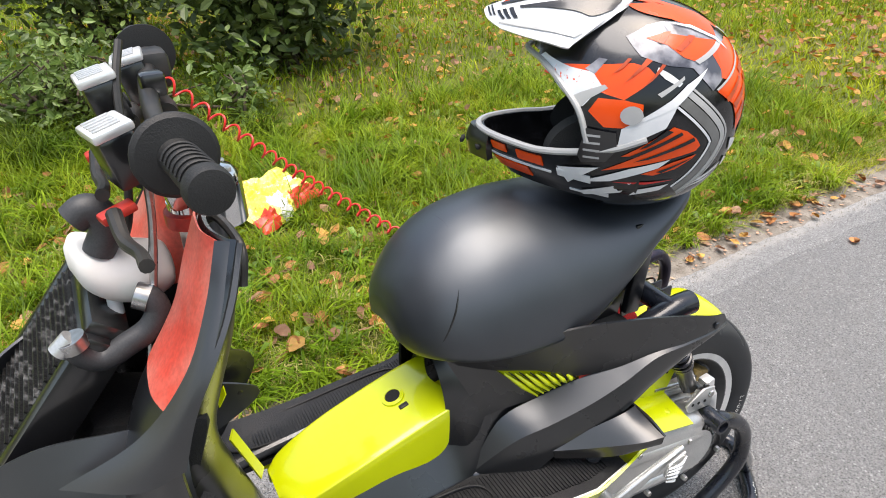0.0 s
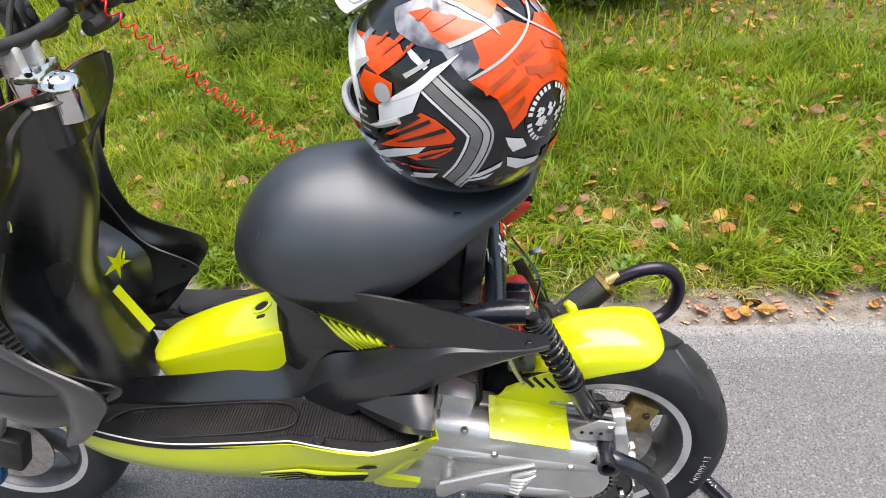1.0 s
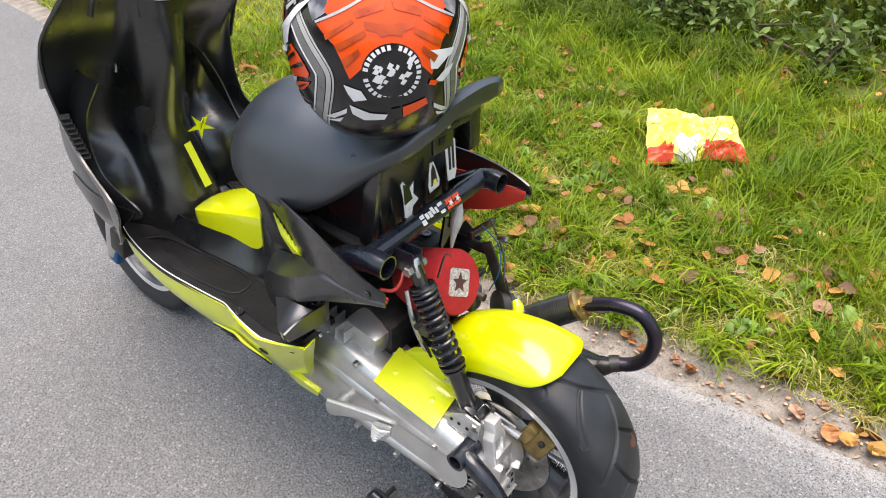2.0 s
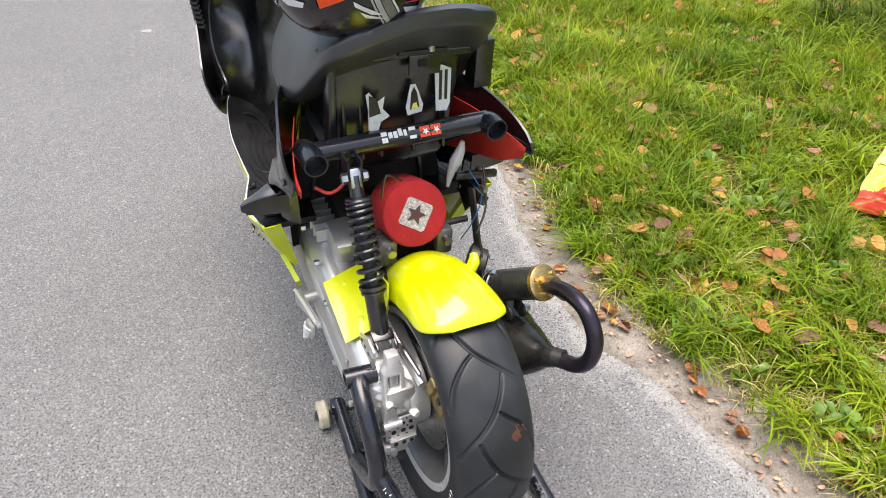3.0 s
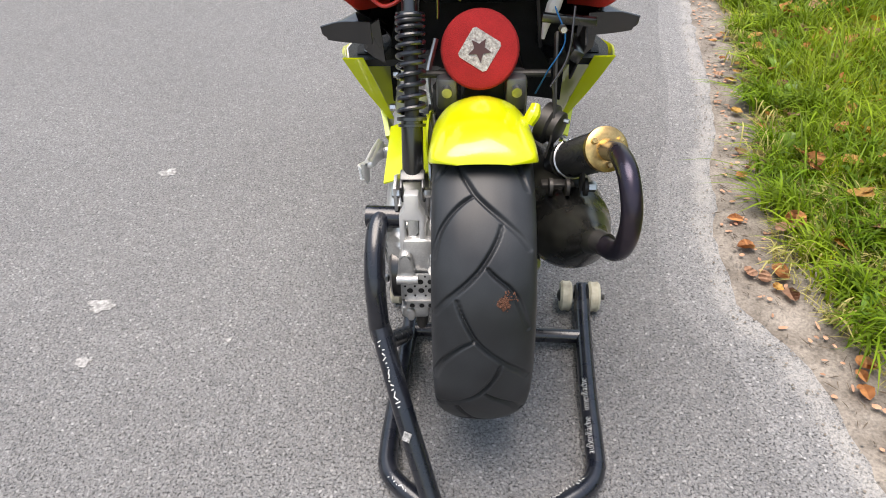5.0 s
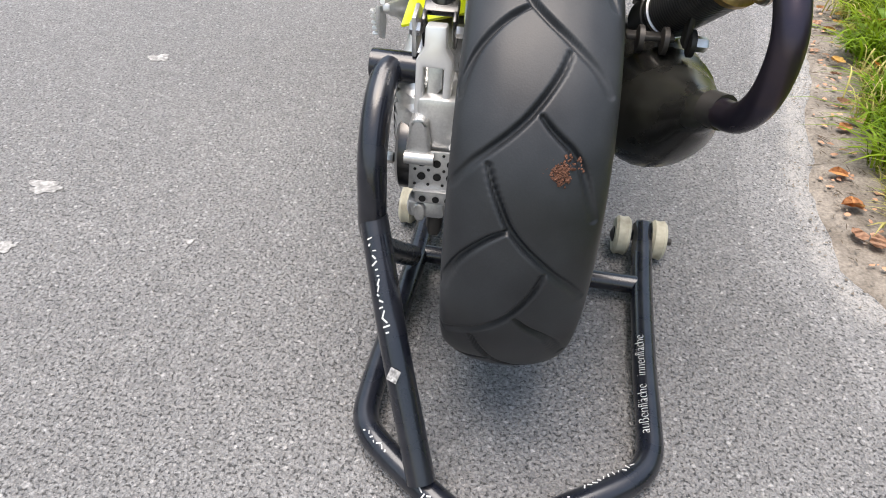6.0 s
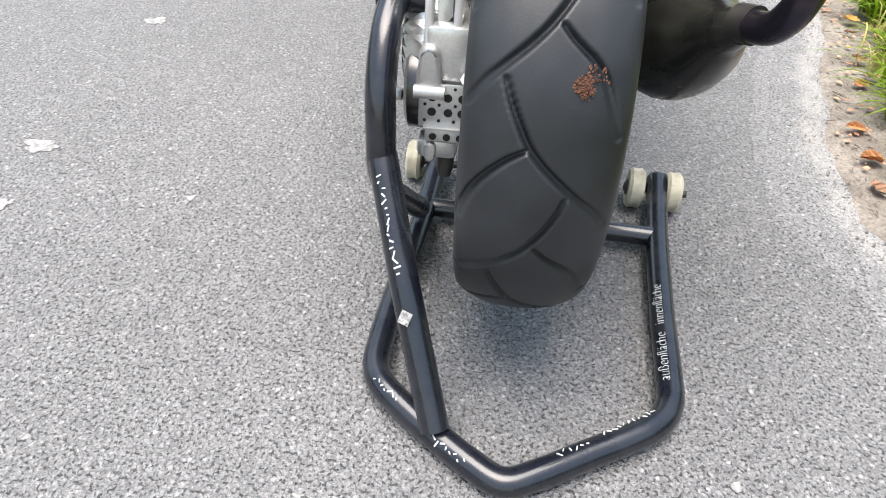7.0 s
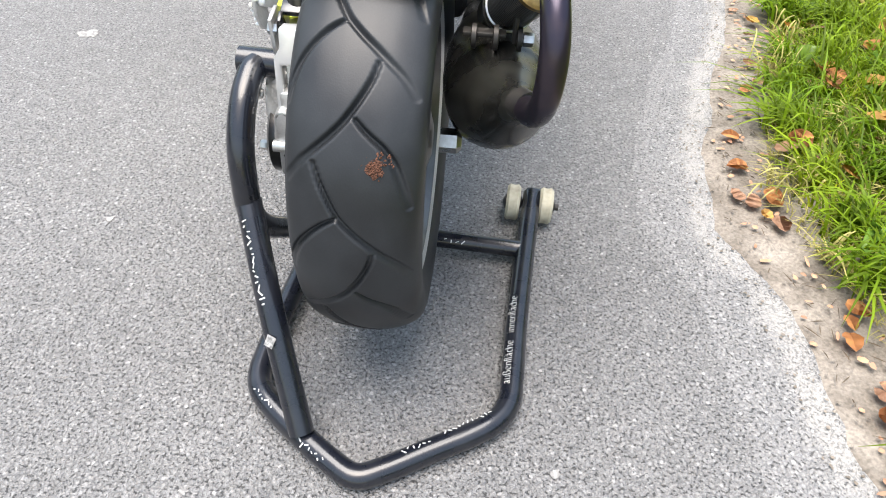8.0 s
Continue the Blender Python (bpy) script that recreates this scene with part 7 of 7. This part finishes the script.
decal("dark_stripe", [(159, 0.06), (178, 0.071), (177, 0.062), (161, 0.052)], M_hwear, 0.0022)
decal("dark_stripe", [(171, 0.043), (195, 0.05), (194, 0.041), (174, 0.033)], M_hwear, 0.0022)
decal("orange_up", [(39, 0.07), (41, 0.058), (66, 0.055), (79, 0.044), (88, 0.037), (96, 0.051), (103, 0.064), (99, 0.074), (91, 0.079)], M_orange, 0.0012)
decal("orange_low", [(76, 0.038), (72, 0.021), (80, 0.002), (96, 0.002), (97, 0.022), (97, 0.032), (88, 0.037)], M_orange, 0.0014)
decal("dark_stripe", [(87, 0.056), (91, 0.063), (101, 0.081), (98, 0.084)], M_hwear, 0.0024)
decal("dark_stripe", [(96, 0.051), (101, 0.06), (108, 0.076), (106, 0.077)], M_hwear, 0.0024)
decal("dark_stripe", [(81, 0.066), (86, 0.073), (90, 0.083), (88, 0.084)], M_hwear, 0.0024)
decal("grey_line", [(105, 0.04), (117, 0.059), (117, 0.063), (103, 0.044)], M_grey, 0.0024)
decal("white_line", [(104, 0.074), (110, 0.066), (116, 0.055), (114, 0.051), (107, 0.061), (103, 0.07)], M_hwhite, 0.0014)
decal("silver_patch", [(85, 0.107), (100, 0.118), (113, 0.121), (150, 0.116), (163, 0.102), (159, 0.072), (150, 0.066), (133, 0.042), (130, 0.061), (123, 0.071), (110, 0.075), (95, 0.086)], M_hworn, 0.001)
decal("orange_window", [(98, 0.105), (111, 0.11), (151, 0.095), (125, 0.078), (119, 0.083), (111, 0.097)], M_orange, 0.0016)
decal("dark_stripe", [(111, 0.11), (116, 0.11), (108, 0.098), (105, 0.1)], M_hwear, 0.0026)
decal("dark_stripe", [(128, 0.105), (133, 0.103), (118, 0.089), (115, 0.092)], M_hwear, 0.0026)
decal("grey_line", [(125, 0.078), (127, 0.074), (152, 0.09), (149, 0.094)], M_grey, 0.0024)
decal("orange_crest", [(78, 0.137), (122, 0.138), (150, 0.13), (165, 0.113), (154, 0.099), (146, 0.107), (123, 0.122), (97, 0.13)], M_orange, 0.0014)
decal("white_blade", [(118, 0.119), (136, 0.114), (152, 0.098), (156, 0.083), (149, 0.097), (134, 0.111)], M_hwhite, 0.0026)
decal("white_cheek", [(33, 0.08), (28, 0.071), (47, 0.057), (59, 0.037), (69, 0.026), (77, 0.052), (71, 0.067), (57, 0.07)], M_hwhite, 0.0012)
decal("grey_cheek", [(67, 0.043), (62, 0.036), (67, 0.021), (71, 0.035), (80, 0.05), (78, 0.054)], M_grey, 0.0014)
decal("cheek_grille", [(72, 0.0), (68, -0.039), (70, -0.049), (82, -0.044), (87, -0.027), (86, -0.004)], M_black, 0.004)
decal("dark_patch", [(66, 0.07), (72, 0.065), (77, 0.082), (72, 0.083)], M_hworn, 0.0014)
decal("orange_crest_stripe", [(60, 0.136), (90, 0.1405), (130, 0.137), (158, 0.122), (168, 0.104), (172, 0.104), (166, 0.124), (140, 0.14), (90, 0.1425)], M_orange, 0.0012)
decal("pivot_screw", [(92 + 5.2 * math.cos(a), 0.019 + 0.0115 * math.sin(a)) for a in np.linspace(0, 6.1, 14)], M_grey, 0.005)
for gz in (-0.008, -0.018, -0.028, -0.038):
    decal("grille_slat", [(71, gz), (71, gz - 0.003), (79, gz - 0.003), (79, gz)], M_grey, 0.0046)
# round badge on the back
bm = bmesh.new()
disc = [(0.038 * math.cos(a), 0.038 * math.sin(a)) for a in np.linspace(0, 2 * math.pi, 32, endpoint=False)]


def on_back(x, z, lift):
    q = max(0.02, 1 - (x / HR[0]) ** 2 - (z / HR[2]) ** 2)
    p = Vector((x, -HR[1] * math.sqrt(q), z))
    return p + Vector((p.x / HR[0] ** 2, p.y / HR[1] ** 2, p.z / HR[2] ** 2)).normalized() * lift


def back_patch(name, outline, mat, lift, label="", cuts=4):
    bm = bmesh.new()
    f = bm.faces.new([bm.verts.new((x, 0, z)) for x, z in outline])
    bmesh.ops.triangulate(bm, faces=[f])
    bmesh.ops.subdivide_edges(bm, edges=bm.edges[:], cuts=cuts, use_grid_fill=True)
    for v in bm.verts:
        v.co = on_back(v.co.x, v.co.z, lift)
    return part(name, bm, mat, shell, label, sharp=80)


BZ = -0.012
back_patch("badge_disc", [(x, z + BZ) for x, z in disc], M_hblack, 0.0015, "black round badge with white marks")
rng = random.Random(11)
for k in range(30):
    a = 2 * math.pi * k / 30
    c, s = math.cos(a), math.sin(a)
    if k % 8 == 7:
        continue
    x, z = 0.033 * c, 0.033 * s
    back_patch("badge_mark", [(x - 0.0022 * s - 0.003 * c, z + 0.0022 * c - 0.003 * s + BZ), (x + 0.0022 * s - 0.003 * c, z - 0.0022 * c - 0.003 * s + BZ), (x + 0.0022 * s + 0.003 * c, z - 0.0022 * c + 0.003 * s + BZ), (x - 0.0022 * s + 0.003 * c, z + 0.0022 * c + 0.003 * s + BZ)], M_hwhite, 0.0026, cuts=1)
for k in range(22):
    x, z = rng.uniform(-0.023, 0.023), rng.uniform(-0.016, 0.016)
    w, h = rng.uniform(0.0025, 0.006), rng.uniform(0.003, 0.006)
    back_patch("badge_mark", [(x - w, z - h * 0.4 + BZ), (x, z - h + BZ), (x + w, z + h * 0.3 + BZ), (x - w * 0.2, z + h + BZ)], M_hwhite, 0.0026, cuts=1)
for s in (-1, 1):
    back_patch("orange_area", [(s * 0.012, 0.045), (s * 0.05, 0.04), (s * 0.075, 0.055), (s * 0.06, 0.085), (s * 0.02, 0.075)], M_orange, 0.0013)
decal("orange_area", [(186, -0.058), (201, -0.05), (203, -0.06), (187, -0.074)], M_orange, 0.0016, (-1,))
decal("grey_box", [(179, -0.06), (185, -0.058), (186, -0.074), (180, -0.077)], M_dark, 0.0016, (-1,))
decal("white_claw", [(152, -0.028), (162, -0.034), (158, -0.04), (165, -0.046), (157, -0.05), (154, -0.04)], M_hwhite, 0.0016, (-1,))
decal("white_claw", [(154, -0.056), (166, -0.066), (177, -0.068), (175, -0.076), (162, -0.078), (155, -0.07)], M_hwhite, 0.0016, (-1,))
decal("white_claw", [(202, 0.012), (222, 0.006), (219, -0.002), (210, -0.004), (208, -0.014), (203, -0.012)], M_hwhite, 0.0016, (-1,))
decal("white_claw", [(206, -0.03), (214, -0.018), (222, -0.014), (218, -0.026), (213, -0.034)], M_hwhite, 0.0016, (-1,))
decal("orange_sliver", [(203, -0.026), (209, -0.03), (207, -0.036), (202, -0.032)], M_orange, 0.0018, (-1,))
decal("white_sliver", [(132, -0.086), (146, -0.07), (152, -0.062), (151, -0.07), (140, -0.084)], M_hwhite, 0.0016)
decal("white_sliver", [(128, -0.094), (142, -0.084), (148, -0.078), (144, -0.088)], M_hwhite, 0.0016)

# ---- coiled red cord from the bar to behind the seat ----
ca, cb = Vector((0.115, 0.872, 1.118)), Vector((0.155, 0.545, 0.79))
cm = along(ca, cb)
L = (cb - ca).length
pts = []
for k in range(0, 21 * 12 + 1):
    f = k / 252
    sag = -0.012 * math.sin(math.pi * f)
    dense = f + 0.03 * math.sin(2 * math.pi * f)
    pts.append(cm @ Vector((0.0085 * math.cos(k * 2 * math.pi / 12), 0.0085 * math.sin(k * 2 * math.pi / 12), L * dense)) + Vector((0, 0, sag)))
cord = part("coiled_cord", tube(pts, 0.0017, 6, 1), M_cord)
tagged(cord, "red coiled kill-switch cord stretched from handlebar to seat", "cord")

# ---- plastic bag in the grass ----
bag_m = pose(2.0, 0.47, 0.09, 20, 0, -56)
bag = thing("plastic_bag", bag_m, "crumpled yellow and red plastic packet lying in the grass", "plastic bag")


def bag_mesh(seed):
    """A flat crumpled packet with sharp corners: two creased films joined at their rim."""
    n, m, w, d = 56, 40, 0.42, 0.30

    def film(u, v, up):
        edge = min(1.0, 6 * min(u, 1 - u, v, 1 - v)) ** 0.7
        x = (u - 0.5) * w * (1 - 0.16 * (v - 0.2)) + 0.018 * noise.noise((u * 3, v * 3, seed))
        y = (v - 0.5) * d * (1 + 0.14 * math.sin(u * 5 + 1)) + 0.02 * noise.noise((u * 4, v * 3, seed + 5))
        crease = abs(noise.noise((u * 6 + seed, v * 5, 1))) + 0.6 * abs(noise.noise((u * 13, v * 11 + seed, 2))) + 0.3 * abs(noise.noise((u * 27, v * 24, 3)))
        z = 0.03 + up * edge * (0.058 - 0.05 * crease + 0.02 * noise.noise((u * 2, v * 2, seed)))
        return x, y, max(z, -0.02)

    bm = bmesh.new()
    top = [[bm.verts.new(film(i / n, j / m, 1)) for j in range(m + 1)] for i in range(n + 1)]
    low = [[top[i][j] if i in (0, n) or j in (0, m) else bm.verts.new(film(i / n, j / m, -0.6)) for j in range(m + 1)] for i in range(n + 1)]
    for i in range(n):
        for j in range(m):
            u, v = (i + 0.5) / n, (j + 0.5) / m
            a = bm.faces.new((top[i][j], top[i + 1][j], top[i + 1][j + 1], top[i][j + 1]))
            if {top[i][j], top[i + 1][j], top[i + 1][j + 1], top[i][j + 1]} != {low[i][j], low[i + 1][j], low[i + 1][j + 1], low[i][j + 1]}:
                bm.faces.new((low[i][j], low[i][j + 1], low[i + 1][j + 1], low[i + 1][j]))
            wob = 0.05 * noise.noise((u * 9, v * 9, 4))
            if v < 0.26 + wob and (u < 0.24 + wob or u > 0.55 - wob):
                a.material_index = 1
            elif v < 0.42 + wob and 0.30 < u + wob < 0.5 or (u - 0.8) ** 2 + (v - 0.5) ** 2 < 0.006:
                a.material_index = 2
    return bm


part("packet", bag_mesh(3), (M_bagy, M_bagr, M_white), bag, "yellow, red and white printed film", sharp=25)

# ---- fallen leaves ----


def leaf_mesh(seed, mat):
    rng = random.Random(seed)
    bm = bmesh.new()
    n = 6
    left, mid, right = [], [], []
    curl, fold = rng.uniform(-6, 9), rng.uniform(-0.1, 0.3)
    for i in range(n + 1):
        t = i / n
        y = (t - 0.5) * 0.05
        w = 0.023 * math.sin(math.pi * min(1, t * 0.95 + 0.05)) ** 0.6 * (1 - 0.45 * t) * rng.uniform(0.85, 1.15)
        z = curl * y * y + 0.005 + rng.uniform(-0.0008, 0.0008)
        mid.append(bm.verts.new((0, y, z)))
        left.append(bm.verts.new((-w, y, z + w * fold + rng.uniform(0, 0.002))))
        right.append(bm.verts.new((w, y, z + w * fold * rng.uniform(0.3, 1.2))))
    for i in range(n):
        bm.faces.new((left[i], mid[i], mid[i + 1], left[i + 1]))
        bm.faces.new((mid[i], right[i], right[i + 1], mid[i + 1]))
    bmesh.ops.solidify(bm, geom=bm.faces[:], thickness=0.0005)
    me = bpy.data.meshes.new("fallen_leaf")
    bm.to_mesh(me)
    bm.free()
    me.materials.append(mat)
    return me


leaf_kinds = [(leaf_mesh(k, m), word) for k, (m, word) in enumerate(((M_leaf_o, "orange"), (M_leaf_o, "orange"), (M_leaf_y, "yellow"), (M_leaf_y, "yellow"), (M_leaf_b, "brown"), (M_leaf_b, "brown")))]
rng = random.Random(21)
for k in range(250):
    y = rng.uniform(-1.9, 1.9)
    d = 0.05 + abs(rng.gauss(0, 0.12)) if rng.random() < 0.34 else rng.uniform(0.2, 1.0) if rng.random() < 0.5 else rng.uniform(0.3, 2.1)
    me, word = rng.choice(leaf_kinds)
    ob = new("fallen_leaf", me)
    on_grass = d > 0.17
    s = rng.uniform(0.75, 1.3) if on_grass else rng.uniform(0.5, 0.9)
    ob.matrix_basis = pose(edge_x(y) + d, y, (0.03 + rng.uniform(0, 0.035)) if on_grass else 0.016, rng.uniform(-25, 25) if on_grass else rng.uniform(-8, 8), rng.uniform(-25, 25) if on_grass else rng.uniform(-8, 8), rng.uniform(0, 360)) @ Matrix.Diagonal((s, s, s, 1))
    tagged(ob, f"dry {word} birch leaf fallen on the {'grass' if on_grass else 'soil edge'}", "leaf", "fallen leaves along the verge")
heaps = {"orange": bmesh.new(), "yellow": bmesh.new(), "brown": bmesh.new()}
for k in range(5200):
    y, d = rng.uniform(-7, 3.4), 0.35 + 7.0 * rng.random() ** 1.25
    me, word = rng.choice(leaf_kinds)
    bm = heaps[word]
    i0 = len(bm.verts)
    bm.from_mesh(me)
    bm.verts.ensure_lookup_table()
    m = pose(edge_x(y) + d, y, rng.uniform(0.025, 0.075), rng.uniform(-40, 40), rng.uniform(-40, 40), rng.uniform(0, 360)) @ Matrix.Diagonal((*[rng.uniform(0.8, 1.35)] * 3, 1))
    for v in bm.verts[i0:]:
        v.co = m @ v.co
for word, mat in (("orange", M_leaf_o), ("yellow", M_leaf_y), ("brown", M_leaf_b)):
    tagged(part("fallen_leaves", heaps[word], mat), f"dry {word} leaves scattered over the far grass", "leaves", kind="stuff")
for k in range(46):
    y = rng.uniform(-2.9, -0.35)
    me, word = rng.choice(leaf_kinds)
    ob = new("fallen_leaf", me)
    s = rng.uniform(0.75, 1.2)
    ob.matrix_basis = pose(edge_x(y) + rng.uniform(0.02, 0.22), y, 0.02, rng.uniform(-14, 14), rng.uniform(-14, 14), rng.uniform(0, 360)) @ Matrix.Diagonal((s, s, s, 1))
    tagged(ob, f"dry {word} birch leaf fallen on the soil edge", "leaf", "fallen leaves along the verge")
ob = new("fallen_leaf", leaf_kinds[0][0])
ob.matrix_basis = pose(0.62, -1.55, 0.003, 0, 0, 40)
tagged(ob, "small orange leaf lying on the asphalt", "leaf", "fallen leaves along the verge")

# ---- shrub and tall plants behind the verge ----


def shrub(name, at, stems, height, spread, leaves, leaf_size, seed, label, mat):
    rng = random.Random(seed)
    root = thing(name, Matrix.Translation(at), label, "bush")
    verts, faces = [], []
    for k in range(stems):
        a, r = rng.uniform(0, 2 * math.pi), rng.uniform(0, spread * 0.3)
        p = Vector((r * math.cos(a), r * math.sin(a), 0))
        lean = Vector((rng.gauss(0, 0.25), rng.gauss(0, 0.25), 1)).normalized()
        pts = [p, p + lean * height * 0.35 + Vector((rng.gauss(0, 0.06), rng.gauss(0, 0.06), 0)), p + lean * height * 0.7 + Vector((rng.gauss(0, 0.12), rng.gauss(0, 0.12), 0)), p + lean * height]
        part("stem", tube(pts, [0.016, 0.012, 0.008, 0.004], 7, 3), M_bark, root)
        for i in range(leaves // stems):
            t = rng.uniform(0.12, 1.0)
            seg = min(2, int(t * 3))
            q = pts[seg].lerp(pts[seg + 1], t * 3 - seg) + Vector((rng.gauss(0, spread * 0.33), rng.gauss(0, spread * 0.33), rng.gauss(0, 0.12)))
            q.z = max(0.06, q.z)
            m = Matrix.Translation(q) @ Euler((rng.gauss(0, 0.8), rng.gauss(0, 0.8), rng.uniform(0, 6.28))).to_matrix().to_4x4()
            s = leaf_size * rng.uniform(0.6, 1.3)
            i0 = len(verts)
            for x, y, z in ((0, -1, 0), (0.45, -0.35, 0.12), (0.4, 0.35, 0.12), (0, 1, -0.1), (-0.4, 0.35, 0.12), (-0.45, -0.35, 0.12), (0, 0, 0)):
                verts.append(tuple(m @ Vector((x * s, y * s, z * s))))
            faces += [(i0, i0 + 1, i0 + 6), (i0 + 1, i0 + 2, i0 + 6), (i0 + 2, i0 + 3, i0 + 6), (i0 + 3, i0 + 4, i0 + 6), (i0 + 4, i0 + 5, i0 + 6), (i0 + 5, i0, i0 + 6)]
    me = bpy.data.meshes.new("foliage")
    me.from_pydata(verts, [], faces)
    me.materials.append(mat)
    ob = new("foliage", me)
    ob.parent = root
    return root


shrub("shrub", (4.8, -0.3, 0.0), 26, 1.9, 0.85, 7000, 0.055, 31, "leafy dark green shrub with thin brown stems", M_leaf_d)
shrub("shrub", (6.6, 0.9, 0.0), 14, 2.0, 1.1, 4000, 0.055, 32, "dense dark green shrub behind the verge", M_leaf_d)
shrub("nettle_clump", (3.9, 1.35, 0.0), 18, 0.5, 0.6, 2200, 0.03, 34, "low leafy weeds growing in the grass", M_leaf_g)
shrub("nettle_clump", (4.6, 2.5, 0.0), 16, 0.5, 0.7, 1700, 0.032, 35, "low leafy weeds growing in the grass", M_leaf_g)
shrub("nettle_clump", (3.5, 0.35, 0.0), 8, 0.32, 0.28, 420, 0.035, 36, "pale green leafy weed growing in the grass", M_leaf_g)
